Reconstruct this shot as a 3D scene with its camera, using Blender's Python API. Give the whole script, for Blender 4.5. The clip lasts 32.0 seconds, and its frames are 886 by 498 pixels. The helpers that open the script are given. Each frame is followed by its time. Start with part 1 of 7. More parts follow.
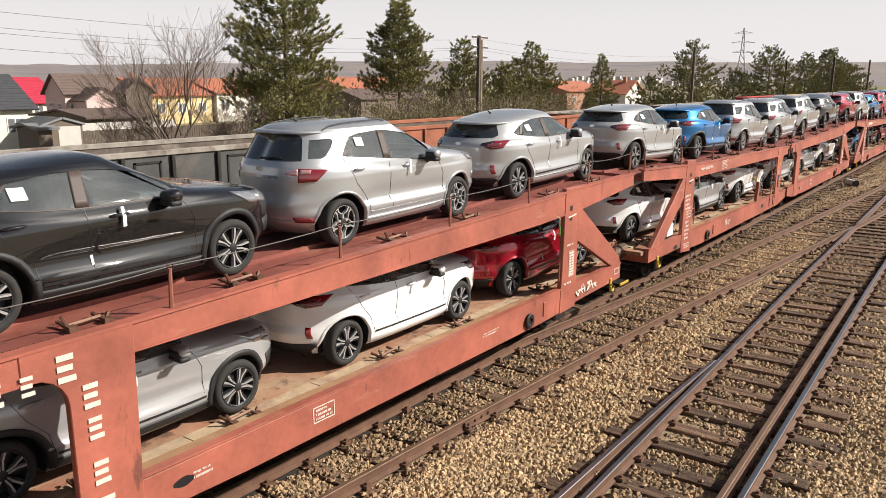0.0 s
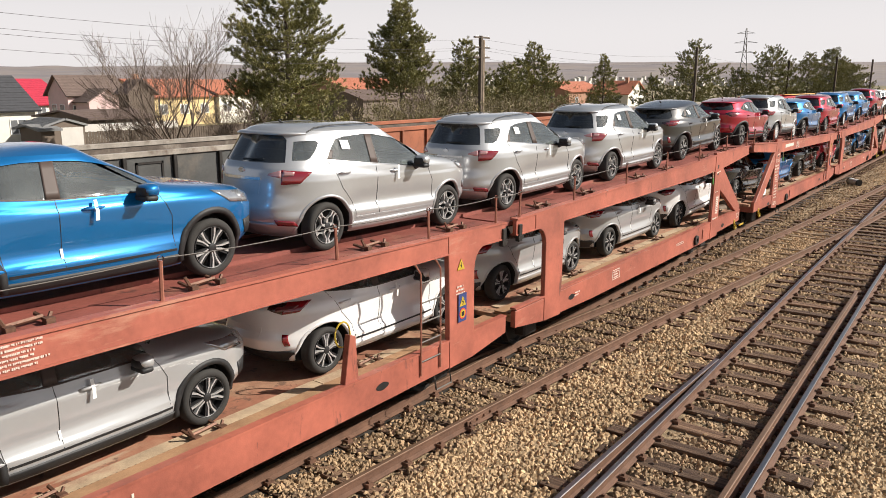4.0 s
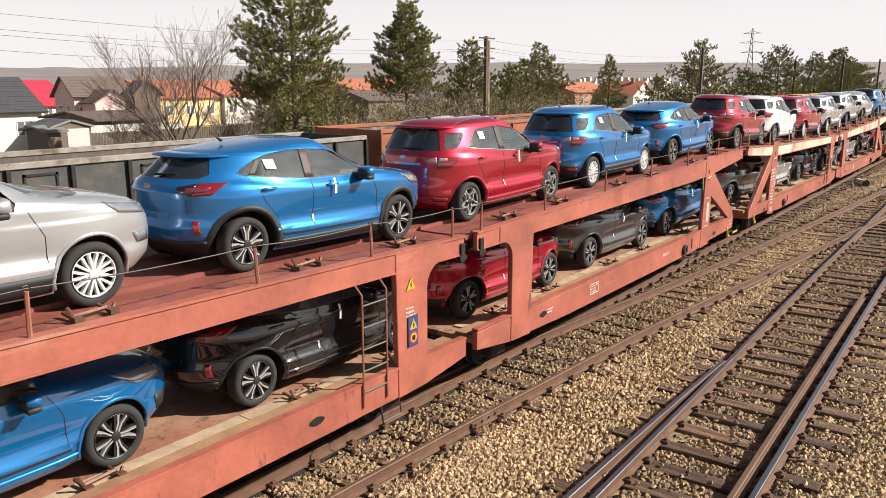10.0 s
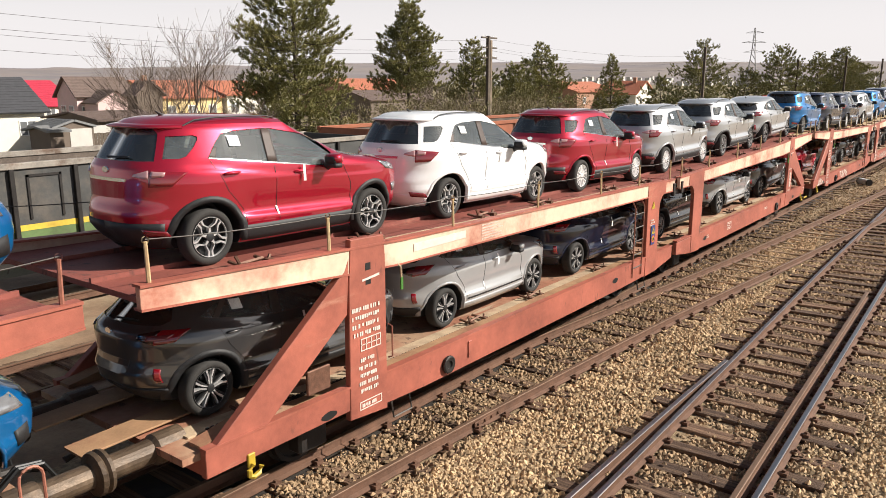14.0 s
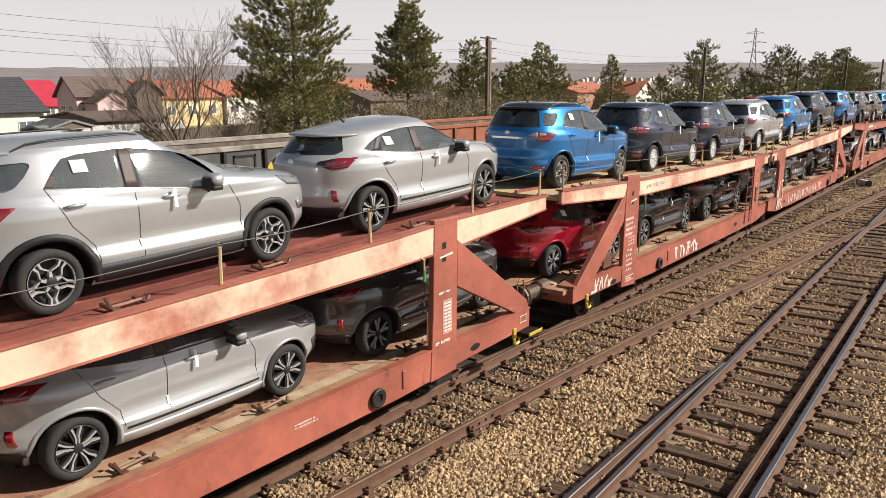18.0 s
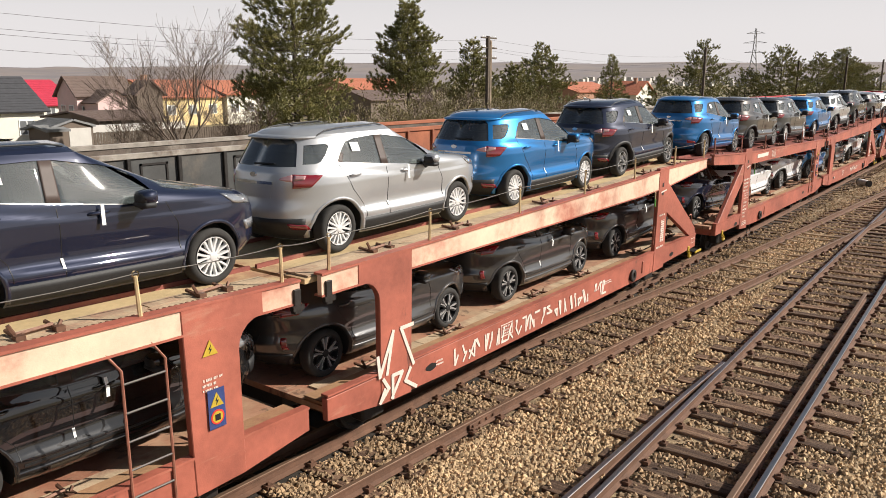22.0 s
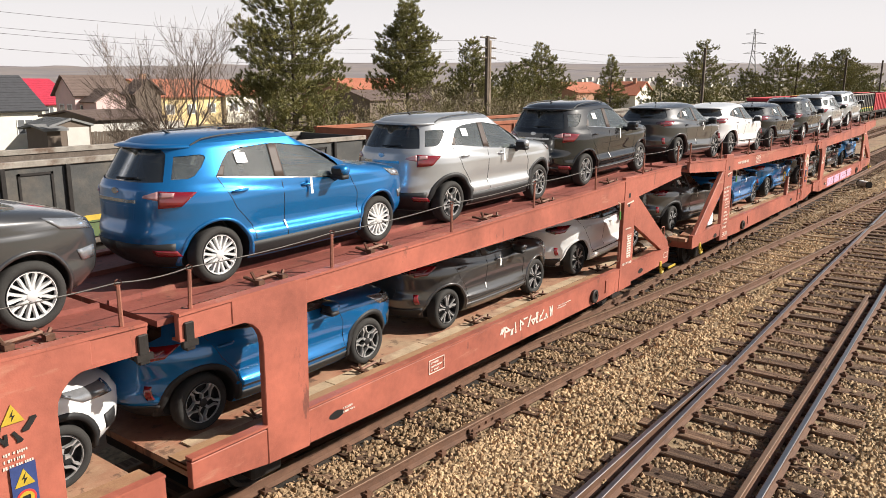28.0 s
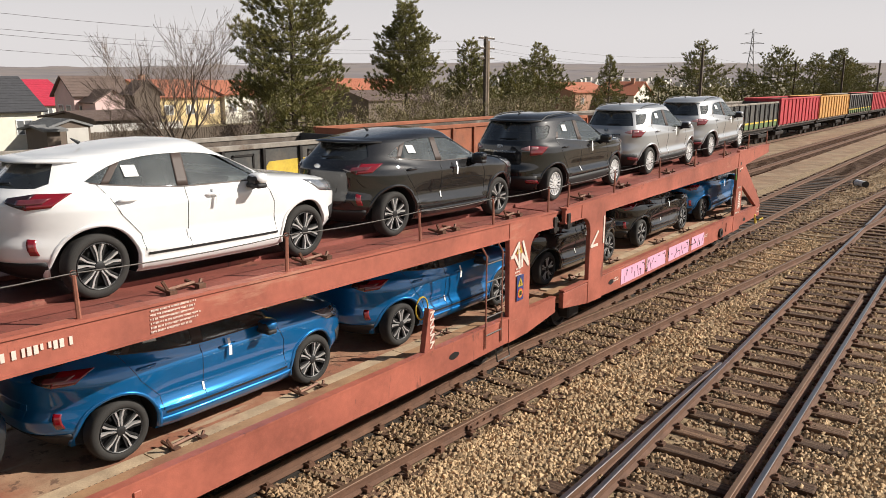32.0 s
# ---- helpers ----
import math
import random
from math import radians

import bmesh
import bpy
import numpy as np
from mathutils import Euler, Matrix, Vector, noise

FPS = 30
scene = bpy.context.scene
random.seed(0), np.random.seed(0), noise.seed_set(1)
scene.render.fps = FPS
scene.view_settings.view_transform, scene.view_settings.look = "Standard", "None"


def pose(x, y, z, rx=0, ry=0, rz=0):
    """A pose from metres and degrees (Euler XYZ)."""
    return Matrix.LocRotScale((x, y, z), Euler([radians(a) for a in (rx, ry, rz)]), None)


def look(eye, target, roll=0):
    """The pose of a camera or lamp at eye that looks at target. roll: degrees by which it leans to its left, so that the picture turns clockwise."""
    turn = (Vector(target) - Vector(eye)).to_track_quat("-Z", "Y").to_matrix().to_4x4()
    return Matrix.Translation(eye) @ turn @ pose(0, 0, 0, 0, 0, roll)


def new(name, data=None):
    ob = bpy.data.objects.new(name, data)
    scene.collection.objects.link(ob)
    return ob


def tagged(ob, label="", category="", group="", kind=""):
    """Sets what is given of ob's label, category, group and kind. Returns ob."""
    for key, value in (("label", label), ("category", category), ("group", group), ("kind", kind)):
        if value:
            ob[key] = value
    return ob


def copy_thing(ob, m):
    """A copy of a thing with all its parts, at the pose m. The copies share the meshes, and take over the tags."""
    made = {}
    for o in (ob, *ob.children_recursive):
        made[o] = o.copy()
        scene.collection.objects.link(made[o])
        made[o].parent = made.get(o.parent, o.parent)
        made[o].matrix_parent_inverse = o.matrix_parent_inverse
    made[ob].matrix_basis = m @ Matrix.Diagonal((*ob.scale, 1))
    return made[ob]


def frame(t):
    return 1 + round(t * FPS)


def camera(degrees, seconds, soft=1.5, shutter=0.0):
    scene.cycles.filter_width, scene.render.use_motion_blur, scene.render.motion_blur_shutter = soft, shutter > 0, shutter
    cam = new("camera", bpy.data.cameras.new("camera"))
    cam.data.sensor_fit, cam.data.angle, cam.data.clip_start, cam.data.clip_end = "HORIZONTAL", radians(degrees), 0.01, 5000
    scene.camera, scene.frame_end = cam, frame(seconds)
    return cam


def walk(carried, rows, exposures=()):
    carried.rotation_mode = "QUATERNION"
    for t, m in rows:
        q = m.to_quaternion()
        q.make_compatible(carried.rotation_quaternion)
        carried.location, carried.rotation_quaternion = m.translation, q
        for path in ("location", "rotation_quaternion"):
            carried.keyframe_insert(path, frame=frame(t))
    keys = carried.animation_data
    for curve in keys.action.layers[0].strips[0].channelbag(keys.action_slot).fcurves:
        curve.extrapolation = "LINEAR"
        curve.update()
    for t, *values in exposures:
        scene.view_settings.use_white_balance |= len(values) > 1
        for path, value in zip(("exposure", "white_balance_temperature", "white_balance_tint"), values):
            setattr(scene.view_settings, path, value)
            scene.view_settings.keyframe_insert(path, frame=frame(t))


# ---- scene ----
cam = camera(60.46, 32.0, soft=0.85)


def eye(t, x, y, z, heading, tilt, roll):
    """A row of the hovering camera's path."""
    return t, pose(x, y, z, tilt, 0, heading) @ pose(0, 0, 0, 0, 0, roll)


walk(cam, [
    eye(0, -0.063, -0.008, 4.763, -53.471, 77.504, 0.241),
    eye(0.5, -0.05, 0.023, 4.762, -53.454, 77.492, 0.226),
    eye(1, -0.049, 0.046, 4.744, -53.429, 77.501, 0.183),
    eye(1.5, -0.046, 0.057, 4.723, -53.405, 77.518, 0.161),
    eye(2, -0.051, 0.049, 4.716, -53.384, 77.526, 0.149),
    eye(2.5, -0.05, 0.03, 4.717, -53.351, 77.538, 0.115),
    eye(3, -0.046, 0.013, 4.721, -53.326, 77.554, 0.097),
    eye(3.5, -0.044, 0.002, 4.725, -53.309, 77.559, 0.102),
    eye(5.5, -0.056, -0.044, 4.707, -53.172, 77.605, 0.125),
    eye(6, -0.064, -0.059, 4.707, -53.144, 77.604, 0.141),
    eye(6.5, -0.068, -0.061, 4.702, -53.105, 77.609, 0.142),
    eye(7, -0.059, -0.044, 4.708, -53.062, 77.613, 0.111),
    eye(7.5, -0.038, -0.025, 4.718, -53.028, 77.609, 0.09),
    eye(8, -0.012, -0.002, 4.715, -53.004, 77.612, 0.084),
    eye(8.5, -0.008, 0.012, 4.717, -52.975, 77.61, 0.092),
    eye(9, -0.001, 0.019, 4.717, -52.941, 77.609, 0.088),
    eye(9.5, -0.008, 0.016, 4.725, -52.911, 77.607, 0.066),
    eye(10, -0.008, 0.011, 4.725, -52.869, 77.617, 0.01),
    eye(10.5, -0.009, 0.011, 4.725, -52.839, 77.62, -0.005),
    eye(11, -0.027, 0.02, 4.729, -52.821, 77.617, -0.007),
    eye(11.5, -0.034, 0.024, 4.721, -52.797, 77.622, -0.01),
    eye(12, -0.03, 0.009, 4.716, -52.77, 77.621, -0.01),
    eye(12.5, -0.009, -0.003, 4.715, -52.744, 77.622, -0.014),
    eye(13, -0.004, 0.002, 4.719, -52.74, 77.622, -0.018),
    eye(13.5, -0.014, 0.012, 4.719, -52.732, 77.618, -0.025),
    eye(14, -0.012, 0.015, 4.714, -52.703, 77.61, -0.045),
    eye(14.5, 0.007, 0.012, 4.709, -52.681, 77.597, -0.063),
    eye(16.5, 0.107, 0.032, 4.711, -52.683, 77.601, -0.005),
    eye(17, 0.103, 0.015, 4.717, -52.677, 77.612, -0.019),
    eye(17.5, 0.09, -0.011, 4.73, -52.666, 77.61, -0.019),
    eye(18, 0.086, -0.017, 4.729, -52.668, 77.617, 0.002),
    eye(18.5, 0.085, -0.008, 4.733, -52.672, 77.623, 0.009),
    eye(19, 0.091, 0.01, 4.73, -52.675, 77.633, 0.018),
    eye(19.5, 0.096, 0.027, 4.726, -52.666, 77.635, 0.019),
    eye(20, 0.1, 0.046, 4.732, -52.654, 77.625, 0.007),
    eye(20.5, 0.12, 0.065, 4.728, -52.649, 77.623, 0.009),
    eye(21, 0.119, 0.055, 4.72, -52.646, 77.625, 0.003),
    eye(21.5, 0.102, 0.016, 4.717, -52.647, 77.621, 0.017),
    eye(22, 0.078, -0.019, 4.723, -52.661, 77.605, 0.051),
    eye(22.5, 0.073, -0.052, 4.728, -52.664, 77.602, 0.068),
    eye(23, 0.073, -0.086, 4.73, -52.679, 77.609, 0.105),
    eye(23.5, 0.06, -0.112, 4.732, -52.706, 77.601, 0.177),
    eye(24, 0.042, -0.119, 4.727, -52.729, 77.593, 0.245),
    eye(24.5, 0.043, -0.105, 4.714, -52.745, 77.598, 0.296),
    eye(25, 0.059, -0.071, 4.708, -52.747, 77.601, 0.297),
    eye(25.5, 0.066, -0.038, 4.71, -52.751, 77.593, 0.294),
    eye(27.5, 0.169, 0.073, 4.727, -52.753, 77.591, 0.185),
    eye(28, 0.171, 0.069, 4.722, -52.76, 77.6, 0.19),
    eye(28.5, 0.154, 0.058, 4.727, -52.78, 77.602, 0.194),
    eye(29, 0.139, 0.044, 4.727, -52.793, 77.619, 0.18),
    eye(29.5, 0.135, 0.043, 4.719, -52.815, 77.643, 0.17),
    eye(30, 0.123, 0.053, 4.725, -52.831, 77.642, 0.16),
    eye(30.5, 0.107, 0.054, 4.729, -52.83, 77.633, 0.134),
    eye(31, 0.084, 0.036, 4.724, -52.832, 77.629, 0.117),
    eye(31.5, 0.062, -0, 4.729, -52.838, 77.62, 0.11),
    eye(32, 0.054, -0.024, 4.736, -52.849, 77.615, 0.127),
], exposures=[(0, 0.56), (1, 0.45), (2, 0.54), (3.5, 0.56), (6.5, 0.54), (8, 0.68), (10, 0.70), (11, 0.74), (13, 0.68), (15, 0.60), (17, 0.47), (18, 0.45), (20, 0.57), (21, 0.55), (22, 0.48), (23.5, 0.46), (25, 0.58), (28, 0.65), (30, 0.68), (31, 0.58), (32, 0.36)])

# ---- light ----
SUN = Vector((0.70, -0.93, 0.80)).normalized()
world = bpy.data.worlds.new("sky")
scene.world = world
world.use_nodes = True
wt = world.node_tree
sky = wt.nodes.new("ShaderNodeTexSky")
sky.sky_type, sky.sun_disc = "NISHITA", False
sky.sun_elevation = math.asin(SUN.z)
sky.sun_rotation = math.atan2(SUN.x, SUN.y)
sky.air_density, sky.dust_density, sky.ozone_density = 1.0, 1.2, 1.0
hsv = wt.nodes.new("ShaderNodeHueSaturation")
hsv.inputs["Saturation"].default_value = 0.7
hsv.inputs["Value"].default_value = 0.62
wt.links.new(sky.outputs[0], hsv.inputs["Color"])
haze = wt.nodes.new("ShaderNodeMix")
haze.data_type = "RGBA"
where, axes, band = wt.nodes.new("ShaderNodeTexCoord"), wt.nodes.new("ShaderNodeSeparateXYZ"), wt.nodes.new("ShaderNodeMapRange")
band.interpolation_type = "SMOOTHSTEP"
band.inputs["From Min"].default_value, band.inputs["From Max"].default_value = 0.05, 0.30
band.inputs["To Min"].default_value, band.inputs["To Max"].default_value = 0.9, 0.0
wt.links.new(where.outputs["Generated"], axes.inputs[0])
wt.links.new(axes.outputs["Z"], band.inputs["Value"])
wt.links.new(band.outputs[0], haze.inputs["Factor"])
haze.inputs[7].default_value = (7.25, 6.90, 6.93, 1)
wt.links.new(hsv.outputs[0], haze.inputs[6])
wt.links.new(haze.outputs[2], wt.nodes["Background"].inputs[0])
wt.nodes["Background"].inputs[1].default_value = 0.085
sun = new("sun", bpy.data.lights.new("sun", "SUN"))
sun.data.energy, sun.data.angle, sun.data.color = 5.0, radians(0.5), (1.0, 0.935, 0.84)
sun.matrix_world = look(SUN * 50, (0, 0, 0))

# ---- materials ----


def mat(name, color, rough=0.6, metal=0.0, vary=0.25, scale=6.0, bump=0.0, bscale=40.0, coat=0.0, second=None, mix=0.5, sharp=0.1, spec=0.5, perobj=0.0, stretch=None):
    """A surface with variation at two scales, fine relief and, where second is given, patches of that colour."""
    m = bpy.data.materials.new(name)
    m.use_nodes = True
    nt = m.node_tree
    b = nt.nodes["Principled BSDF"]
    L = nt.links.new
    co = nt.nodes.new("ShaderNodeTexCoord")
    if stretch:
        co = nt.nodes.new("ShaderNodeMapping")
        co.inputs["Scale"].default_value = stretch
        L(nt.nodes.new("ShaderNodeTexCoord").outputs["Object"], co.inputs["Vector"])
    coord = co.outputs["Vector" if stretch else "Object"]
    n1 = nt.nodes.new("ShaderNodeTexNoise")
    n1.inputs["Scale"].default_value, n1.inputs["Detail"].default_value = scale, 6
    n2 = nt.nodes.new("ShaderNodeTexNoise")
    n2.inputs["Scale"].default_value, n2.inputs["Detail"].default_value = scale * 9, 3
    L(coord, n1.inputs["Vector"])
    L(coord, n2.inputs["Vector"])
    add = nt.nodes.new("ShaderNodeMath")
    add.operation = "MULTIPLY_ADD"
    L(n2.outputs["Fac"], add.inputs[0])
    add.inputs[1].default_value = 0.4
    L(n1.outputs["Fac"], add.inputs[2])
    ramp = nt.nodes.new("ShaderNodeMapRange")
    ramp.inputs["From Min"].default_value, ramp.inputs["From Max"].default_value = 0.4, 1.0
    ramp.inputs["To Min"].default_value, ramp.inputs["To Max"].default_value = 1 - vary, 1 + vary
    L(add.outputs[0], ramp.inputs["Value"])
    value = ramp.outputs[0]
    if perobj:
        oi = nt.nodes.new("ShaderNodeObjectInfo")
        pr = nt.nodes.new("ShaderNodeMapRange")
        pr.inputs["To Min"].default_value, pr.inputs["To Max"].default_value = 1 - perobj, 1 + perobj
        L(oi.outputs["Random"], pr.inputs["Value"])
        mu = nt.nodes.new("ShaderNodeMath")
        mu.operation = "MULTIPLY"
        L(value, mu.inputs[0])
        L(pr.outputs[0], mu.inputs[1])
        value = mu.outputs[0]
    mulc = nt.nodes.new("ShaderNodeVectorMath")
    mulc.operation = "SCALE"
    L(value, mulc.inputs["Scale"])
    if second:
        n3 = nt.nodes.new("ShaderNodeTexNoise")
        n3.inputs["Scale"].default_value, n3.inputs["Detail"].default_value = scale * 0.45, 8
        n3.inputs["Roughness"].default_value = 0.65
        L(coord, n3.inputs["Vector"])
        r3 = nt.nodes.new("ShaderNodeMapRange")
        r3.inputs["From Min"].default_value, r3.inputs["From Max"].default_value = mix - sharp, mix + sharp
        L(n3.outputs["Fac"], r3.inputs["Value"])
        mc = nt.nodes.new("ShaderNodeMix")
        mc.data_type = "RGBA"
        L(r3.outputs[0], mc.inputs["Factor"])
        mc.inputs[6].default_value, mc.inputs[7].default_value = (*color, 1), (*second, 1)
        L(mc.outputs[2], mulc.inputs[0])
    else:
        mulc.inputs[0].default_value = color
    L(mulc.outputs[0], b.inputs["Base Color"])
    b.inputs["Roughness"].default_value, b.inputs["Metallic"].default_value = rough, metal
    b.inputs["Specular IOR Level"].default_value = spec
    b.inputs["Coat Weight"].default_value, b.inputs["Coat Roughness"].default_value = coat, 0.03
    b.inputs["Coat IOR"].default_value = 1.7
    if bump:
        n4 = nt.nodes.new("ShaderNodeTexNoise")
        n4.inputs["Scale"].default_value, n4.inputs["Detail"].default_value = bscale, 4
        L(coord, n4.inputs["Vector"])
        bp = nt.nodes.new("ShaderNodeBump")
        bp.inputs["Strength"].default_value, bp.inputs["Distance"].default_value = bump, 0.02
        L(n4.outputs["Fac"], bp.inputs["Height"])
        L(bp.outputs[0], b.inputs["Normal"])
    return m


def paint(name, color, metal=0.0, rough=0.35, spec=0.15):
    return mat(name, color, rough, metal, 0.04, 1.2, coat=1.0, spec=spec)


def tinted_glass(name, tint, veil=0.02):
    """Window glass: tinted see-through with a mirror-like skin."""
    m = bpy.data.materials.new(name)
    m.use_nodes = True
    nt = m.node_tree
    nt.nodes.clear()
    out = nt.nodes.new("ShaderNodeOutputMaterial")
    tr, gl = nt.nodes.new("ShaderNodeBsdfTransparent"), nt.nodes.new("ShaderNodeBsdfGlossy")
    tr.inputs[0].default_value = (*tint, 1)
    gl.inputs["Roughness"].default_value = 0.015
    fr = nt.nodes.new("ShaderNodeFresnel")
    fr.inputs[0].default_value = 2.2
    mx = nt.nodes.new("ShaderNodeMixShader")
    nt.links.new(fr.outputs[0], mx.inputs[0])
    nt.links.new(tr.outputs[0], mx.inputs[1])
    nt.links.new(gl.outputs[0], mx.inputs[2])
    # thin pale diffuse film: the panes' milky sky sheen, put in as colour
    df, mx2 = nt.nodes.new("ShaderNodeBsdfDiffuse"), nt.nodes.new("ShaderNodeMixShader")
    df.inputs[0].default_value = (0.55, 0.61, 0.61, 1)
    no, mr = nt.nodes.new("ShaderNodeTexNoise"), nt.nodes.new("ShaderNodeMapRange")
    no.inputs["Scale"].default_value = 3.0
    mr.inputs["To Min"].default_value, mr.inputs["To Max"].default_value = veil * 0.4, veil * 1.6
    nt.links.new(no.outputs["Fac"], mr.inputs["Value"])
    nt.links.new(mr.outputs[0], mx2.inputs[0])
    nt.links.new(mx.outputs[0], mx2.inputs[1])
    nt.links.new(df.outputs[0], mx2.inputs[2])
    nt.links.new(mx2.outputs[0], out.inputs[0])
    return m


def weather(m, fade, fade_at, dirt, dirt_at, axis=(0.45, 3.0, 2.2)):
    """Adds long bleached streaks and small dark stains over a paint."""
    nt = m.node_tree
    b = nt.nodes["Principled BSDF"]
    src = b.inputs["Base Color"].links[0].from_socket
    co = nt.nodes.new("ShaderNodeTexCoord")
    for colour, level, scale, stretch, soft in ((fade, fade_at, 1.3, axis, 0.09), (dirt, dirt_at, 2.6, (1.6, 1.6, 0.5), 0.06)):
        mp, no, mr, mx = nt.nodes.new("ShaderNodeMapping"), nt.nodes.new("ShaderNodeTexNoise"), nt.nodes.new("ShaderNodeMapRange"), nt.nodes.new("ShaderNodeMix")
        mp.inputs["Scale"].default_value = stretch
        no.inputs["Scale"].default_value, no.inputs["Detail"].default_value, no.inputs["Roughness"].default_value = scale, 9, 0.68
        mr.inputs["From Min"].default_value, mr.inputs["From Max"].default_value = level, level + soft
        mr.inputs["To Max"].default_value = 0.75
        mx.data_type = "RGBA"
        mx.inputs[7].default_value = (*colour, 1)
        nt.links.new(co.outputs["Object"], mp.inputs["Vector"])
        nt.links.new(mp.outputs[0], no.inputs["Vector"])
        nt.links.new(no.outputs["Fac"], mr.inputs["Value"])
        nt.links.new(mr.outputs[0], mx.inputs["Factor"])
        nt.links.new(src, mx.inputs[6])
        src = mx.outputs[2]
    nt.links.new(src, b.inputs["Base Color"])
    return m


RED_OXIDE = mat("oxide red wagon paint", (0.355, 0.104, 0.068), 0.55, 0, 0.30, 1.6, 0.1, 60, second=(0.25, 0.075, 0.051), mix=0.58, sharp=0.14)
weather(RED_OXIDE, (0.44, 0.215, 0.145), 0.60, (0.11, 0.045, 0.034), 0.625)
FADED = mat("sun-bleached wagon paint", (0.68, 0.49, 0.36), 0.7, 0, 0.2, 1.6, 0.1, 60, second=(0.38, 0.14, 0.092), mix=0.555, sharp=0.09)
DECK = mat("worn deck plate", (0.22, 0.062, 0.045), 0.7, 0, 0.3, 2.0, 0.15, 50, second=(0.30, 0.15, 0.09), mix=0.64, sharp=0.1)
RUSTY = mat("dusty rusty deck edge", (0.33, 0.19, 0.10), 0.8, 0, 0.25, 3.0, 0.15, 60, second=(0.24, 0.10, 0.06), mix=0.6)
DECK_LOW = mat("dusty lower deck plate", (0.30, 0.125, 0.075), 0.75, 0, 0.3, 1.6, 0.15, 50, second=(0.42, 0.30, 0.19), mix=0.56, sharp=0.14)
weather(DECK, (0.33, 0.17, 0.11), 0.62, (0.075, 0.030, 0.024), 0.58)
weather(DECK_LOW, (0.46, 0.36, 0.25), 0.60, (0.10, 0.055, 0.038), 0.56)
PLANK = mat("pale worn timber", (0.43, 0.32, 0.21), 0.8, 0, 0.3, 4.0, 0.2, 50, second=(0.30, 0.15, 0.10), mix=0.62)
DARK_STEEL = mat("oily dark steel", (0.025, 0.021, 0.019), 0.55, 0.3, 0.4, 5, 0.15)
GREASY = mat("greasy brown steel", (0.085, 0.058, 0.038), 0.5, 0.3, 0.4, 6, 0.15, second=(0.16, 0.11, 0.07), mix=0.6)
BOARD = mat("sun-bleached deck board", (0.50, 0.37, 0.20), 0.8, 0, 0.25, 1.5, 0.2, 50, second=(0.26, 0.10, 0.06), mix=0.63, sharp=0.08)
CHAIN = mat("brown chain steel", (0.15, 0.075, 0.048), 0.6, 0.4, 0.4, 12, 0.2)
ROD = mat("weathered red rod", (0.30, 0.12, 0.08), 0.6, 0.2, 0.3, 9)
CABLE = mat("grey wire rope", (0.075, 0.066, 0.058), 0.6, 0.2, 0.2, 30)
YELLOW = mat("yellow safety paint", (0.45, 0.31, 0.03), 0.5, 0, 0.15, 9)
WHITE_MARK = mat("white stencil paint", (0.66, 0.55, 0.48), 0.7, 0, 0.15, 12)
BLUE_SIGN = mat("dark blue sign", (0.03, 0.05, 0.16), 0.5)
SIGN_RED = mat("red sign ink", (0.55, 0.04, 0.03), 0.5)
SIGN_BLACK = mat("black ink", (0.012, 0.012, 0.012), 0.5)
PINK = mat("pink spray paint", (0.70, 0.36, 0.50), 0.6, 0, 0.1, 5)
PAPER = mat("white paper", (0.8, 0.8, 0.78), 0.7)
GREEN_PAINT = mat("green handle paint", (0.10, 0.32, 0.06), 0.5)
RAIL_TOP = mat("polished rail head", (0.33, 0.31, 0.30), 0.30, 1.0, 0.15, 3)
RAIL_RUST = mat("rusty rail", (0.13, 0.066, 0.040), 0.75, 0.1, 0.3, 5, 0.2, 60)
SLEEPER = mat("weathered tarred sleeper", (0.082, 0.043, 0.025), 0.9, 0, 0.5, 4, 0.6, 22, second=(0.21, 0.130, 0.080), mix=0.56, sharp=0.12, perobj=0.4, stretch=(9, 1, 3))
STEEL_SLEEPER = mat("dusty steel sleeper", (0.46, 0.35, 0.24), 0.7, 0.1, 0.3, 5, 0.2, perobj=0.2)

# car finishes
PAINTS = {
    "silver": paint("silver metallic lacquer", (0.43, 0.435, 0.445), 0.5, 0.36),
    "grey": paint("solid pale grey lacquer", (0.37, 0.372, 0.375), 0.2, 0.35),
    "slate": paint("slate grey metallic lacquer", (0.070, 0.069, 0.070), 0.5, 0.34),
    "black": paint("black lacquer", (0.012, 0.012, 0.013), 0.2, 0.4, 0.1),
    "navy": paint("blackish navy lacquer", (0.010, 0.014, 0.034), 0.25, 0.4, 0.1),
    "blue": paint("bright metallic blue lacquer", (0.006, 0.145, 0.39), 0.45, 0.33),
    "red": paint("ruby metallic red lacquer", (0.38, 0.006, 0.026), 0.5, 0.33),
    "white": paint("white lacquer", (0.80, 0.80, 0.80), 0.0, 0.35),
    "umber": paint("dark brown-grey metallic lacquer", (0.060, 0.054, 0.051), 0.45, 0.34, 0.05),
}
CLADDING = mat("grained black plastic", (0.015, 0.015, 0.016), 0.6, 0, 0.2, 20, 0.1, 300)
TYRE = mat("dusty tyre rubber", (0.026, 0.024, 0.022), 0.85, 0, 0.25, 12, 0.15, 120)
ALLOY = mat("bright silver alloy", (0.74, 0.735, 0.73), 0.38, 0.35, 0.05, 6)
ALLOY_DARK = mat("machined dark alloy", (0.022, 0.022, 0.023), 0.45, 0.2, 0.1, 6)
ALLOY_FACE = mat("machined alloy face", (0.55, 0.545, 0.54), 0.36, 0.6, 0.05, 6)
BRAKE_RED = mat("red brake caliper", (0.5, 0.02, 0.02), 0.4)
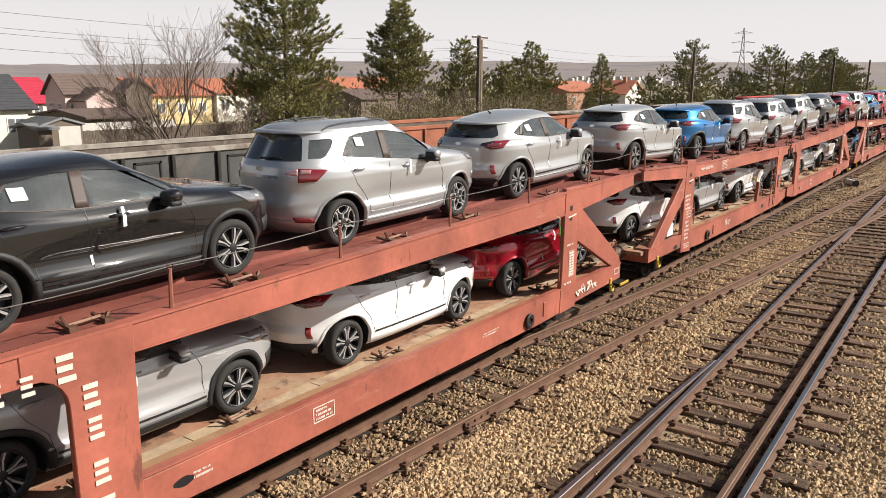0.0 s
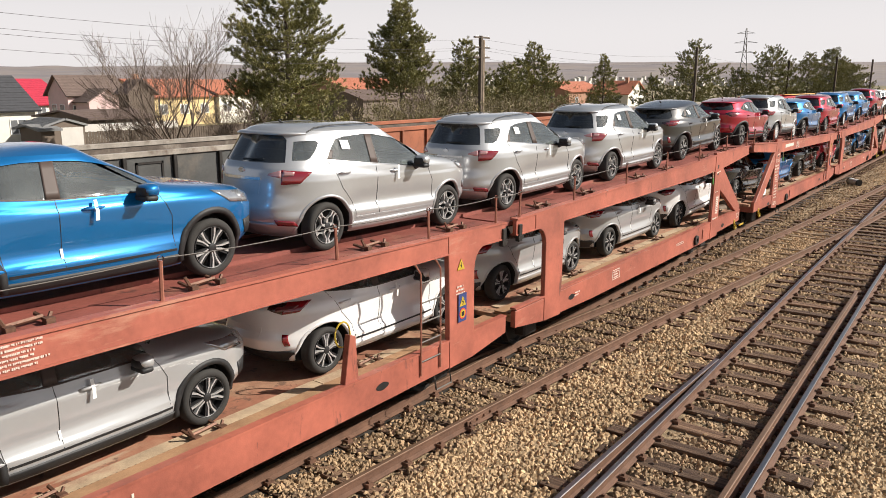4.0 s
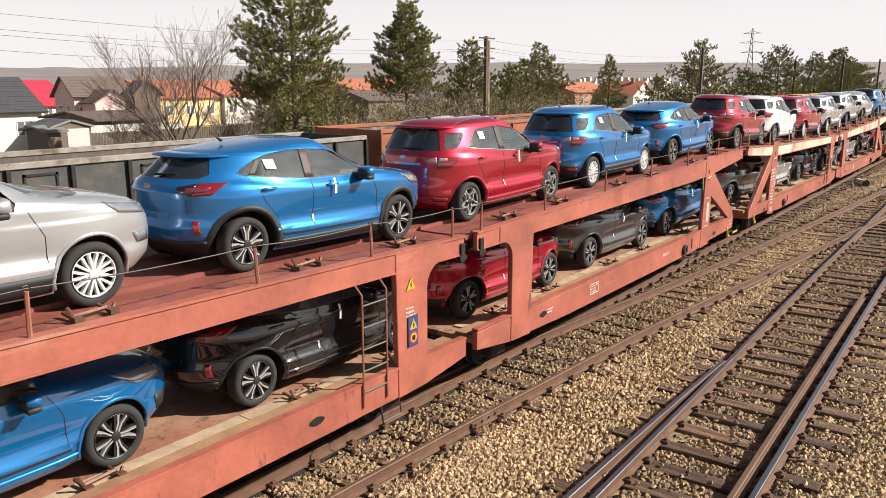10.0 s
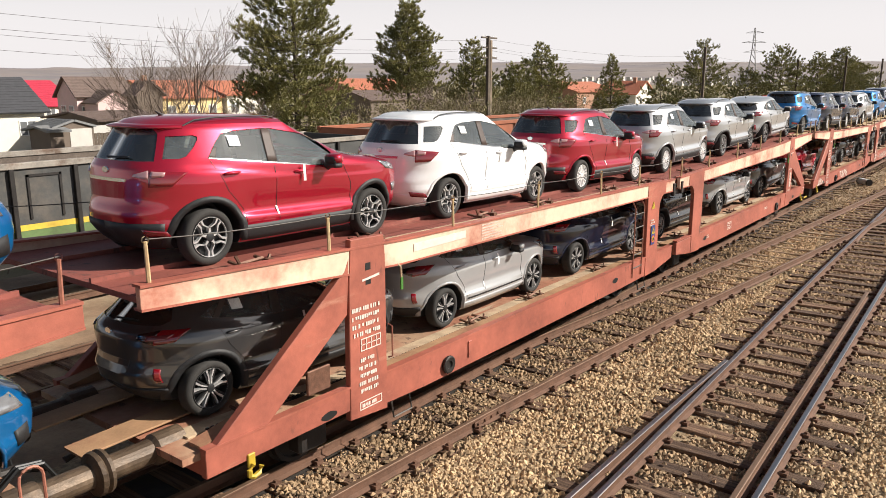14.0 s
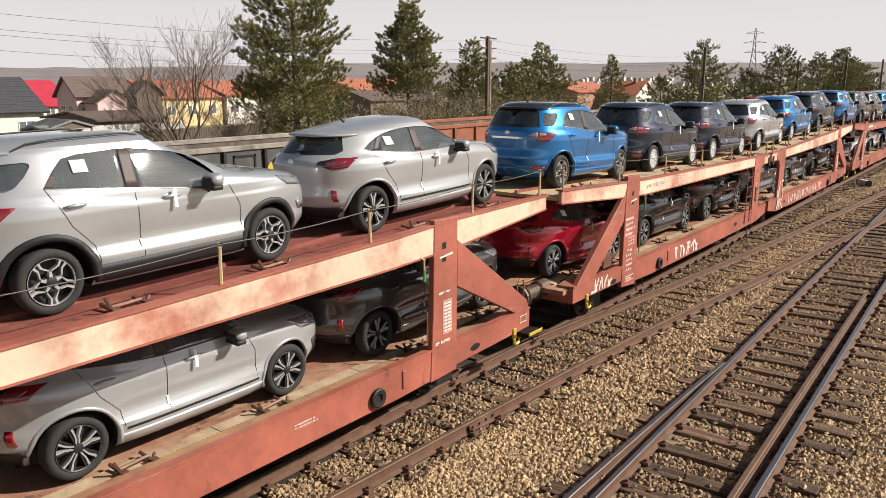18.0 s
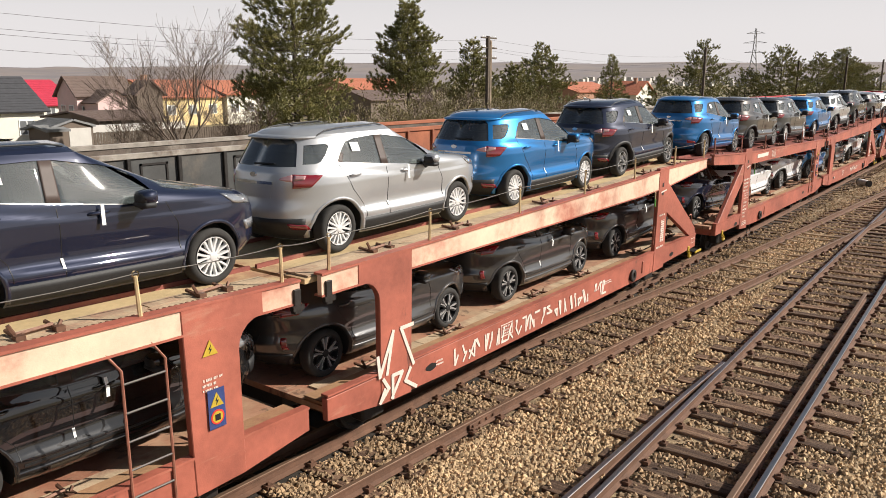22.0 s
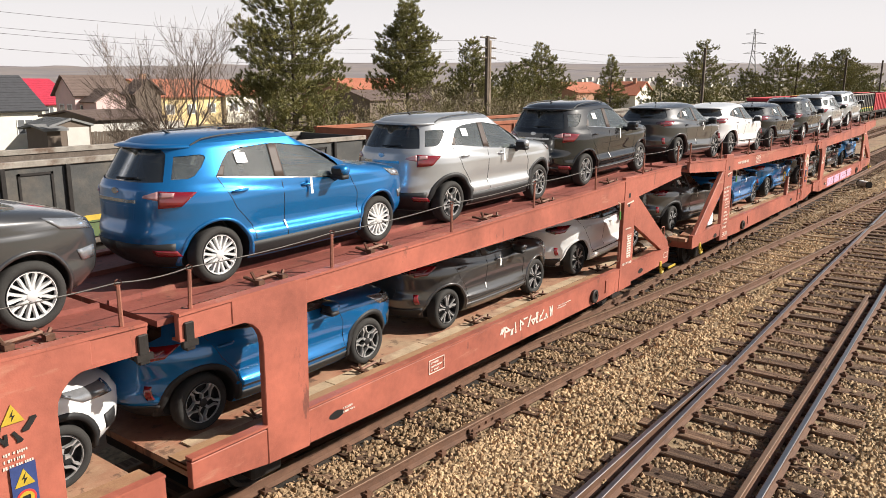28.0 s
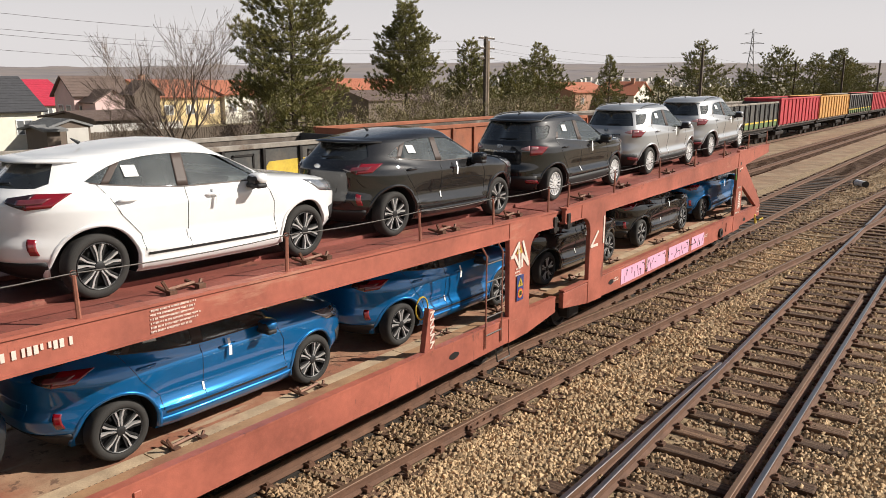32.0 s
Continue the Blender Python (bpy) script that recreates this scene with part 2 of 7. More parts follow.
GLASS_FRONT = tinted_glass("clear car glass", (0.80, 0.88, 0.87), 0.10)
GLASS_MID = tinted_glass("tinted car glass", (0.70, 0.78, 0.77), 0.10)
GLASS_DARK = tinted_glass("privacy car glass", (0.14, 0.145, 0.145), 0.03)
INTERIOR = mat("dark grey cabin fabric", (0.11, 0.108, 0.105), 0.9, 0, 0.3, 10)
TAIL_RED = mat("red lamp lens", (0.19, 0.003, 0.009), 0.10, 0, 0.1, 9, coat=1.0)
TAIL_CLEAR = mat("clear lamp lens band", (0.50, 0.27, 0.27), 0.12, 0.3, 0.1, 9, coat=1.0)
TAIL_PINK = mat("pinkish lamp core", (0.17, 0.035, 0.045), 0.12, 0.3, 0.2, 14, coat=1.0)
TAIL_DARK = mat("dark lamp housing", (0.022, 0.008, 0.010), 0.15, 0.2, 0.1, 9, coat=1.0)
HEAD_CLEAR = mat("clear lamp lens", (0.33, 0.34, 0.36), 0.12, 0.5, 0.2, 12, coat=1.0)
CHROME = mat("satin chrome", (0.75, 0.74, 0.72), 0.15, 1.0, 0.05, 9)
PILLAR_BLACK = mat("pillar film", (0.075, 0.055, 0.048), 0.5, 0, 0.1, 9, spec=0.25)

# ---- geometry helpers ----


def part(name, bm, material, parent=None, label="", smooth=False):
    """Links a bmesh as one mesh object, under parent where given."""
    me = bpy.data.meshes.new(name)
    bm.normal_update()
    bm.to_mesh(me)
    bm.free()
    if smooth:
        me.shade_smooth()
    for one in (material if isinstance(material, (list, tuple)) else [material]):
        me.materials.append(one)
    ob = new(name, me)
    ob.parent = parent
    if label:
        ob["label"] = label
    return ob


def share(name, me, parent, m=None):
    """A further object on an existing mesh."""
    ob = new(name, me)
    ob.parent = parent
    if m is not None:
        ob.matrix_basis = m
    return ob


def empty(name, m=None):
    ob = new(name)
    ob.empty_display_size = 0.2
    if m is not None:
        ob.matrix_basis = m
    return ob


def box(bm, x0, x1, y0, y1, z0, z1, bev=0.0):
    vs = [bm.verts.new((x, y, z)) for z in (z0, z1) for y in (y0, y1) for x in (x0, x1)]
    fs = [bm.faces.new([vs[i] for i in q]) for q in ((0, 2, 3, 1), (4, 5, 7, 6), (0, 1, 5, 4), (2, 6, 7, 3), (0, 4, 6, 2), (1, 3, 7, 5))]
    if bev:
        bmesh.ops.bevel(bm, geom=list({e for f in fs for e in f.edges}), offset=bev, segments=1, affect="EDGES", profile=0.5)
    return bm


def boxed(x0, x1, y0, y1, z0, z1, bev=0.0):
    return box(bmesh.new(), x0, x1, y0, y1, z0, z1, bev)


def prism(bm, poly, y0, y1, bev=0.0):
    """A polygon in the xz plane, drawn out from y0 to y1."""
    a = [bm.verts.new((x, y0, z)) for x, z in poly]
    b = [bm.verts.new((x, y1, z)) for x, z in poly]
    n = len(poly)
    fs = [bm.faces.new(a), bm.faces.new(b[::-1])]
    for i in range(n):
        fs.append(bm.faces.new((a[i], b[i], b[(i + 1) % n], a[(i + 1) % n])))
    bmesh.ops.recalc_face_normals(bm, faces=fs)
    if bev:
        es = list({e for f in fs[:2] for e in f.edges})
        bmesh.ops.bevel(bm, geom=es, offset=bev, segments=1, affect="EDGES", profile=0.5)
    return bm


def tube(bm, pts, r, sides=6):
    """A round bar along the points."""
    pts = [Vector(p) for p in pts]
    rings = []
    for i, p in enumerate(pts):
        d = (pts[min(i + 1, len(pts) - 1)] - pts[max(i - 1, 0)]).normalized()
        up = Vector((0, 0, 1)) if abs(d.z) < 0.9 else Vector((1, 0, 0))
        u = d.cross(up).normalized()
        v = d.cross(u)
        rr = r[i] if isinstance(r, (list, tuple)) else r
        rings.append([bm.verts.new(p + rr * (math.cos(2 * math.pi * k / sides) * u + math.sin(2 * math.pi * k / sides) * v)) for k in range(sides)])
    for a, b in zip(rings, rings[1:]):
        for k in range(sides):
            bm.faces.new((a[k], a[(k + 1) % sides], b[(k + 1) % sides], b[k]))
    bm.faces.new(rings[0][::-1])
    bm.faces.new(rings[-1])
    return bm


def lathe(bm, prof, axis="y", segs=24, centre=(0, 0, 0)):
    """A profile of (radius, along) turned round the y or x axis."""
    c = Vector(centre)
    rings = []
    for r, h in prof:
        ring = []
        for k in range(segs):
            a = 2 * math.pi * k / segs
            p = (r * math.cos(a), h, r * math.sin(a)) if axis == "y" else (h, r * math.cos(a), r * math.sin(a))
            ring.append(bm.verts.new(c + Vector(p)))
        rings.append(ring)
    for a, b in zip(rings, rings[1:]):
        for k in range(segs):
            bm.faces.new((a[k], a[(k + 1) % segs], b[(k + 1) % segs], b[k]))
    bmesh.ops.recalc_face_normals(bm, faces=bm.faces[:])
    return bm


def lin(x, table):
    return float(np.interp(x, [a for a, _ in table], [b for _, b in table]))




def lettering(text, size, material, name="lettering"):
    """Flat raised letters in the built-in font, standing in the xz plane and facing -y."""
    cu = bpy.data.curves.new("text", "FONT")
    cu.body, cu.size, cu.extrude = text, size, 0.001
    ob = bpy.data.objects.new("text", cu)
    scene.collection.objects.link(ob)
    bpy.context.view_layer.update()
    me = bpy.data.meshes.new_from_object(ob.evaluated_get(bpy.context.evaluated_depsgraph_get()))
    bpy.data.objects.remove(ob)
    me.transform(pose(0, 0, 0, 90))
    me.materials.clear()
    me.materials.append(material)
    return new(name, me)


TRAIN_Y = 7.70

# ---- wagon: a two-part double-deck car carrier ----
DECK_Z = [(-0.55, 2.80), (5.0, 2.68), (12.5, 2.545), (20.3, 2.675), (25.6, 2.83)]
TOP_Z = [(-0.55, 2.92), (2.0, 2.80), (2.92, 2.76), (12.33, 2.58), (12.65, 2.58), (14.5, 2.62), (21.7, 2.80), (23.1, 2.87), (25.6, 2.90)]
BOT_Z = [(-0.55, 2.70), (2.0, 2.50), (2.92, 2.45), (12.33, 2.33), (12.65, 2.33), (14.5, 2.35), (21.7, 2.42), (23.1, 2.47), (25.6, 2.68)]
LOW_Z = [(-0.4, 1.06), (0.6, 1.05), (2.6, 0.94), (11.3, 0.93), (13.9, 0.93), (22.6, 0.94), (24.6, 1.03), (25.3, 1.04)]


def slab(bm, table, xs, y0, y1, thick):
    """A plate that follows a height table along the wagon."""
    top = [(x, lin(x, table)) for x in xs]
    return prism(bm, top + [(x, z - thick) for x, z in reversed(top)], y0, y1)


def toothed(x0, x1, table, lift, y0, y1):
    """A notched steel strip to lash wheels to."""
    upper = []
    x = x0
    while x < x1:
        z = lin(x, table) + lift
        upper += [(x, z + 0.006), (x + 0.010, z + 0.020), (x + 0.036, z + 0.020), (x + 0.046, z + 0.006)]
        x += 0.064
    bm = bmesh.new()
    a = [bm.verts.new((x, y0, z)) for x, z in upper]
    b = [bm.verts.new((x, y1, z)) for x, z in upper]
    c = [bm.verts.new((x, y0, lin(x, table) + lift - 0.02)) for x, z in upper]
    for i in range(len(upper) - 1):
        bm.faces.new((a[i], a[i + 1], b[i + 1], b[i]))
        bm.faces.new((c[i], c[i + 1], a[i + 1], a[i]))
    return bm


def chock(parent, x, zf, y):
    """A forked wheel chock on the perforated rail of a deck."""
    z = zf
    bm = bmesh.new()
    tube(bm, [(x - 0.05, y, z + 0.04), (x + 0.28, y + 0.02, z + 0.05)], 0.022, 5)
    tube(bm, [(x - 0.05, y - 0.10, z + 0.02), (x - 0.05, y + 0.16, z + 0.05)], 0.02, 5)
    tube(bm, [(x + 0.28, y - 0.10, z + 0.02), (x + 0.28, y + 0.16, z + 0.05)], 0.02, 5)
    tube(bm, [(x - 0.05, y - 0.06, z + 0.02), (x - 0.11, y - 0.04, z + 0.15)], 0.018, 5)
    tube(bm, [(x + 0.28, y - 0.06, z + 0.02), (x + 0.33, y - 0.04, z + 0.09)], 0.018, 5)
    box(bm, x - 0.09, x - 0.01, y - 0.13, y - 0.05, z, z + 0.06)
    box(bm, x + 0.24, x + 0.32, y - 0.13, y - 0.05, z, z + 0.06)
    return part("wheel_chock", bm, CHAIN, parent)


def bars(name, parent, x0, z0, w, h, rows, y, material=WHITE_MARK, seed=1, cols=4):
    """Rows of small plain bars that stand for lettering."""
    rnd = random.Random(seed)
    bm = bmesh.new()
    for r in range(rows):
        zz = z0 - (r + 0.8) * h / rows
        hh = h / rows * 0.50
        x = x0
        end = x0 + w * rnd.uniform(0.6, 1.0)
        while x < end:
            ww = hh * rnd.uniform(0.3, 0.62)
            if rnd.random() < 0.22:
                x += ww
            box(bm, x, x + ww, y - 0.003, y, zz + hh * rnd.choice((0, 0, 0.3)), zz + hh)
            x += ww + hh * 0.22
    return tagged(part(name, bm, material, parent), kind="stuff")


def frame_mark(bm, x0, x1, z0, z1, y, t=0.012):
    box(bm, x0, x1, y - 0.003, y, z0, z0 + t)
    box(bm, x0, x1, y - 0.003, y, z1 - t, z1)
    box(bm, x0, x0 + t, y - 0.003, y, z0 + t, z1 - t)
    box(bm, x1 - t, x1, y - 0.003, y, z0 + t, z1 - t)


def stroke(bm, pts, y, r=0.012):
    """A flat painted line on a side, through points in the xz plane."""
    for q, ((xa, za), (xb, zb)) in enumerate(zip(pts, pts[1:])):
        d = Vector((xb - xa, 0, zb - za))
        n = Vector((-d.z, 0, d.x)).normalized() * r
        e = d.normalized() * r * 0.6
        c = [Vector((xa, y, za)) - n - e, Vector((xb, y, zb)) - n + e, Vector((xb, y, zb)) + n + e, Vector((xa, y, za)) + n - e]
        lo = [bm.verts.new(p) for p in c]
        hi = [bm.verts.new(p + Vector((0, -0.003 - 0.0012 * q, 0))) for p in c]
        bm.faces.new(hi)
        for k in range(4):
            bm.faces.new((lo[k], lo[(k + 1) % 4], hi[(k + 1) % 4], hi[k]))


def make_wagon():
    w = empty("car_carrier_wagon")
    half = 1.55
    for side in (-1, 1):
        yo = side * half

        def span(a, b):
            return (min(a, b), max(a, b))
        # sole bars
        for x0, x1, hump in ((0.0, 12.39, 1), (12.68, 25.15, 0)):
            poly = [(x0, 0.79), (x0, 1.10), (x1, 1.08), (x1, 0.75)]
            if hump:
                poly = [(0.0, 0.79), (0.0, 1.10), (12.39, 1.06), (12.39, 0.78), (11.5, 0.66), (9.6, 0.63), (3.4, 0.63), (2.6, 0.66), (2.0, 0.66), (1.95, 0.79)]
            else:
                poly = [(12.68, 0.78), (12.68, 1.06), (25.15, 1.10), (25.15, 0.78), (23.1, 0.72), (22.6, 0.66), (21.8, 0.63), (15.5, 0.63), (14.3, 0.66), (13.6, 0.66)]
            part("sole_bar", prism(bmesh.new(), poly, *span(yo, yo - side * 0.09), 0.006), RED_OXIDE, w)
            bm = bmesh.new()
            prism(bm, [(x0, 1.085), (x0, 1.112), (x1, 1.112 if hump == 0 else 1.072), (x1, 1.085 if hump == 0 else 1.045)], *span(yo + side * 0.012, yo - side * 0.10))
            part("sole_bar_lip", bm, RED_OXIDE, w)
            part("edge_ledge", slab(bmesh.new(), [(0, 1.02), (2.4, 1.0), (22.8, 1.0), (25.2, 1.03)], [x0 + 0.02, min(max(2.4, x0), x1), max(min(22.8, x1), x0 + 0.1), x1 - 0.02], *span(yo - side * 0.10, yo - side * 0.42), 0.05), RUSTY, w, "dusty tan deck edge")
        # upper girders
        for x0, x1 in ((-0.55, 12.33), (12.65, 25.6)):
            xs = [x0] + [x for x, _ in TOP_Z if x0 < x < x1] + [x1]
            poly = [(x, lin(x, TOP_Z)) for x in xs] + [(x, lin(x, BOT_Z)) for x in reversed(xs)]
            part("upper_girder", prism(bmesh.new(), poly, *span(yo, yo - side * 0.07), 0.005), RED_OXIDE, w)
            bm = bmesh.new()
            prism(bm, [(x, lin(x, TOP_Z) + 0.02) for x in xs] + [(x, lin(x, TOP_Z) - 0.008) for x in reversed(xs)], *span(yo + side * 0.018, yo - side * 0.12))
            part("girder_lip", bm, RED_OXIDE, w)
            bm = bmesh.new()
            prism(bm, [(x, lin(x, BOT_Z) + 0.012) for x in xs] + [(x, lin(x, BOT_Z) - 0.01) for x in reversed(xs)], *span(yo + side * 0.012, yo - side * 0.12))
            part("girder_flange", bm, RED_OXIDE, w)
            if side < 0:
                part("lashing_rail", toothed(x0 + 0.2, x1 - 0.2, DECK_Z, 0.0, *span(yo - side * 0.21, yo - side * 0.25)), CHAIN, w)
        if side < 0:
            for x0, x1 in ((0.3, 12.2), (12.9, 24.9)):
                part("lashing_rail", toothed(x0, x1, LOW_Z, 0.03, *span(yo - side * 0.42, yo - side * 0.45)), DARK_STEEL, w)
        # end posts and braces
        yp = span(yo + side * 0.012, yo - side * 0.075)
        part("end_post", prism(bmesh.new(), [(1.95, 0.66), (2.62, 0.60), (2.62, 2.6), (2.60, 2.89), (2.02, 2.91), (1.98, 2.35)], *yp, 0.008), RED_OXIDE, w)
        part("end_brace", prism(bmesh.new(), [(0.12, 1.10), (0.72, 1.06), (1.95, 2.02), (2.0, 2.72), (1.92, 2.55)], *span(yo + side * 0.004, yo - side * 0.10), 0.008), RED_OXIDE, w)
        part("end_post", prism(bmesh.new(), [(22.50, 0.64), (23.10, 0.66), (23.12, 2.91), (22.59, 2.915), (22.56, 1.6)], *yp, 0.008), RED_OXIDE, w)
        part("end_brace", prism(bmesh.new(), [(23.12, 1.90), (23.12, 2.58), (25.05, 1.26), (25.12, 1.11), (24.72, 1.10)], *span(yo + side * 0.004, yo - side * 0.10), 0.008), RED_OXIDE, w)
        # joint portals with rounded inner corners
        arc = [(11.47 + 0.30 * (1 - math.cos(a)), 2.03 + 0.30 * math.sin(a)) for a in np.linspace(0, math.pi / 2, 6)]
        part("joint_post", prism(bmesh.new(), [(10.86, 0.64), (11.47, 0.66)] + [(11.47, 2.0)] + arc + [(11.8, 2.345), (11.8, 2.60), (10.82, 2.63)], *yp, 0.008), RED_OXIDE, w)
        arc2 = [(13.62 - 0.30 * (1 - math.cos(a)), 2.03 + 0.30 * math.sin(a)) for a in np.linspace(0, math.pi / 2, 6)]
        part("joint_post", prism(bmesh.new(), [(14.22, 0.64), (13.62, 0.66)] + [(13.62, 2.0)] + arc2 + [(13.25, 2.345), (13.25, 2.60), (14.26, 2.62)], *yp, 0.008), RED_OXIDE, w)
        # hinge lugs at the joint
        for x in (12.22, 12.70):
            bm = bmesh.new()
            box(bm, x, x + 0.10, *span(yo + side * 0.03, yo - side * 0.05), 2.22, 2.50, 0.008)
            box(bm, x - 0.03, x + 0.13, *span(yo + side * 0.04, yo - side * 0.02), 2.26, 2.32)
            part("hinge_lug", bm, DARK_STEEL, w)
        # stanchions and wire
        tops = []
        for x in (-0.42, 1.75, 4.1, 6.4, 8.7, 10.45, 12.12, 12.82, 14.7, 17.0, 19.2, 21.4, 23.55, 25.45):
            z = lin(x, TOP_Z)
            lean = 0.02 * math.sin(x * 7)
            bm = bmesh.new()
            tube(bm, [(x, yo - side * 0.05, z), (x + lean, yo - side * 0.05, z + 0.40)], [0.022, 0.018], 6)
            lathe(bm, [(0.034, -0.012), (0.034, 0.012)], "y", 8, (x + lean, yo - side * 0.05, z + 0.415))
            part("stanchion", bm, ROD, w)
            tops.append(Vector((x + lean, yo - side * 0.05, z + 0.42)))
        bm = bmesh.new()
        line = []
        for a, b in zip(tops, tops[1:]):
            for k in range(5):
                u = k / 5
                line.append(a.lerp(b, u) - Vector((0, 0, 0.028 * 4 * u * (1 - u))))
        tube(bm, line + [tops[-1]], 0.0065, 5)
        part("wire_rope", bm, CABLE, w)
        if side > 0:
            continue
        # latch posts with coloured grip beside the end posts
        for x, zz in ((2.85, 2.47), (22.30, 2.47)):
            bm = bmesh.new()
            tube(bm, [(x, yo - side * 0.02, zz), (x + 0.04, yo + side * 0.03, zz - 0.04), (x + 0.05, yo + side * 0.03, zz - 0.3)], 0.016, 6)
            lv = part("latch_lever", bm, PLANK, w)
            part("grip", tube(bmesh.new(), [(x + 0.05, yo + side * 0.032, zz - 0.18), (x + 0.05, yo + side * 0.032, zz - 0.34)], 0.021, 6), GREEN_PAINT, lv, "green grip")
            part("latch_plate", boxed(x - 0.09, x + 0.02, *span(yo - side * 0.08, yo - side * 0.02), zz - 0.02, zz + 0.26, 0.01), DARK_STEEL, w)
        # hand loops at the posts, steps, hooks
        for x in (2.72, 22.42):
            bm = bmesh.new()
            tube(bm, [(x, yo - side * 0.05, 1.70), (x, yo + side * 0.02, 1.68), (x, yo + side * 0.02, 1.28), (x, yo - side * 0.05, 1.25)], 0.012, 5)
            part("hand_rail", bm, ROD, w)
        for x in (2.75, 10.55):
            bm = bmesh.new()
            tube(bm, [(x, yo - side * 0.05, 0.70), (x, yo, 0.42), (x + 0.36, yo, 0.42), (x + 0.36, yo - side * 0.05, 0.70)], 0.014, 5)
            part("step_loop", bm, CABLE, w)
        for x in (0.52, 24.68):
            bm = bmesh.new()
            box(bm, x - 0.045, x + 0.045, *span(yo + side * 0.024, yo - side * 0.01), 0.70, 0.86, 0.008)
            tube(bm, [(x, yo + side * 0.035, 0.74), (x - 0.05, yo + side * 0.04, 0.69), (x - 0.05, yo + side * 0.04, 0.63), (x, yo + side * 0.04, 0.60), (x + 0.07, yo + side * 0.04, 0.62), (x + 0.10, yo + side * 0.04, 0.69)], 0.030, 6)
            part("rope_hook", bm, YELLOW, w, "yellow towing hook")
        bm = bmesh.new()
        box(bm, 25.10, 25.50, *span(yo + side * 0.02, yo - side * 0.34), 0.62, 0.65, 0.006)
        st = part("step_plate", bm, DARK_STEEL, w)
        bm = boxed(25.10, 25.52, *span(yo + side * 0.045, yo + side * 0.02), 0.61, 0.665, 0.006)
        part("step_edge", bm, YELLOW, st, "yellow step edge")
        # hoop by the coupling
        bm = bmesh.new()
        hoop = [(24.98, yo - side * 0.14, 1.05)] + [(25.08 - 0.10 * math.cos(a), yo - side * 0.14, 1.47 + 0.10 * math.sin(a)) for a in np.linspace(0, math.pi, 8)] + [(25.18, yo - side * 0.14, 1.0)]
        tube(bm, hoop, 0.014, 6)
        part("hoop_rail", bm, ROD, w)
        # ladder by the joint
        bm = bmesh.new()
        for x in (10.18, 10.62):
            tube(bm, [(x - 0.14, yo - side * 0.02, 2.42), (x, yo + side * 0.02, 2.2), (x, yo + side * 0.02, 0.75)], 0.014, 6)
        part("ladder_rail", bm, ROD, w)
        for k in range(5):
            part("ladder_rung", tube(bmesh.new(), [(10.18, yo + side * 0.02, 0.95 + 0.28 * k), (10.62, yo + side * 0.02, 0.95 + 0.28 * k)], 0.012, 5), CABLE, w)
        # brake gear on the sole bar
        for x in (3.9, 21.4):
            bm = bmesh.new()
            lathe(bm, [(0.0, 0), (0.12, 0.0), (0.13, -0.02), (0.13, -0.05), (0.11, -0.06), (0.06, -0.055), (0.05, -0.03), (0.0, -0.03)], "y", 16, (x, yo if side < 0 else yo + 0.06, 0.80))
            part("hand_wheel", bm, DARK_STEEL, w)
            part("hand_wheel_bracket", boxed(x + 0.5, x + 0.58, *span(yo + side * 0.02, yo), 0.75, 1.0, 0.006), RED_OXIDE, w)
        for x in (1.62, 14.66, 23.59, 9.4):
            bm = bmesh.new()
            n = 14
            ring = [bm.verts.new((x + 0.10 * math.cos(2 * math.pi * k / n) * (1.25 if k in (0, 1, 13, 6, 7, 8) else 1.0), yo + side * 0.003, 0.86 + 0.055 * math.sin(2 * math.pi * k / n))) for k in range(n)]
            bm.faces.new(ring if side > 0 else ring[::-1])
            part("lightening_hole", bm, SIGN_BLACK, w)
        # slots in the tops of the end posts
        for x in (2.30, 22.80):
            for z in (2.54, 2.36):
                part("post_slot", boxed(x - 0.04, x + 0.05, *span(yo + side * 0.015, yo + side * 0.01), z - 0.04, z + 0.05), SIGN_BLACK, w)
            part("post_band", prism(bmesh.new(), [(x - 0.10, 2.372), (x + 0.20, 2.40), (x + 0.20, 2.428), (x - 0.10, 2.398)], *span(yo + side * 0.018, yo + side * 0.012)), WHITE_MARK, w)
    # decks
    for x0, x1 in ((-0.5, 12.4), (12.5, 25.5)):
        xs = [x0] + [x for x, _ in DECK_Z if x0 < x < x1] + [x1]
        part("upper_deck", slab(bmesh.new(), DECK_Z, xs, -1.44, 1.44, 0.06), DECK, w)
        for k in range(int((x1 - x0) / 1.45)):
            x = x0 + 0.7 + k * 1.45
            z = lin(x, DECK_Z)
            part("cross_beam", boxed(x - 0.05, x + 0.05, -1.46, 1.46, z - 0.17, z - 0.062), RED_OXIDE, w)
        for s in (-1, 1):
            bm = slab(bmesh.new(), [(a, b + 0.05) for a, b in DECK_Z], xs, min(s * 0.62, s * 0.58), max(s * 0.62, s * 0.58), 0.05)
            part("wheel_guide", bm, DECK, w)
    for x0, x1 in ((-0.2, 12.33), (12.72, 25.25)):
        xs = [x0] + [x for x, _ in LOW_Z if x0 < x < x1] + [x1]
        part("lower_deck", slab(bmesh.new(), LOW_Z, xs, -1.45, 1.45, 0.08), DECK_LOW, w)
        for s in (-1, 1):
            x = x0 + 0.3
            while x < x1 - 1.4:
                ln = random.uniform(1.6, 2.6)
                e = min(x + ln, x1 - 0.1)
                part("deck_plank", slab(bmesh.new(), [(a, b + 0.022) for a, b in LOW_Z], [x, (x + e) / 2, e], min(s * 1.10, s * 0.86), max(s * 1.10, s * 0.86), 0.02), PLANK, w)
                x = e + 0.015
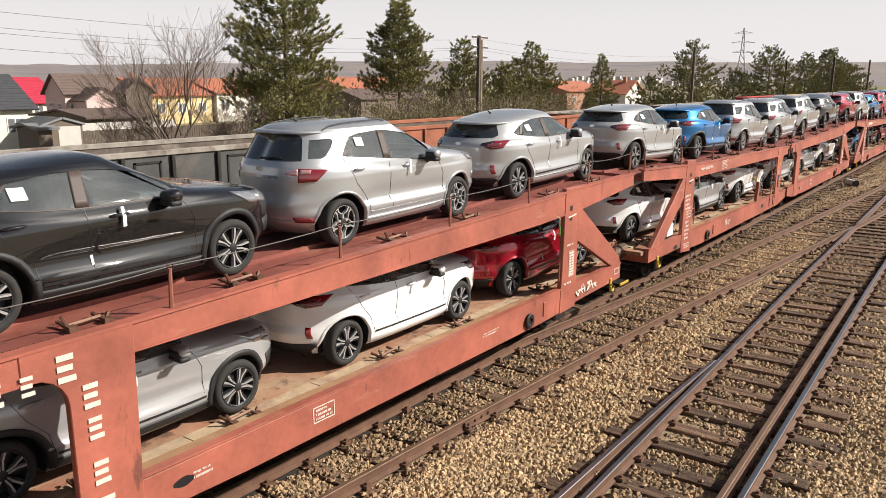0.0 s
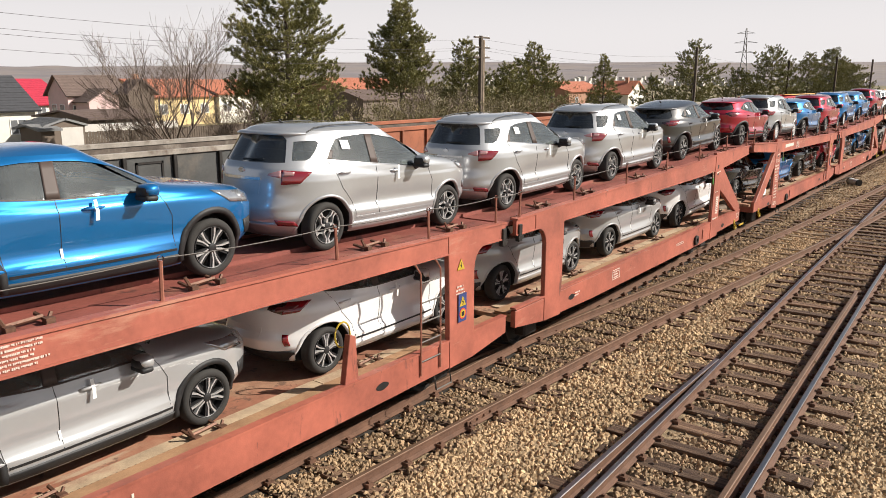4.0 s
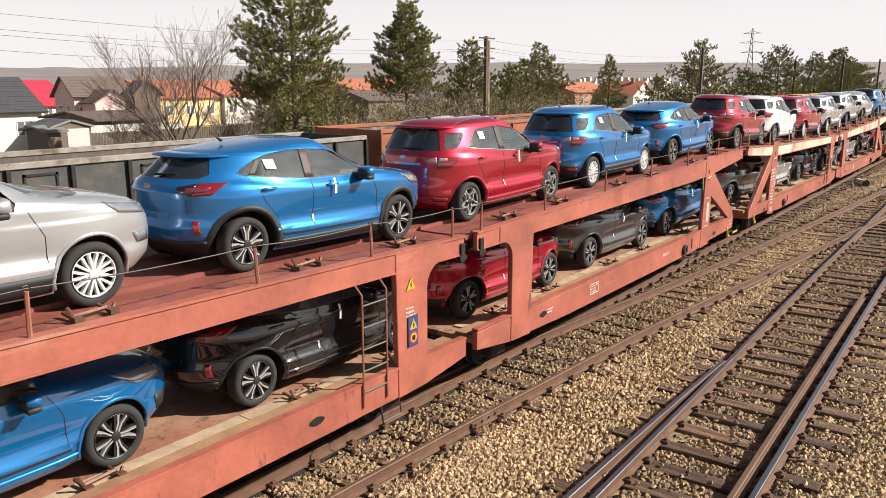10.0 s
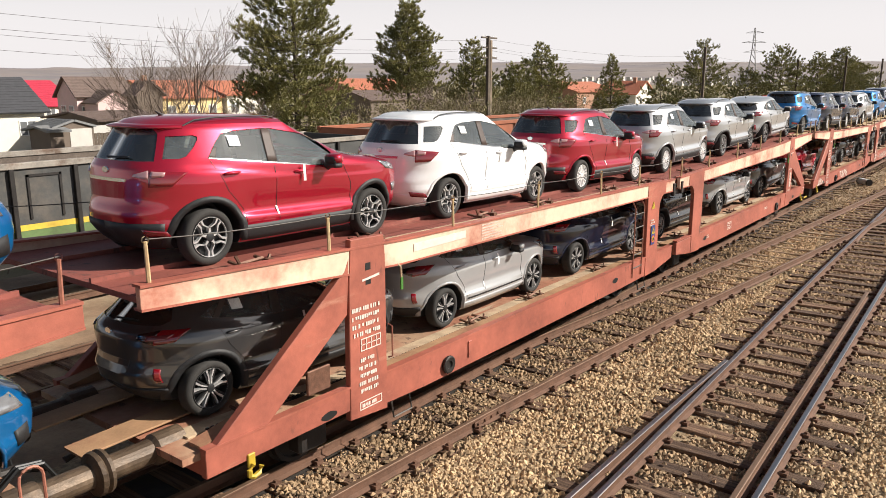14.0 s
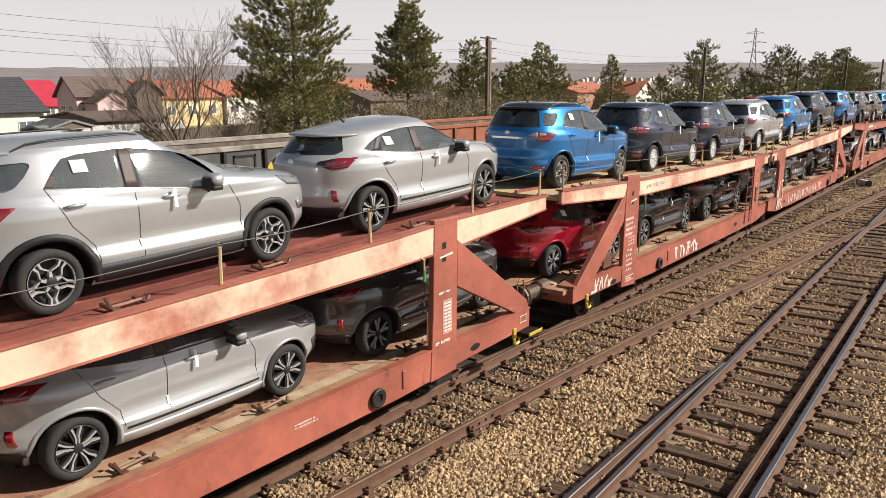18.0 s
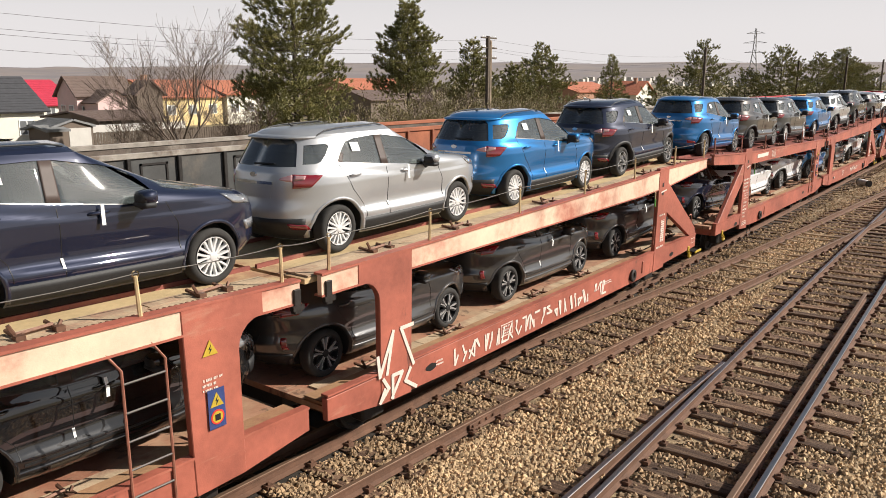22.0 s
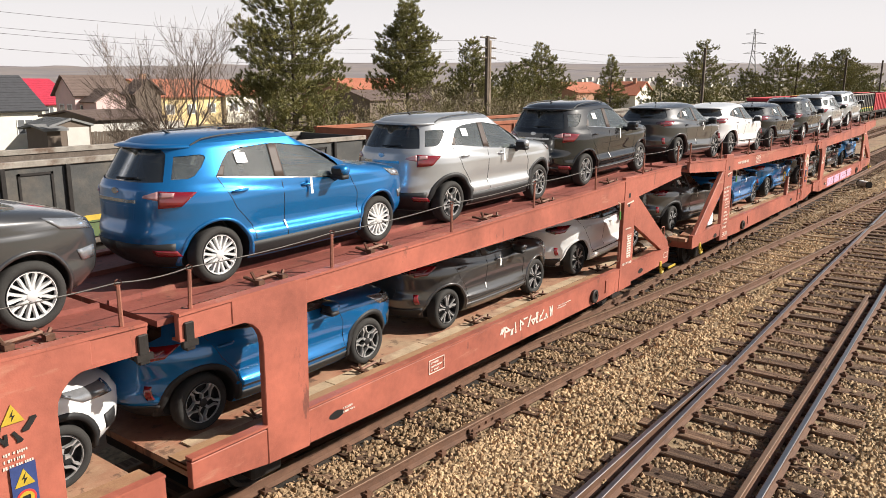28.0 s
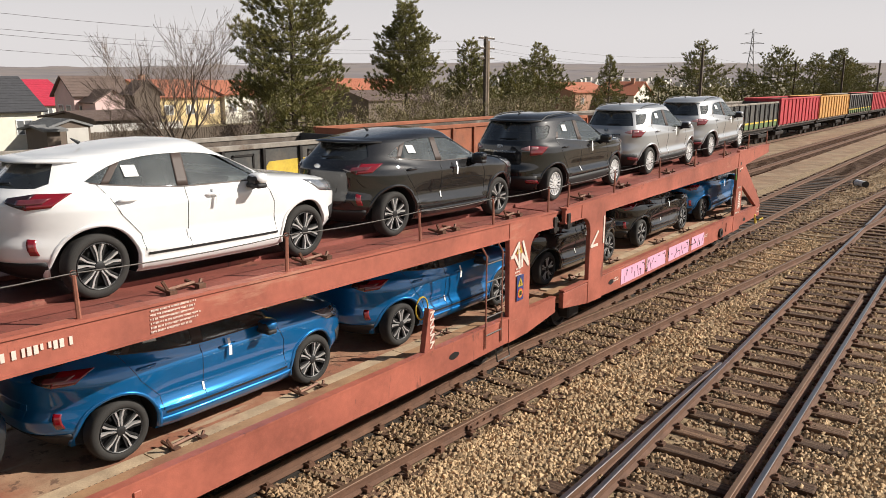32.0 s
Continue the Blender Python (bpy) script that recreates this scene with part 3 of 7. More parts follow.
    # frame, end beams, coupling and wheelsets
    for x0, x1 in ((0.02, 0.14), (25.02, 25.14)):
        part("end_beam", boxed(x0, x1, -1.46, 1.46, 0.78, 1.02, 0.01), RED_OXIDE, w)
    part("underframe", boxed(0.4, 12.2, -0.5, 0.5, 0.55, 0.86, 0.02), DARK_STEEL, w)
    part("underframe", boxed(12.9, 24.8, -0.5, 0.5, 0.55, 0.86, 0.02), DARK_STEEL, w)
    for x, d in ((0.14, -1), (25.02, 1)):
        for s in (-0.88, 0.88):
            bm = bmesh.new()
            lathe(bm, [(0.0, 0), (0.17, 0), (0.17, d * 0.30), (0.15, d * 0.32), (0.13, d * 0.34), (0.13, d * 0.80), (0.22, d * 0.83), (0.23, d * 0.87), (0.20, d * 0.895), (0.0, d * 0.90)], "x", 20, (x, s, 0.98))
            part("buffer", bm, GREASY, w, "greasy brown buffer")
        bm = tube(bmesh.new(), [(x, 0, 0.92), (x + d * 0.5, 0, 0.90), (x + d * 0.8, 0.03, 0.78)], [0.06, 0.05, 0.04], 8)
        part("coupling_hook", bm, DARK_STEEL, w)
        bm = tube(bmesh.new(), [(x, -0.35, 0.8), (x + d * 0.3, -0.36, 0.55), (x + d * 0.6, -0.34, 0.5), (x + d * 0.72, -0.3, 0.7)], 0.025, 6)
        part("brake_hose", bm, SIGN_BLACK, w)
    for s in (-1, 1):
        bm = prism(bmesh.new(), [(-0.80, 1.07), (-0.1, 1.09), (0.5, 1.10), (0.5, 1.125), (-0.12, 1.115), (-0.80, 1.095)], min(s * 0.30, s * 0.66), max(s * 0.30, s * 0.66), 0.006)
        part("bridge_plate", bm, RUSTY, w, "worn dusty bridge plate")
        bm = prism(bmesh.new(), [(0.03, 1.0), (0.03, 1.10), (0.50, 1.18), (0.55, 1.0)], min(s * 1.44, s * 1.22), max(s * 1.44, s * 1.22))
        part("corner_gusset", bm, RUSTY, w)
        bm = bmesh.new()
        for q in (0.0, 0.06):
            tube(bm, [(25.06, s * (0.55 + q), 1.0), (25.30, s * (0.56 + q), 1.20), (25.52, s * (0.57 + q), 1.17), (25.66, s * (0.57 + q), 0.92), (25.70, s * (0.56 + q), 0.62)], 0.020, 6)
        part("brake_hose", bm, SIGN_BLACK, w)
    for x in (1.75, 11.2, 13.95, 23.4):
        ws = part("wheelset", tube(bmesh.new(), [(x, -0.85, 0.36), (x, 0.85, 0.36)], 0.075, 10), DARK_STEEL, w)
        for s in (-1, 1):
            bm = bmesh.new()
            lathe(bm, [(0.10, s * 0.66), (0.39, s * 0.675), (0.39, s * 0.70), (0.365, s * 0.715), (0.36, s * 0.81), (0.31, s * 0.81), (0.29, s * 0.76), (0.12, s * 0.78), (0.10, s * 0.82)], "y", 24, (x, 0, 0.365))
            part("wheel", bm, DARK_STEEL, ws)
            part("axle_box", boxed(x - 0.22, x + 0.22, s * 1.0 - 0.12, s * 1.0 + 0.12, 0.24, 0.58, 0.03), DARK_STEEL, ws)
    # fold-down end plate stand
    part("plate_holder", boxed(1.45, 1.80, -1.40, -1.36, 1.12, 1.42, 0.01), CHAIN, w)
    # chocks at every wheel of every bay
    for k in range(6):
        xr = 0.42 + 4.356 * k
        for xx in (xr + 0.42, xr + 2.56 + 0.38 - 0.75):
            chock(w, xx, lin(xx, DECK_Z), -1.16)
            chock(w, xx, lin(xx, LOW_Z) + 0.02, -1.02)
    for o in w.children_recursive:
        for v in o.data.vertices:
            v.co.x += float(np.interp(v.co.x, [0, 2, 10, 26], [0, 0.11, 0.18, 0.18]))
    return tagged(w, "oxide red double-deck car carrier wagon loaded with new cars", "railway wagon", "car carrier wagons of the train")

# ---- cars ----
# Side profiles: height -> rear end, front end, half width, squareness behind, squareness in front. x = 0 is the rear axle.
SUV = dict(
    wheelbase=2.52, radius=0.315, shoulder=0.145, foot=0.50, belt=1.11, roof=1.55,
    rear=[(0.20, -0.50), (0.30, -0.62), (0.42, -0.72), (0.58, -0.74), (0.66, -0.715), (0.72, -0.69), (0.95, -0.69), (1.06, -0.675), (1.11, -0.645), (1.50, -0.41), (1.55, -0.38), (1.595, -0.32), (1.63, -0.18), (1.65, 0.1)],
    front=[(0.20, 3.05), (0.28, 3.22), (0.40, 3.33), (0.60, 3.36), (0.78, 3.33), (0.90, 3.26), (0.97, 3.12), (1.03, 2.84), (1.08, 2.42), (1.11, 2.24), (1.50, 1.36), (1.55, 1.24), (1.595, 1.05), (1.63, 0.85), (1.65, 0.65)],
    width=[(0.20, 0.79), (0.30, 0.845), (0.46, 0.878), (0.56, 0.850), (0.72, 0.868), (0.90, 0.888), (0.98, 0.880), (1.05, 0.860), (1.11, 0.832), (1.50, 0.680), (1.55, 0.655), (1.595, 0.60), (1.63, 0.48), (1.65, 0.2)],
    nr=[(0.2, 3.2), (0.7, 3.2), (1.08, 3.2), (1.5, 3.6), (1.66, 2.8)], nf=[(0.2, 4.0), (0.7, 4.4), (0.95, 4.4), (1.08, 4.0), (1.5, 3.6), (1.66, 2.8)],
    sill=[(0.05, 1.165), (0.78, 1.08), (1.62, 0.995), (2.2, 0.985)],
    # side openings in profile: doors, quarter light, tailgate, windscreen
    panes=[[(0.05, 1.165), (0.40, 1.125), (0.78, 1.08), (1.62, 0.995), (1.84, 0.99), (1.87, 1.06), (1.80, 1.16), (1.67, 1.30), (1.54, 1.36), (1.37, 1.41), (0.96, 1.482), (0.79, 1.487), (0.43, 1.468), (0.27, 1.435), (0.17, 1.33)],
           [(-0.39, 1.165), (-0.24, 1.163), (-0.17, 1.19), (-0.07, 1.286), (0.0, 1.38), (0.0, 1.41), (-0.04, 1.425), (-0.29, 1.415)],
           [(-1.0, 1.13), (-0.46, 1.14), (-0.34, 1.44), (-0.35, 1.50), (-1.0, 1.50)],
           [(2.02, 1.12), (2.6, 1.12), (2.6, 1.53), (1.23, 1.53), (1.50, 1.42), (1.765, 1.30)]])
CROSS = dict(
    wheelbase=2.59, radius=0.322, shoulder=0.115, foot=0.44, belt=1.04, roof=1.45,
    rear=[(0.20, -0.48), (0.30, -0.60), (0.42, -0.71), (0.55, -0.745), (0.66, -0.70), (0.76, -0.71), (0.94, -0.735), (1.00, -0.705), (1.05, -0.645), (1.34, -0.36), (1.38, -0.28), (1.41, -0.08), (1.45, 0.22), (1.485, 0.48), (1.515, 0.74), (1.535, 0.98)],
    front=[(0.20, 3.12), (0.28, 3.28), (0.40, 3.40), (0.58, 3.44), (0.72, 3.43), (0.84, 3.36), (0.92, 3.20), (0.975, 2.90), (1.015, 2.50), (1.04, 2.28), (1.08, 2.16), (1.40, 1.54), (1.45, 1.46), (1.485, 1.42), (1.515, 1.36), (1.535, 1.26)],
    width=[(0.20, 0.80), (0.30, 0.86), (0.45, 0.893), (0.56, 0.866), (0.70, 0.882), (0.87, 0.908), (0.95, 0.893), (1.00, 0.874), (1.04, 0.850), (1.09, 0.822), (1.38, 0.672), (1.41, 0.655), (1.45, 0.625), (1.485, 0.56), (1.515, 0.44), (1.535, 0.2)],
    nr=[(0.2, 2.9), (0.7, 2.9), (1.0, 2.8), (1.4, 3.0), (1.53, 2.6)], nf=[(0.2, 3.8), (0.7, 4.0), (0.95, 4.0), (1.06, 3.6), (1.4, 3.4), (1.53, 2.8)],
    sill=[(-0.04, 1.135), (0.11, 1.105), (0.5, 1.055), (0.9, 1.022), (2.2, 1.015)],
    panes=[[(-0.04, 1.135), (0.11, 1.105), (0.5, 1.055), (0.9, 1.022), (1.7, 1.015), (1.92, 1.02), (1.93, 1.10), (1.80, 1.19), (1.66, 1.272), (1.45, 1.335), (1.27, 1.372), (1.02, 1.39), (0.75, 1.387), (0.58, 1.372), (0.36, 1.335), (0.22, 1.285), (0.09, 1.22)],
           [(-1.0, 1.08), (-0.42, 1.085), (-0.31, 1.13), (-0.21, 1.325), (-1.0, 1.325)],
           [(2.04, 1.07), (2.7, 1.07), (2.7, 1.43), (1.46, 1.43), (1.63, 1.33), (1.81, 1.23), (1.96, 1.14)]])


def ramp(u):
    u = min(1.0, max(0.0, u))
    return u * u * (3 - 2 * u)


def bulge(S, x, z):
    """Relief of the flanks: swelling over the wheels, a shoulder step and a flare at the foot of the doors."""
    along = ramp((x - 0.25) / 0.25) * ramp((2.25 - x) / 0.25)
    step = lin(x, S["sill"]) - S["shoulder"]
    out = -0.012 * ramp((z - step) / 0.03) * ramp((step + 0.14 - z) / 0.09) * ramp((x + 0.35) / 0.3) * ramp((2.9 - x) / 0.4)
    foot = S["foot"] + 0.05 * (2.0 - x) / 1.6
    out += along * (0.024 * ramp((foot - z) / 0.05) - 0.010 * math.exp(-((z - foot - 0.08) / 0.09) ** 2))
    if z > S["belt"]:
        return out
    f = math.exp(-((z - 0.66) / 0.22) ** 2)
    return out + 0.030 * f * (math.exp(-(x / 0.40) ** 2) + math.exp(-((x - S["wheelbase"]) / 0.40) ** 2))


def side_y(S, x, z):
    """Half width of the car's skin at a place along it and a height."""
    xr, xf, w = lin(z, S["rear"]), lin(z, S["front"]), lin(z, S["width"])
    xm = 1.15
    if x < xm:
        u, n = (xm - x) / (xm - xr), lin(z, S["nr"])
    else:
        u, n = (x - xm) / (xf - xm), lin(z, S["nf"])
    return w * max(0.0, 1 - min(1.0, u) ** n) ** (1 / n) + bulge(S, x, z)


def roof_z(S, x, y):
    """Height of the roof's skin over a place in plan."""
    a, b = S["roof"] - 0.1, S["rear"][-1][0]
    for _ in range(18):
        m = (a + b) / 2
        inside = lin(m, S["rear"]) < x < lin(m, S["front"]) and side_y(S, x, m) > y
        a, b = (m, b) if inside else (a, m)
    return a


def end_x(S, y, z, rear=True):
    """Where the skin ends, behind or in front, off the middle line by y."""
    w = lin(z, S["width"])
    n = lin(z, S["nr" if rear else "nf"])
    e = lin(z, S["rear" if rear else "front"])
    return 1.15 + (e - 1.15) * max(0.0, 1 - min(1.0, abs(y) / w) ** n) ** (1 / n)


def ring(S, z, count=36):
    """Plan outline of the car at a height, half of it from the rear middle to the front middle."""
    pts = []
    xr, xf, w = lin(z, S["rear"]), lin(z, S["front"]), lin(z, S["width"])
    nr, nf = lin(z, S["nr"]), lin(z, S["nf"])
    for k in range(count + 1):
        a = math.pi * k / count
        c, s = math.cos(a), math.sin(a)
        n = nr if c > 0 else nf
        e = xr if c > 0 else xf
        ca, sa = abs(c) ** (2 / n), abs(s) ** (2 / n)
        x = 1.15 + (e - 1.15) * ca
        pts.append((x, w * sa + (bulge(S, x, z) if 0 < k < count else 0.0)))
    return pts


def skin(S, zs, count=36, cap_top=False, cap_bottom=False, k0=0, k1=None):
    bm = bmesh.new()
    rows = []
    for z in zs:
        half = ring(S, z, count)
        full = [(x, -y) for x, y in half] + [(x, y) for x, y in reversed(half[1:-1])]
        rows.append([bm.verts.new((x, y, z)) for x, y in full])
    n = len(rows[0])
    for a, b in zip(rows, rows[1:]):
        for k in range(n):
            bm.faces.new((a[k], a[(k + 1) % n], b[(k + 1) % n], b[k]))
    if cap_top:
        bm.faces.new(rows[-1])
    if cap_bottom:
        bm.faces.new(rows[0][::-1])
    return bm


def side_patch(bm, S, corners, side, off=0.006, nx=8, nz=4, depth=0.02, bow=0.0):
    """A curved panel on the flank: corners (x, z) rear-low, front-low, front-high, rear-high. bow lifts its top edge."""
    (a, b, c, d) = [Vector((x, z)) for x, z in corners]
    g = []
    for j in range(nz + 1):
        v = j / nz
        row = []
        for i in range(nx + 1):
            u = i / nx
            p = (a.lerp(b, u)).lerp(d.lerp(c, u), v)
            z = p.y + bow * v * 4 * u * (1 - u)
            y = side * (side_y(S, p.x, z) + off)
            row.append(bm.verts.new((p.x, y, z)))
        g.append(row)
    fs = []
    for j in range(nz):
        for i in range(nx):
            q = (g[j][i], g[j][i + 1], g[j + 1][i + 1], g[j + 1][i])
            fs.append(bm.faces.new(q if side < 0 else q[::-1]))
    edge = [g[0][i] for i in range(nx + 1)] + [g[j][nx] for j in range(1, nz + 1)] + [g[nz][i] for i in range(nx - 1, -1, -1)] + [g[j][0] for j in range(nz - 1, 0, -1)]
    inner = [bm.verts.new(v.co - Vector((0, side * depth, 0))) for v in edge]
    m = len(edge)
    for i in range(m):
        q = (edge[i], inner[i], inner[(i + 1) % m], edge[(i + 1) % m])
        bm.faces.new(q if side < 0 else q[::-1])
    return bm


def end_patch(bm, S, corners, rear=True, off=0.006, ny=10, nz=4, depth=0.03):
    """A curved panel on the tail or the nose: corners (y, z)."""
    (a, b, c, d) = [Vector((y, z)) for y, z in corners]
    s = -1 if rear else 1
    g = []
    for j in range(nz + 1):
        row = []
        for i in range(ny + 1):
            u, v = i / ny, j / nz
            p = (a.lerp(b, u)).lerp(d.lerp(c, u), v)
            row.append(bm.verts.new((end_x(S, p.x, p.y, rear) + s * off, p.x, p.y)))
        g.append(row)
    for j in range(nz):
        for i in range(ny):
            q = (g[j][i], g[j][i + 1], g[j + 1][i + 1], g[j + 1][i])
            bm.faces.new(q[::-1] if rear else q)
    edge = [g[0][i] for i in range(ny + 1)] + [g[j][ny] for j in range(1, nz + 1)] + [g[nz][i] for i in range(ny - 1, -1, -1)] + [g[j][0] for j in range(nz - 1, 0, -1)]
    inner = [bm.verts.new(v.co - Vector((s * depth, 0, 0))) for v in edge]
    m = len(edge)
    for i in range(m):
        q = (edge[i], inner[i], inner[(i + 1) % m], edge[(i + 1) % m])
        bm.faces.new(q[::-1] if rear else q)
    return bm


def ring_at(S, a, z, side, off=0.0):
    """A place on the skin: a runs from 0 at the tail's middle to pi at the nose's middle."""
    xr, xf, w = lin(z, S["rear"]), lin(z, S["front"]), lin(z, S["width"])
    c, sn = math.cos(a), math.sin(a)
    n = lin(z, S["nr"] if c > 0 else S["nf"])
    x = 1.15 + ((xr if c > 0 else xf) - 1.15) * abs(c) ** (2 / n)
    y = w * abs(sn) ** (2 / n)
    nx, ny = -c * abs(c) ** (1 - 2 / n) if abs(c) > 1e-6 else 0.0, abs(sn) ** (1 - 2 / n) if abs(sn) > 1e-6 else 0.0
    ln = math.hypot(nx, ny) or 1.0
    y += bulge(S, x, z)
    return Vector((x + off * nx / ln, side * (y + off * ny / ln), z))


def ang_y(S, y, z):
    n, w = lin(z, S["nr"]), lin(z, S["width"])
    return math.asin(min(1.0, (y / w)) ** (n / 2))


def ang_x(S, x, z):
    n, e = lin(z, S["nr"]), lin(z, S["rear"])
    return math.acos(min(1.0, (1.15 - x) / (1.15 - e)) ** (n / 2))


def ring_patch(bm, S, corners, side, off=0.008, na=12, nz=4, depth=0.03):
    """A panel that wraps round a rear corner: corners (angle, height) inner-low, outer-low, outer-high, inner-high."""
    a, b, c, d = [Vector(q) for q in corners]
    g = []
    for j in range(nz + 1):
        row = []
        for i in range(na + 1):
            p = (a.lerp(b, i / na)).lerp(d.lerp(c, i / na), j / nz)
            row.append((p.x, p.y))
        g.append([bm.verts.new(ring_at(S, u, v, side, off)) for u, v in row] + [[bm.verts.new(ring_at(S, u, v, side, off - depth)) for u, v in row]])
    fs = []
    for j in range(nz):
        for i in range(na):
            fs.append(bm.faces.new((g[j][i], g[j][i + 1], g[j + 1][i + 1], g[j + 1][i])))
    for j in (0, nz):
        for i in range(na):
            fs.append(bm.faces.new((g[j][i], g[j][i + 1], g[j][-1][i + 1], g[j][-1][i])))
    for i in (0, na):
        for j in range(nz):
            fs.append(bm.faces.new((g[j][i], g[j + 1][i], g[j + 1][-1][i], g[j][-1][i])))
    bmesh.ops.recalc_face_normals(bm, faces=fs)
    return bm


def strip_patch(bm, S, xs, low, high, side, off=0.006, nz=3, depth=0.02):
    """A flank panel between two curves of height along the car."""
    g = []
    for x in xs:
        za, zb = low(x), max(high(x), low(x) + 0.002)
        g.append([bm.verts.new((x, side * (side_y(S, x, za + (zb - za) * j / nz) + off), za + (zb - za) * j / nz)) for j in range(nz + 1)])
    fs = []
    for a, b in zip(g, g[1:]):
        for j in range(nz):
            fs.append(bm.faces.new((a[j], b[j], b[j + 1], a[j + 1])))
    for j in (0, nz):
        inner = [bm.verts.new(r[j].co - Vector((0, side * depth, 0))) for r in g]
        for i in range(len(g) - 1):
            fs.append(bm.faces.new((g[i][j], g[i + 1][j], inner[i + 1], inner[i])))
    bmesh.ops.recalc_face_normals(bm, faces=fs)
    for f in fs:
        if f.normal.y * side < -0.2:
            f.normal_flip()
    return bm


def cut(ob, cutter):
    """Takes the cutter's shape out of a mesh object."""
    mod = ob.modifiers.new("cut", "BOOLEAN")
    mod.object, mod.operation, mod.solver = cutter, "DIFFERENCE", "EXACT"
    bpy.context.view_layer.update()
    me = bpy.data.meshes.new_from_object(ob.evaluated_get(bpy.context.evaluated_depsgraph_get()))
    ob.modifiers.clear()
    old = ob.data
    ob.data = me
    bpy.data.meshes.remove(old)
    bpy.data.objects.remove(cutter)


def inside(poly, x, z):
    """Whether a place lies within an outline in profile."""
    hit = False
    for (xa, za), (xb, zb) in zip(poly, poly[1:] + poly[:1]):
        if (za > z) != (zb > z) and x < xa + (xb - xa) * (z - za) / (zb - za):
            hit = not hit
    return hit


def open_panes(ob, panes, z0):
    """Cuts window openings, drawn in profile, clean through the skin above a height."""
    bm = bmesh.new()
    bm.from_mesh(ob.data)
    for poly in panes:
        for (xa, za), (xb, zb) in zip(poly, poly[1:] + poly[:1]):
            if abs(xa) + abs(xb) > 1.9 and xa == xb:
                continue
            lo, hi = min(za, zb) - 0.03, max(za, zb) + 0.03
            near = [f for f in bm.faces if f.calc_center_median().z > z0 - 0.05 and min(v.co.z for v in f.verts) < hi and max(v.co.z for v in f.verts) > lo and min(v.co.x for v in f.verts) < max(xa, xb) + 0.03 and max(v.co.x for v in f.verts) > min(xa, xb) - 0.03]
            geom = list({e for f in near for e in f.edges} | {v for f in near for v in f.verts} | set(near))
            bmesh.ops.bisect_plane(bm, geom=geom, dist=0.0004, plane_co=(xa, 0, za), plane_no=Vector((za - zb, 0, xb - xa)).normalized())
    gone = []
    for f in bm.faces:
        c = f.calc_center_median()
        if c.z > z0 and any(inside(poly, c.x, c.z) for poly in panes):
            gone.append(f)
    bmesh.ops.delete(bm, geom=gone, context="FACES")
    bm.to_mesh(ob.data)
    bm.free()


def arch_ring(bm, S, xc, side, r0, r1, off, zmin, depth=0.05, segs=18):
    """The lip of a wheel arch, following the flank."""
    zc = S["radius"]
    a0 = math.asin(max(-0.9, (zmin - zc) / r1))
    rows = []
    for k in range(segs + 1):
        a = a0 + (math.pi - 2 * a0) * k / segs
        row = []
        for r in (r0, r1):
            x, z = xc + r * math.cos(a), zc + r * math.sin(a)
            row.append((x, z))
        y = [side * (side_y(S, x, max(z, 0.3)) + off) for x, z in row]
        row3 = [bm.verts.new((row[0][0], y[0] - side * depth, row[0][1])), bm.verts.new((row[0][0], y[0], row[0][1])), bm.verts.new((row[1][0], y[1] - side * 0.002, row[1][1])), bm.verts.new((row[1][0], y[1] - side * depth, row[1][1]))]
        rows.append(row3)
    fs = []
    for a, b in zip(rows, rows[1:]):
        for i in range(3):
            fs.append(bm.faces.new((a[i], a[i + 1], b[i + 1], b[i])))
    fs.append(bm.faces.new(rows[0]))
    fs.append(bm.faces.new(rows[-1][::-1]))
    bmesh.ops.recalc_face_normals(bm, faces=fs)
    return bm


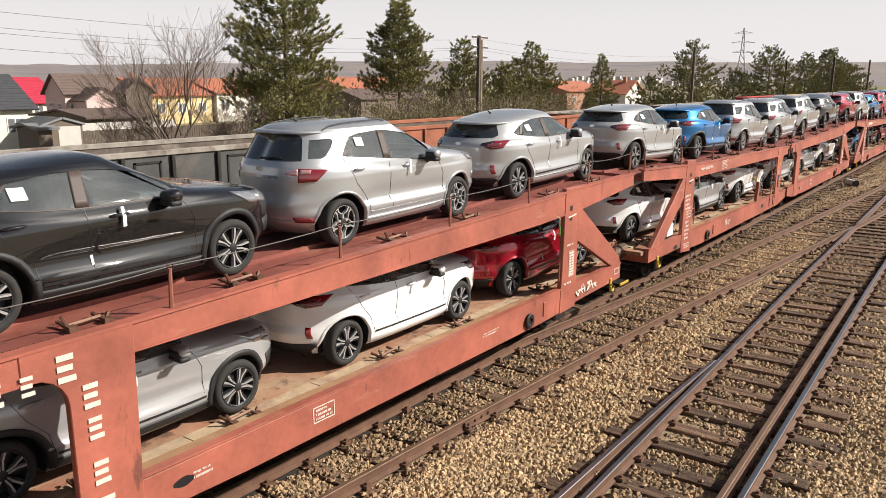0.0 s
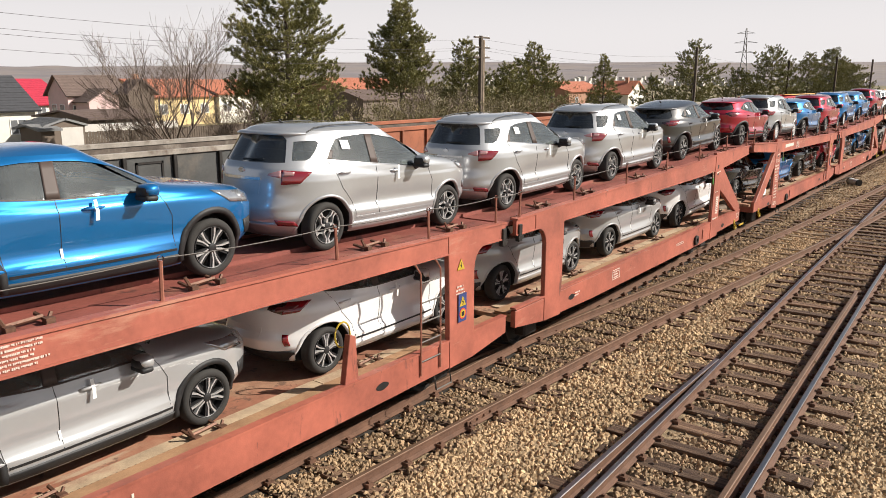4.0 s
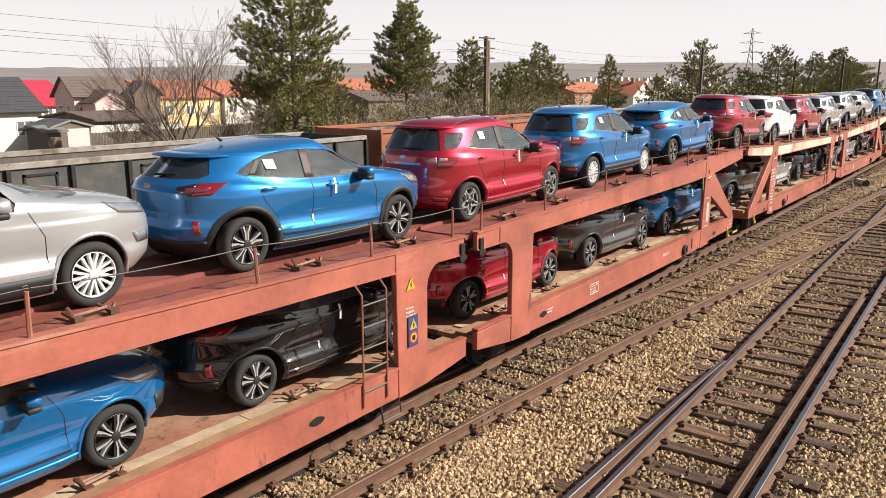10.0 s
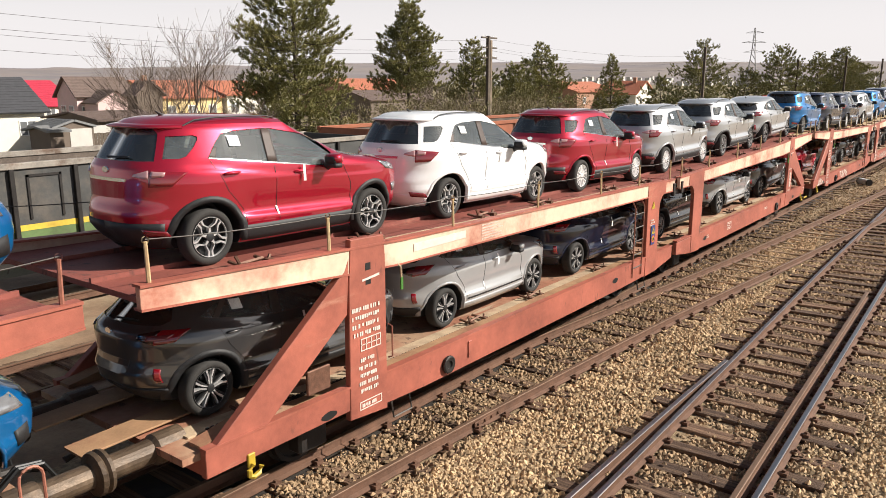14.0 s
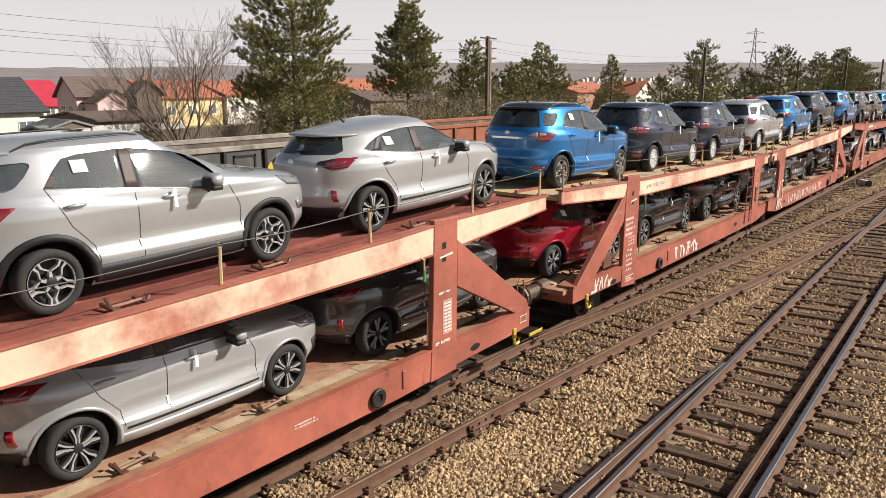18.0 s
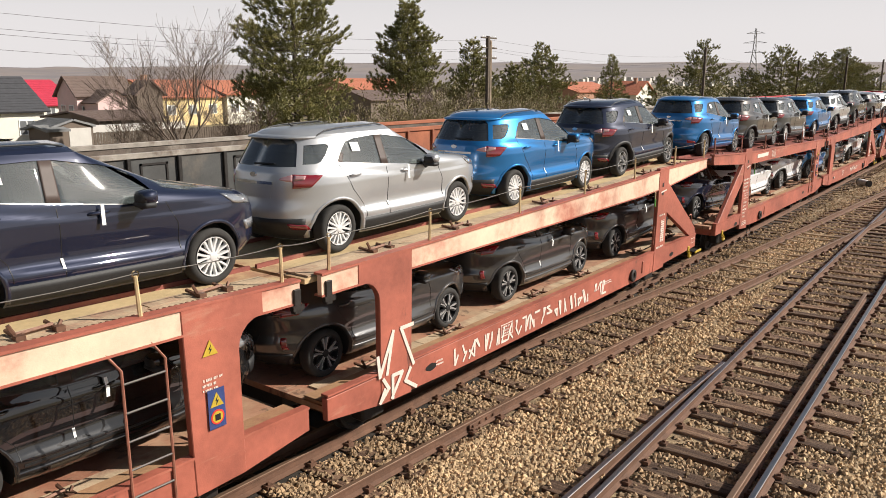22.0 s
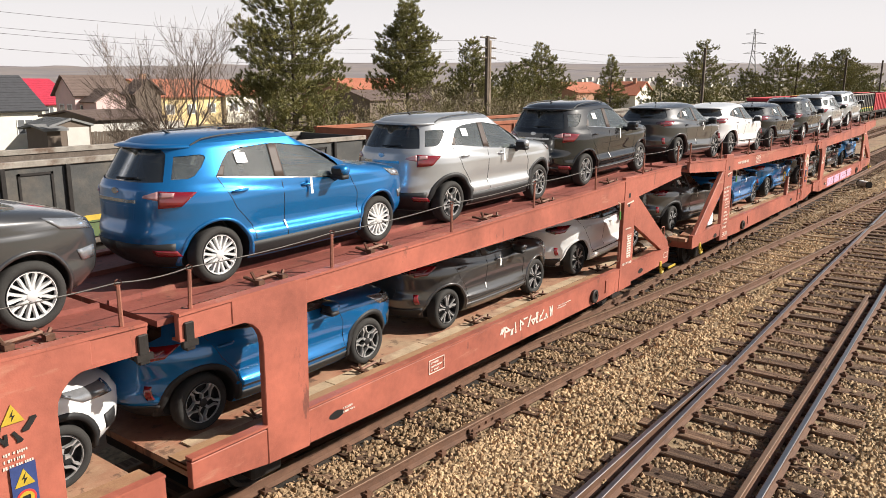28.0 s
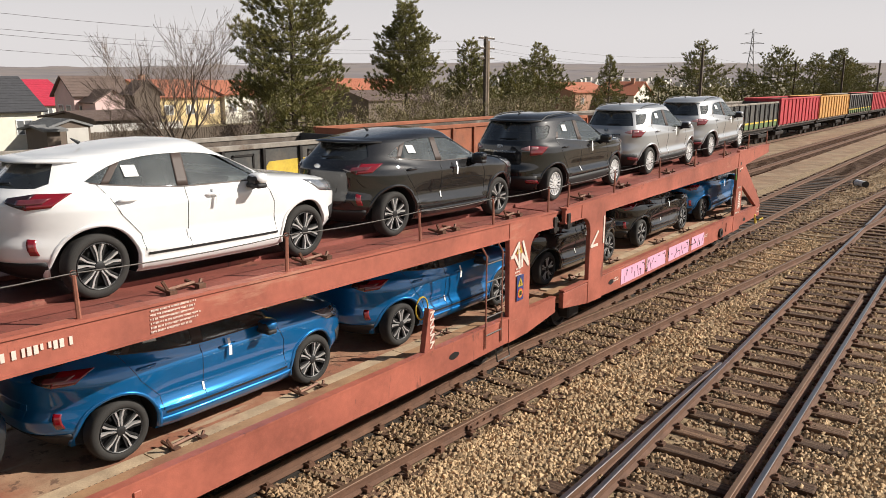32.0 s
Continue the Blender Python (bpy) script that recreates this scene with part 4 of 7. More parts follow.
def wheel_meshes(R, style):
    """Tyre, dark rim barrel and bright spoked face of a road wheel that stands on the y = -1 side."""
    tyre = bmesh.new()
    lathe(tyre, [(R * 0.70, 0.175), (R * 0.93, 0.18), (R * 0.985, 0.16), (R, 0.13), (R, 0.05), (R * 0.985, 0.022), (R * 0.94, 0.0), (R * 0.84, -0.010), (R * 0.765, -0.006), (R * 0.725, 0.006)], "y", 36)
    barrel = bmesh.new()
    ro = R * 0.715
    lathe(barrel, [(ro, 0.17), (ro, 0.0), (ro * 0.985, -0.003), (ro * 0.95, 0.002), (ro * 0.93, 0.03), (ro * 0.90, 0.10), (0.02, 0.11)], "y", 36)
    face = bmesh.new()

    def spoke(bm, knots):
        """A bar through (angle, radius, width, y) knots, its front flat and its flanks falling away."""
        vs = []
        for a, r, w, y in knots:
            u, v = Vector((math.cos(a), 0, math.sin(a))), Vector((-math.sin(a), 0, math.cos(a)))
            for q, dy in ((-1, 0.040), (-0.72, 0), (0.72, 0), (1, 0.040)):
                vs.append(bm.verts.new(u * r + v * (q * w / 2) + Vector((0, y + dy, 0))))
        fs = []
        for j in range(len(knots) - 1):
            for i in range(3):
                fs.append(bm.faces.new((vs[j * 4 + i], vs[j * 4 + i + 1], vs[j * 4 + 5 + i], vs[j * 4 + 4 + i])))
        bmesh.ops.recalc_face_normals(bm, faces=fs)
    hub = barrel
    if style == "bright":
        hub = face
        for k in range(8):
            a = 2 * math.pi * k / 8 + math.pi / 2
            for q in (-1, 1):
                spoke(face, [(a + q * 0.05, 0.045, 0.030, 0.004), (a + q * 0.17, ro * 0.55, 0.030, 0.008), (a + q * 0.21, ro * 0.84, 0.032, 0.006), (a + q * 0.15, ro * 0.985, 0.040, 0.004)])
        lathe(face, [(ro * 0.995, 0.0), (ro * 0.93, 0.0), (ro * 0.90, 0.03)], "y", 36)
    elif style == "twin":
        for k in range(5):
            a = 2 * math.pi * k / 5 + math.pi / 2
            for q in (-1, 1):
                spoke(face, [(a + q * 0.30, 0.048, 0.020, 0.006), (a + q * 0.15, ro * 0.58, 0.022, 0.006), (a + q * 0.22, ro * 0.985, 0.034, 0.002)])
                spoke(barrel, [(a + q * 0.44, 0.046, 0.026, 0.014), (a + q * 0.36, ro * 0.58, 0.022, 0.014), (a + q * 0.36, ro * 0.97, 0.024, 0.012)])
        lathe(face, [(ro * 0.99, 0.0), (ro * 0.962, 0.0), (ro * 0.955, 0.02)], "y", 36)
    else:
        for k in range(5):
            a = 2 * math.pi * k / 5 + math.pi / 2
            spoke(face, [(a, 0.040, 0.052, 0.004), (a, ro * 0.34, 0.034, 0.006), (a, ro * 0.48, 0.036, 0.006)])
            for q in (-1, 1):
                spoke(face, [(a, ro * 0.44, 0.028, 0.006), (a + q * 0.50, ro * 0.70, 0.026, 0.006), (a + q * 0.50, ro * 0.985, 0.034, 0.002)])
        lathe(face, [(ro * 0.99, 0.0), (ro * 0.945, 0.0), (ro * 0.93, 0.02)], "y", 36)
    lathe(hub, [(0.0, -0.006), (0.03, -0.006), (0.048, 0.0), (0.058, 0.02), (0.058, 0.08)], "y", 14)
    for k in range(5):
        a = 2 * math.pi * k / 5
        lathe(hub, [(0.0, 0.008), (0.010, 0.008), (0.010, 0.03)], "y", 6, (0.075 * math.cos(a), 0, 0.075 * math.sin(a)))
    return tyre, barrel, face


PAINTED = ("body", "roof", "spoiler", "mirror_cap", "door_handle", "lower_bumper_skin", "flank_skin", "plate_recess")


def make_car(S, suv, clad, style, label):
    """One car with all its parts, in plain paint that copies replace."""
    car = empty("car")
    base = PAINTS["silver"]
    R, WB, belt = S["radius"], S["wheelbase"], S["belt"]
    zs = [z for z in (0.20, 0.24, 0.28, 0.34, 0.38, 0.41, 0.43, 0.45, 0.47, 0.49, 0.51, 0.53, 0.55, 0.58, 0.62, 0.66, 0.72, 0.78, 0.82, 0.84, 0.86, 0.88, 0.90, 0.92, 0.935, 0.95, 0.97, 0.985, 1.0, 1.02, 1.04, 1.06, 1.08, 1.095, 1.11) if z <= belt]
    zt = S["roof"]
    zs += sorted({z for z in [q for q, _ in S["rear"]] + list(np.linspace(belt + 0.04, zt - 0.03, 9)) if belt + 0.01 < z < zt}) + [zt]
    body = part("body", skin(S, zs, 60, True, True), base, car, "", True)
    cb = bmesh.new()
    for xc in (0.0, WB):
        for s in (-1, 1):
            lathe(cb, [(0.0, s * 0.56), (R + 0.072, s * 0.56), (R + 0.072, s * 1.1), (0.0, s * 1.1)], "y", 28, (xc, 0, R))
    bmesh.ops.recalc_face_normals(cb, faces=cb.faces[:])
    cut(body, part("cutter", cb, CLADDING))
    body.data.materials.clear()
    body.data.materials.append(base)
    body.data.materials.append(CLADDING)
    body.data.materials.append(INTERIOR)
    for p in body.data.polygons:
        c = p.center
        well = abs(c.y) < 0.86 and min(math.hypot(c.x, c.z - R), math.hypot(c.x - WB, c.z - R)) < R + 0.075 and abs(c.y) > 0.5
        p.material_index = 1 if well or p.normal.z < -0.99 else 0
        p.use_smooth = p.material_index == 0
    open_panes(body, S["panes"], 0.93)
    bm = bmesh.new()
    bm.from_mesh(body.data)
    bmesh.ops.delete(bm, geom=[f for f in bm.faces if f.normal.z > 0.99 and abs(f.calc_center_median().z - zt) < 0.004 and len(f.verts) > 20], context="FACES")
    cabin = [bm.verts.new((1.15 + (x - 1.15) * 0.96, y * 0.96, 0.93)) for x, y in [(x, -y) for x, y in ring(S, 0.93)] + [(x, y) for x, y in reversed(ring(S, 0.93)[1:-1])]]
    bm.faces.new(cabin).material_index = 2
    bm.to_mesh(body.data)
    bm.free()
    body.data.set_sharp_from_angle(angle=radians(35))
    # greenhouse
    part("roof", skin(S, [zt] + [z for z, _ in S["rear"] if z > zt], 60, True), base, car, "", True)
    bx, bh = (0.86, 0.88) if suv else (0.92, 0.97)

    def low(x):
        return lin(x, S["sill"])
    for s in (-1, 1):
        def sp(name, corners, m, off=0.004, label="", nx=8, nz=5, bow=0.0, depth=0.02, parent=None):
            return part(name, side_patch(bmesh.new(), S, corners, s, off, nx, nz, depth, bow), m, parent or car, label, True)
        sp("front_side_window", [(bx, 0.95), (2.02, 0.95), (1.22, zt), (bh, zt)], GLASS_FRONT, -0.012, nz=8)
        sp("rear_side_window", [(-0.05 if suv else 0.13, 0.97), (bx, 0.97), (bh, zt), (0.14 if suv else 0.30, zt)], GLASS_MID, -0.012, "tinted rear side window", nz=8)
        sp("quarter_window", [(-0.42, 1.12), (-0.05, 1.12), (0.08, 1.50), (-0.32, 1.48)] if suv else [(-0.16, 1.06), (0.13, 1.06), (0.30, 1.42), (0.05, 1.40)], GLASS_MID, -0.012, "tinted quarter window")
        # lamps at the tail
        if suv:
            tl = part("tail_light", ring_patch(bmesh.new(), S, [(ang_y(S, 0.56, 0.88), 0.872), (ang_x(S, -0.36, 0.885), 0.885), (ang_x(S, -0.20, 1.02), 1.022), (ang_y(S, 0.55, 1.05), 1.052)], s, 0.014), TAIL_RED, car, "red wrap-round tail lamp", True)
            bm = ring_patch(bmesh.new(), S, [(ang_y(S, 0.42, 0.985), 0.985), (ang_y(S, 0.56, 0.955), 0.955), (ang_y(S, 0.55, 1.05), 1.05), (ang_y(S, 0.43, 1.005), 1.008)], s, 0.014, 6, 3)
            ring_patch(bm, S, [(ang_y(S, 0.57, 0.98), 0.972), (ang_x(S, -0.42, 0.98), 0.985), (ang_x(S, -0.40, 1.03), 1.030), (ang_y(S, 0.57, 1.04), 1.040)], s, 0.018, 5, 2)
            part("lamp_band", bm, TAIL_CLEAR, tl, "clear inner lamp lens", True)
            part("fog_reflector", ring_patch(bmesh.new(), S, [(ang_y(S, 0.50, 0.36), 0.365), (ang_y(S, 0.66, 0.36), 0.345), (ang_y(S, 0.66, 0.42), 0.415), (ang_y(S, 0.50, 0.42), 0.44)], s, 0.014, 5, 2), TAIL_RED, car, "red bumper reflector", True)
        else:
            tl = part("tail_light", ring_patch(bmesh.new(), S, [(ang_y(S, 0.56, 0.90), 0.895), (ang_x(S, -0.36, 0.92), 0.915), (ang_x(S, -0.17, 1.03), 1.035), (ang_y(S, 0.56, 1.035), 1.038)], s, 0.014), TAIL_RED, car, "pointed red tail lamp", True)
            part("lamp_band", ring_patch(bmesh.new(), S, [(ang_y(S, 0.41, 0.97), 0.965), (ang_y(S, 0.56, 0.90), 0.897), (ang_y(S, 0.56, 1.035), 1.038), (ang_y(S, 0.42, 1.0), 1.005)], s, 0.0145, 8, 3), TAIL_DARK, tl, "smoked inner lamp lens", True)
            part("lamp_core", ring_patch(bmesh.new(), S, [(ang_y(S, 0.50, 0.94), 0.940), (ang_x(S, -0.42, 0.95), 0.950), (ang_x(S, -0.34, 1.0), 1.0), (ang_y(S, 0.49, 0.99), 0.990)], s, 0.019, 8, 3), TAIL_PINK, tl, "pinkish clear lamp core", True)
            part("fog_reflector", ring_patch(bmesh.new(), S, [(ang_x(S, -0.53, 0.48), 0.475), (ang_x(S, -0.47, 0.48), 0.475), (ang_x(S, -0.48, 0.62), 0.62), (ang_x(S, -0.54, 0.62), 0.63)], s, 0.012, 4, 3), TAIL_RED, car, "upright red reflector", True)
        # mirrors
        mz, mx = (1.075, 1.66) if suv else (1.045, 1.76)
        yb = side_y(S, mx, 1.0)
        ym = s * (yb + 0.135)
        bm = bmesh.new()
        bmesh.ops.create_icosphere(bm, subdivisions=2, radius=1.0)
        for v in bm.verts:
            v.co = Vector([math.copysign(abs(q) ** 0.6, q) for q in v.co])
            v.co = Vector((mx + v.co.x * 0.085, ym + v.co.y * 0.115, mz + v.co.z * 0.078 * (0.85 + 0.15 * v.co.x)))
        mi = part("mirror_cap", bm, base, car, "", True)
        bm = bmesh.new()
        box(bm, mx - 0.090, mx - 0.02, ym - 0.092, ym + 0.092, mz - 0.075, mz + 0.045, 0.03)
        box(bm, mx - 0.082, mx + 0.05, ym - 0.11, ym + 0.11, mz - 0.105, mz - 0.050, 0.015)
        tube(bm, [(mx + 0.04, s * (yb - 0.03), mz - 0.11), (mx, ym - s * 0.04, mz - 0.06)], [0.05, 0.04], 8)
        if s < 0:
            part("mirror_foot", bm, CLADDING, mi, "black mirror housing", True)
        else:
            bm.free()
        if suv:
            pts = []
            for u in np.linspace(0, 1, 11):
                x = -0.10 + 1.34 * u
                y = 0.565 - 0.02 * (2 * u - 1) ** 2
                pts.append((x, s * y, roof_z(S, x, y) + (0.030 if 0.05 < u < 0.95 else -0.004)))
            part("roof_rail", tube(bmesh.new(), pts, 0.011, 6), CLADDING, car)
        if s > 0:
            continue
        # the seen flank: trims, cuts, handles, cladding, lamps in front
        ptop = 1.486 if suv else 1.392
        sp("door_pillar", [(bx - 0.07, low(bx - 0.07)), (bx + 0.06, low(bx + 0.06)), (bh + 0.06, ptop), (bh - 0.06, ptop)], PILLAR_BLACK, -0.003)
        if suv:
            sp("door_pillar", [(0.05, low(0.05)), (0.13, low(0.13)), (0.185, 1.28), (0.15, 1.29)], PILLAR_BLACK, -0.003)
        else:
            sp("door_pillar", [(0.09, 1.10), (0.16, 1.095), (0.35, 1.335), (0.26, 1.305)], PILLAR_BLACK, -0.003)
        part("window_trim", strip_patch(bmesh.new(), S, list(np.linspace(0.06 if suv else 0.0, 1.86, 18)), lambda x: low(x) - 0.010, lambda x: low(x) + 0.001, s, 0.005, 1), CHROME if suv else PILLAR_BLACK, car)
        for pts in ([(bx + 0.03, 0.40), (bx + 0.02, 0.7), (bx, low(bx))], [(2.10, 0.42), (2.08, 0.75), (1.95, 0.98)], [(0.44, 0.42), (0.42, 0.58), (0.22, 0.80), (0.05, low(0.05))]):
            bm = bmesh.new()
            for (xa, za), (xb, zb) in zip(pts, pts[1:]):
                side_patch(bm, S, [(xa - 0.003, za), (xa + 0.003, za), (xb + 0.003, zb), (xb - 0.003, zb)], s, 0.003, 1, 6, 0.006)
            part("door_gap", bm, SIGN_BLACK, car)
        for hx, hz in ((0.27, 0.985), (1.24, 0.945)) if suv else ((0.28, 0.935), (1.24, 0.91)):
            bm = bmesh.new()
            yb = s * (side_y(S, hx, hz) - 0.004)
            tube(bm, [(hx - 0.10, yb, hz - 0.006), (hx - 0.06, yb + s * 0.030, hz + 0.004), (hx + 0.06, yb + s * 0.032, hz + 0.006), (hx + 0.12, yb, hz + 0.004)], [0.012, 0.018, 0.018, 0.010], 8)
            dh_ = part("door_handle", bm, base, car, "", True)
            if hx > 1:
                side_patch(t_bm := bmesh.new(), S, [(hx + 0.005, hz - 0.11), (hx + 0.042, hz - 0.11), (hx + 0.040, hz + 0.08), (hx + 0.008, hz + 0.08)], s, 0.048, 1, 2, 0.002)
                part("tape", t_bm, PAPER, dh_, "white transit tape")
        side_patch(t_bm := bmesh.new(), S, [(bx + 0.005, 0.48), (bx + 0.03, 0.48), (bx + 0.03, 0.57), (bx + 0.005, 0.57)], s, 0.006, 1, 1, 0.003)
        part("tape", t_bm, PAPER, car, "white transit tape")
        z0 = 1.29 if suv else 1.165
        side_patch(t_bm := bmesh.new(), S, [(0.34, z0), (0.48, z0 - 0.004), (0.475, z0 + 0.12), (0.335, z0 + 0.125)], s, 0.004, 2, 2, 0.002)
        part("paper_sticker", t_bm, PAPER, car, "white paper sheet on the window")
        ca = CLADDING if clad else base
        arch_black = clad and not (suv and style == "bright")
        cn = "arch_trim" if arch_black else "flank_skin"
        for xc in (0.0, WB):
            part(cn, arch_ring(bmesh.new(), S, xc, s, R + 0.064, R + (0.130 if arch_black else 0.098), 0.014, 0.24), CLADDING if arch_black else base, car, "", True)
        zc = 0.40 if suv and clad else 0.33
        part("sill_trim" if clad else "flank_skin", strip_patch(bmesh.new(), S, list(np.linspace(R + 0.08, WB - R - 0.08, 12)), lambda x: 0.22, lambda x: zc, s, 0.013, 3, 0.04), ca, car, "", True)
        part("sill_strip" if not suv or clad else "flank_skin", strip_patch(bmesh.new(), S, list(np.linspace(R + 0.14, WB - R - 0.15, 10)), lambda x: 0.372, lambda x: 0.398, s, 0.006, 1), CLADDING if not suv or clad else base, car)
        if suv:
            sp("headlight", [(2.82, 0.875), (3.19, 0.82), (3.14, 0.92), (2.66, 0.99)], HEAD_CLEAR, 0.010, "clear swept headlamp", 8, 3)
            sp("fog_light", [(3.04, 0.54), (3.22, 0.54), (3.20, 0.66), (2.98, 0.65)], HEAD_CLEAR, 0.010, "", 4, 2)
        else:
            sp("headlight", [(2.86, 0.80), (3.24, 0.75), (3.17, 0.89), (2.60, 0.95)], HEAD_CLEAR, 0.010, "clear tall headlamp", 8, 3)
            sp("bumper_slot", [(3.12, 0.40), (3.28, 0.40), (3.26, 0.58), (3.10, 0.56)], CLADDING, 0.008, "", 4, 2)
    part("windscreen", end_patch(bmesh.new(), S, [(-0.76, 1.05), (0.76, 1.05), (0.56, zt), (-0.56, zt)], False, -0.012, 16, 6), GLASS_FRONT, car, "", True)
    # tail window behind its opening
    rz, gt = (1.10, 1.52) if suv else (1.05, 1.345)
    al, ah = (ang_x(S, -0.36, rz), ang_x(S, -0.26, gt)) if suv else (ang_x(S, -0.24, rz), ang_x(S, -0.12, gt))
    bm = bmesh.new()
    for s in (-1, 1):
        ring_patch(bm, S, [(0.0, rz), (al, rz), (ah, gt), (0.0, gt)], s, -0.014, 16, 8, 0.02)
    bmesh.ops.remove_doubles(bm, verts=bm.verts[:], dist=0.0005)
    part("rear_window", bm, GLASS_DARK, car, "dark tinted rear window", True)
    zs_, ov, xa = (1.505, 0.075, -0.12) if suv else (1.335, 0.115, -0.02)
    lip = []
    bm = bmesh.new()
    am = ang_x(S, xa, zs_)
    for u in np.linspace(-1, 1, 29):
        a, sd = abs(u) * am, -1 if u < 0 else 1
        o = ov * (1 - abs(u) ** 4)
        base_in, edge, over = ring_at(S, a, zs_ - 0.012, sd, -0.015), ring_at(S, a, zs_, sd, 0.004), ring_at(S, a, zs_ + 0.05, sd, -0.012)
        lip.append([bm.verts.new(q) for q in (base_in, edge + Vector((-o, 0, 0.0)), edge + Vector((-o - 0.004, 0, 0.020)), edge.lerp(over, 0.5) + Vector((-o * 0.35, 0, 0.016)), over)])
    for a, b in zip(lip, lip[1:]):
        for i in range(4):
            bm.faces.new((a[i], a[i + 1], b[i + 1], b[i]))
    bmesh.ops.recalc_face_normals(bm, faces=bm.faces[:])
    part("spoiler", bm, base, car, "", True)
    bz = 0.50 if suv and clad else 0.40
    bm = bmesh.new()
    for s in (-1, 1):
        ring_patch(bm, S, [(0.0, 0.21), (ang_x(S, -0.40, 0.3), 0.21), (ang_x(S, -0.42, 0.4), bz), (0.0, bz)], s, 0.010, 12, 4, 0.03)
    bmesh.ops.remove_doubles(bm, verts=bm.verts[:], dist=0.0005)
    part("bumper_insert" if clad or not suv else "lower_bumper_skin", bm, CLADDING if clad or not suv else base, car, "", True)
    pz = 0.75 if suv else 0.57
    part("plate_recess", end_patch(bmesh.new(), S, [(-0.29, pz), (0.29, pz), (0.32, pz + 0.14), (-0.32, pz + 0.14)], True, 0.003, 8, 2), base, car)
    if suv:
        part("tailgate_bar", end_patch(bmesh.new(), S, [(-0.34, 0.925), (0.34, 0.925), (0.34, 0.96), (-0.34, 0.96)], True, 0.014, 8, 1), CHROME, car, "chrome tailgate bar")
    bzz = 1.035 if suv else 0.99
    bm = lathe(bmesh.new(), [(0.0, -0.012), (0.032, -0.012), (0.036, 0.0)], "x", 14, (end_x(S, 0, bzz), 0, bzz))
    for v in bm.verts:
        v.co.y *= 1.7
    part("badge", bm, CHROME, car)
    part("wiper", tube(bmesh.new(), [(end_x(S, 0.02, rz + 0.07) - 0.02, 0.02, rz + 0.07), (end_x(S, -0.3, rz + 0.09) - 0.02, -0.32, rz + 0.09)], [0.016, 0.008], 5), SIGN_BLACK, car)
    part("aerial", tube(bmesh.new(), [(0.02 if suv else 0.30, 0, (1.635 if suv else 1.50)), (-0.06 if suv else 0.22, 0, (1.69 if suv else 1.555))], [0.024, 0.008], 6), SIGN_BLACK, car)
    for sx, ya, yb, hh in ((1.05, -0.60, -0.12, 0.40), (1.05, 0.12, 0.60, 0.40), (0.22, -0.64, 0.64, 0.27)):
        bm = prism(bmesh.new(), [(sx - 0.13, 0.90), (sx + 0.04, 0.90), (sx - 0.08, belt + hh - 0.13), (sx - 0.20, belt + hh - 0.13)], ya, yb, 0.03)
        for yc in ([(ya + yb) / 2] if yb - ya < 1 else []):
            box(bm, sx - 0.22, sx - 0.13, yc - 0.13, yc + 0.13, belt + hh - 0.14, belt + hh, 0.02)
        part("seat" if yb - ya < 1 else "rear_bench", bm, INTERIOR, car)
    part("dashboard", prism(bmesh.new(), [(1.55, 0.93), (2.0, 0.93), (1.95, 1.03), (1.62, 1.05)], -0.68, 0.68, 0.01), INTERIOR, car)
    # the glasshouse is a little lower than its drawing
    k = 0.90 if suv else 0.88
    for o in car.children_recursive:
        for v in o.data.vertices:
            if v.co.z > belt:
                v.co.z = belt + (v.co.z - belt) * k
    # wheels
    ty, ba, fa = wheel_meshes(R, style)
    y0 = side_y(S, 0.0, 0.5) - 0.024
    y1 = side_y(S, WB, 0.5) - 0.024
    mats = {"bright": (ALLOY_DARK, ALLOY), "twin": (ALLOY_DARK, ALLOY_FACE), "sport": (ALLOY_DARK, ALLOY_FACE)}[style]
    first = None
    for xc, yy in ((0.0, y0), (WB, y1)):
        for s in (-1, 1):
            m = pose(xc, s * yy, R, 0, 0, 0 if s < 0 else 180) @ pose(0, 0, 0, 0, 37 * xc, 0)
            if first is None:
                tyre = part("wheel", ty, TYRE, car, "", True)
                kids = [part("rim", ba, mats[0], tyre, "", True), part("spokes", fa, mats[1], tyre, "", True)]
                for o in (tyre, *kids):
                    o.data.set_sharp_from_angle(angle=radians(40))
                tyre.matrix_basis = m
                first = (tyre.data, [(k.name.split(".")[0], k.data) for k in kids])
            else:
                o = share("wheel", first[0], car, m)
                for nme, me in first[1]:
                    if s < 0 or nme == "rim":
                        share(nme, me, o)
    return tagged(car, label, "car", "new cars on the train")


def recolour(car, m, roof=None):
    """Gives a copied car its own paint."""
    for o in car.children_recursive:
        stem = o.name.split(".")[0]
        if stem in PAINTED:
            o.material_slots[0].link = "OBJECT"
            o.material_slots[0].material = roof if roof and stem in ("roof", "spoiler") else m

# ---- ground and tracks ----
GRAVEL = mat("tan ballast stone", (0.32, 0.228, 0.132), 0.9, 0, 0.5, 14, 0.8, 45, second=(0.19, 0.132, 0.078), mix=0.55)
EARTH = mat("dry brown earth and grass", (0.21, 0.155, 0.09), 0.95, 0, 0.35, 0.6, 0.4, 9, second=(0.15, 0.14, 0.06), mix=0.5)
YARD = mat("rusty dusty yard soil", (0.235, 0.15, 0.092), 0.95, 0, 0.35, 1.3, 0.5, 30, second=(0.30, 0.22, 0.14), mix=0.55)


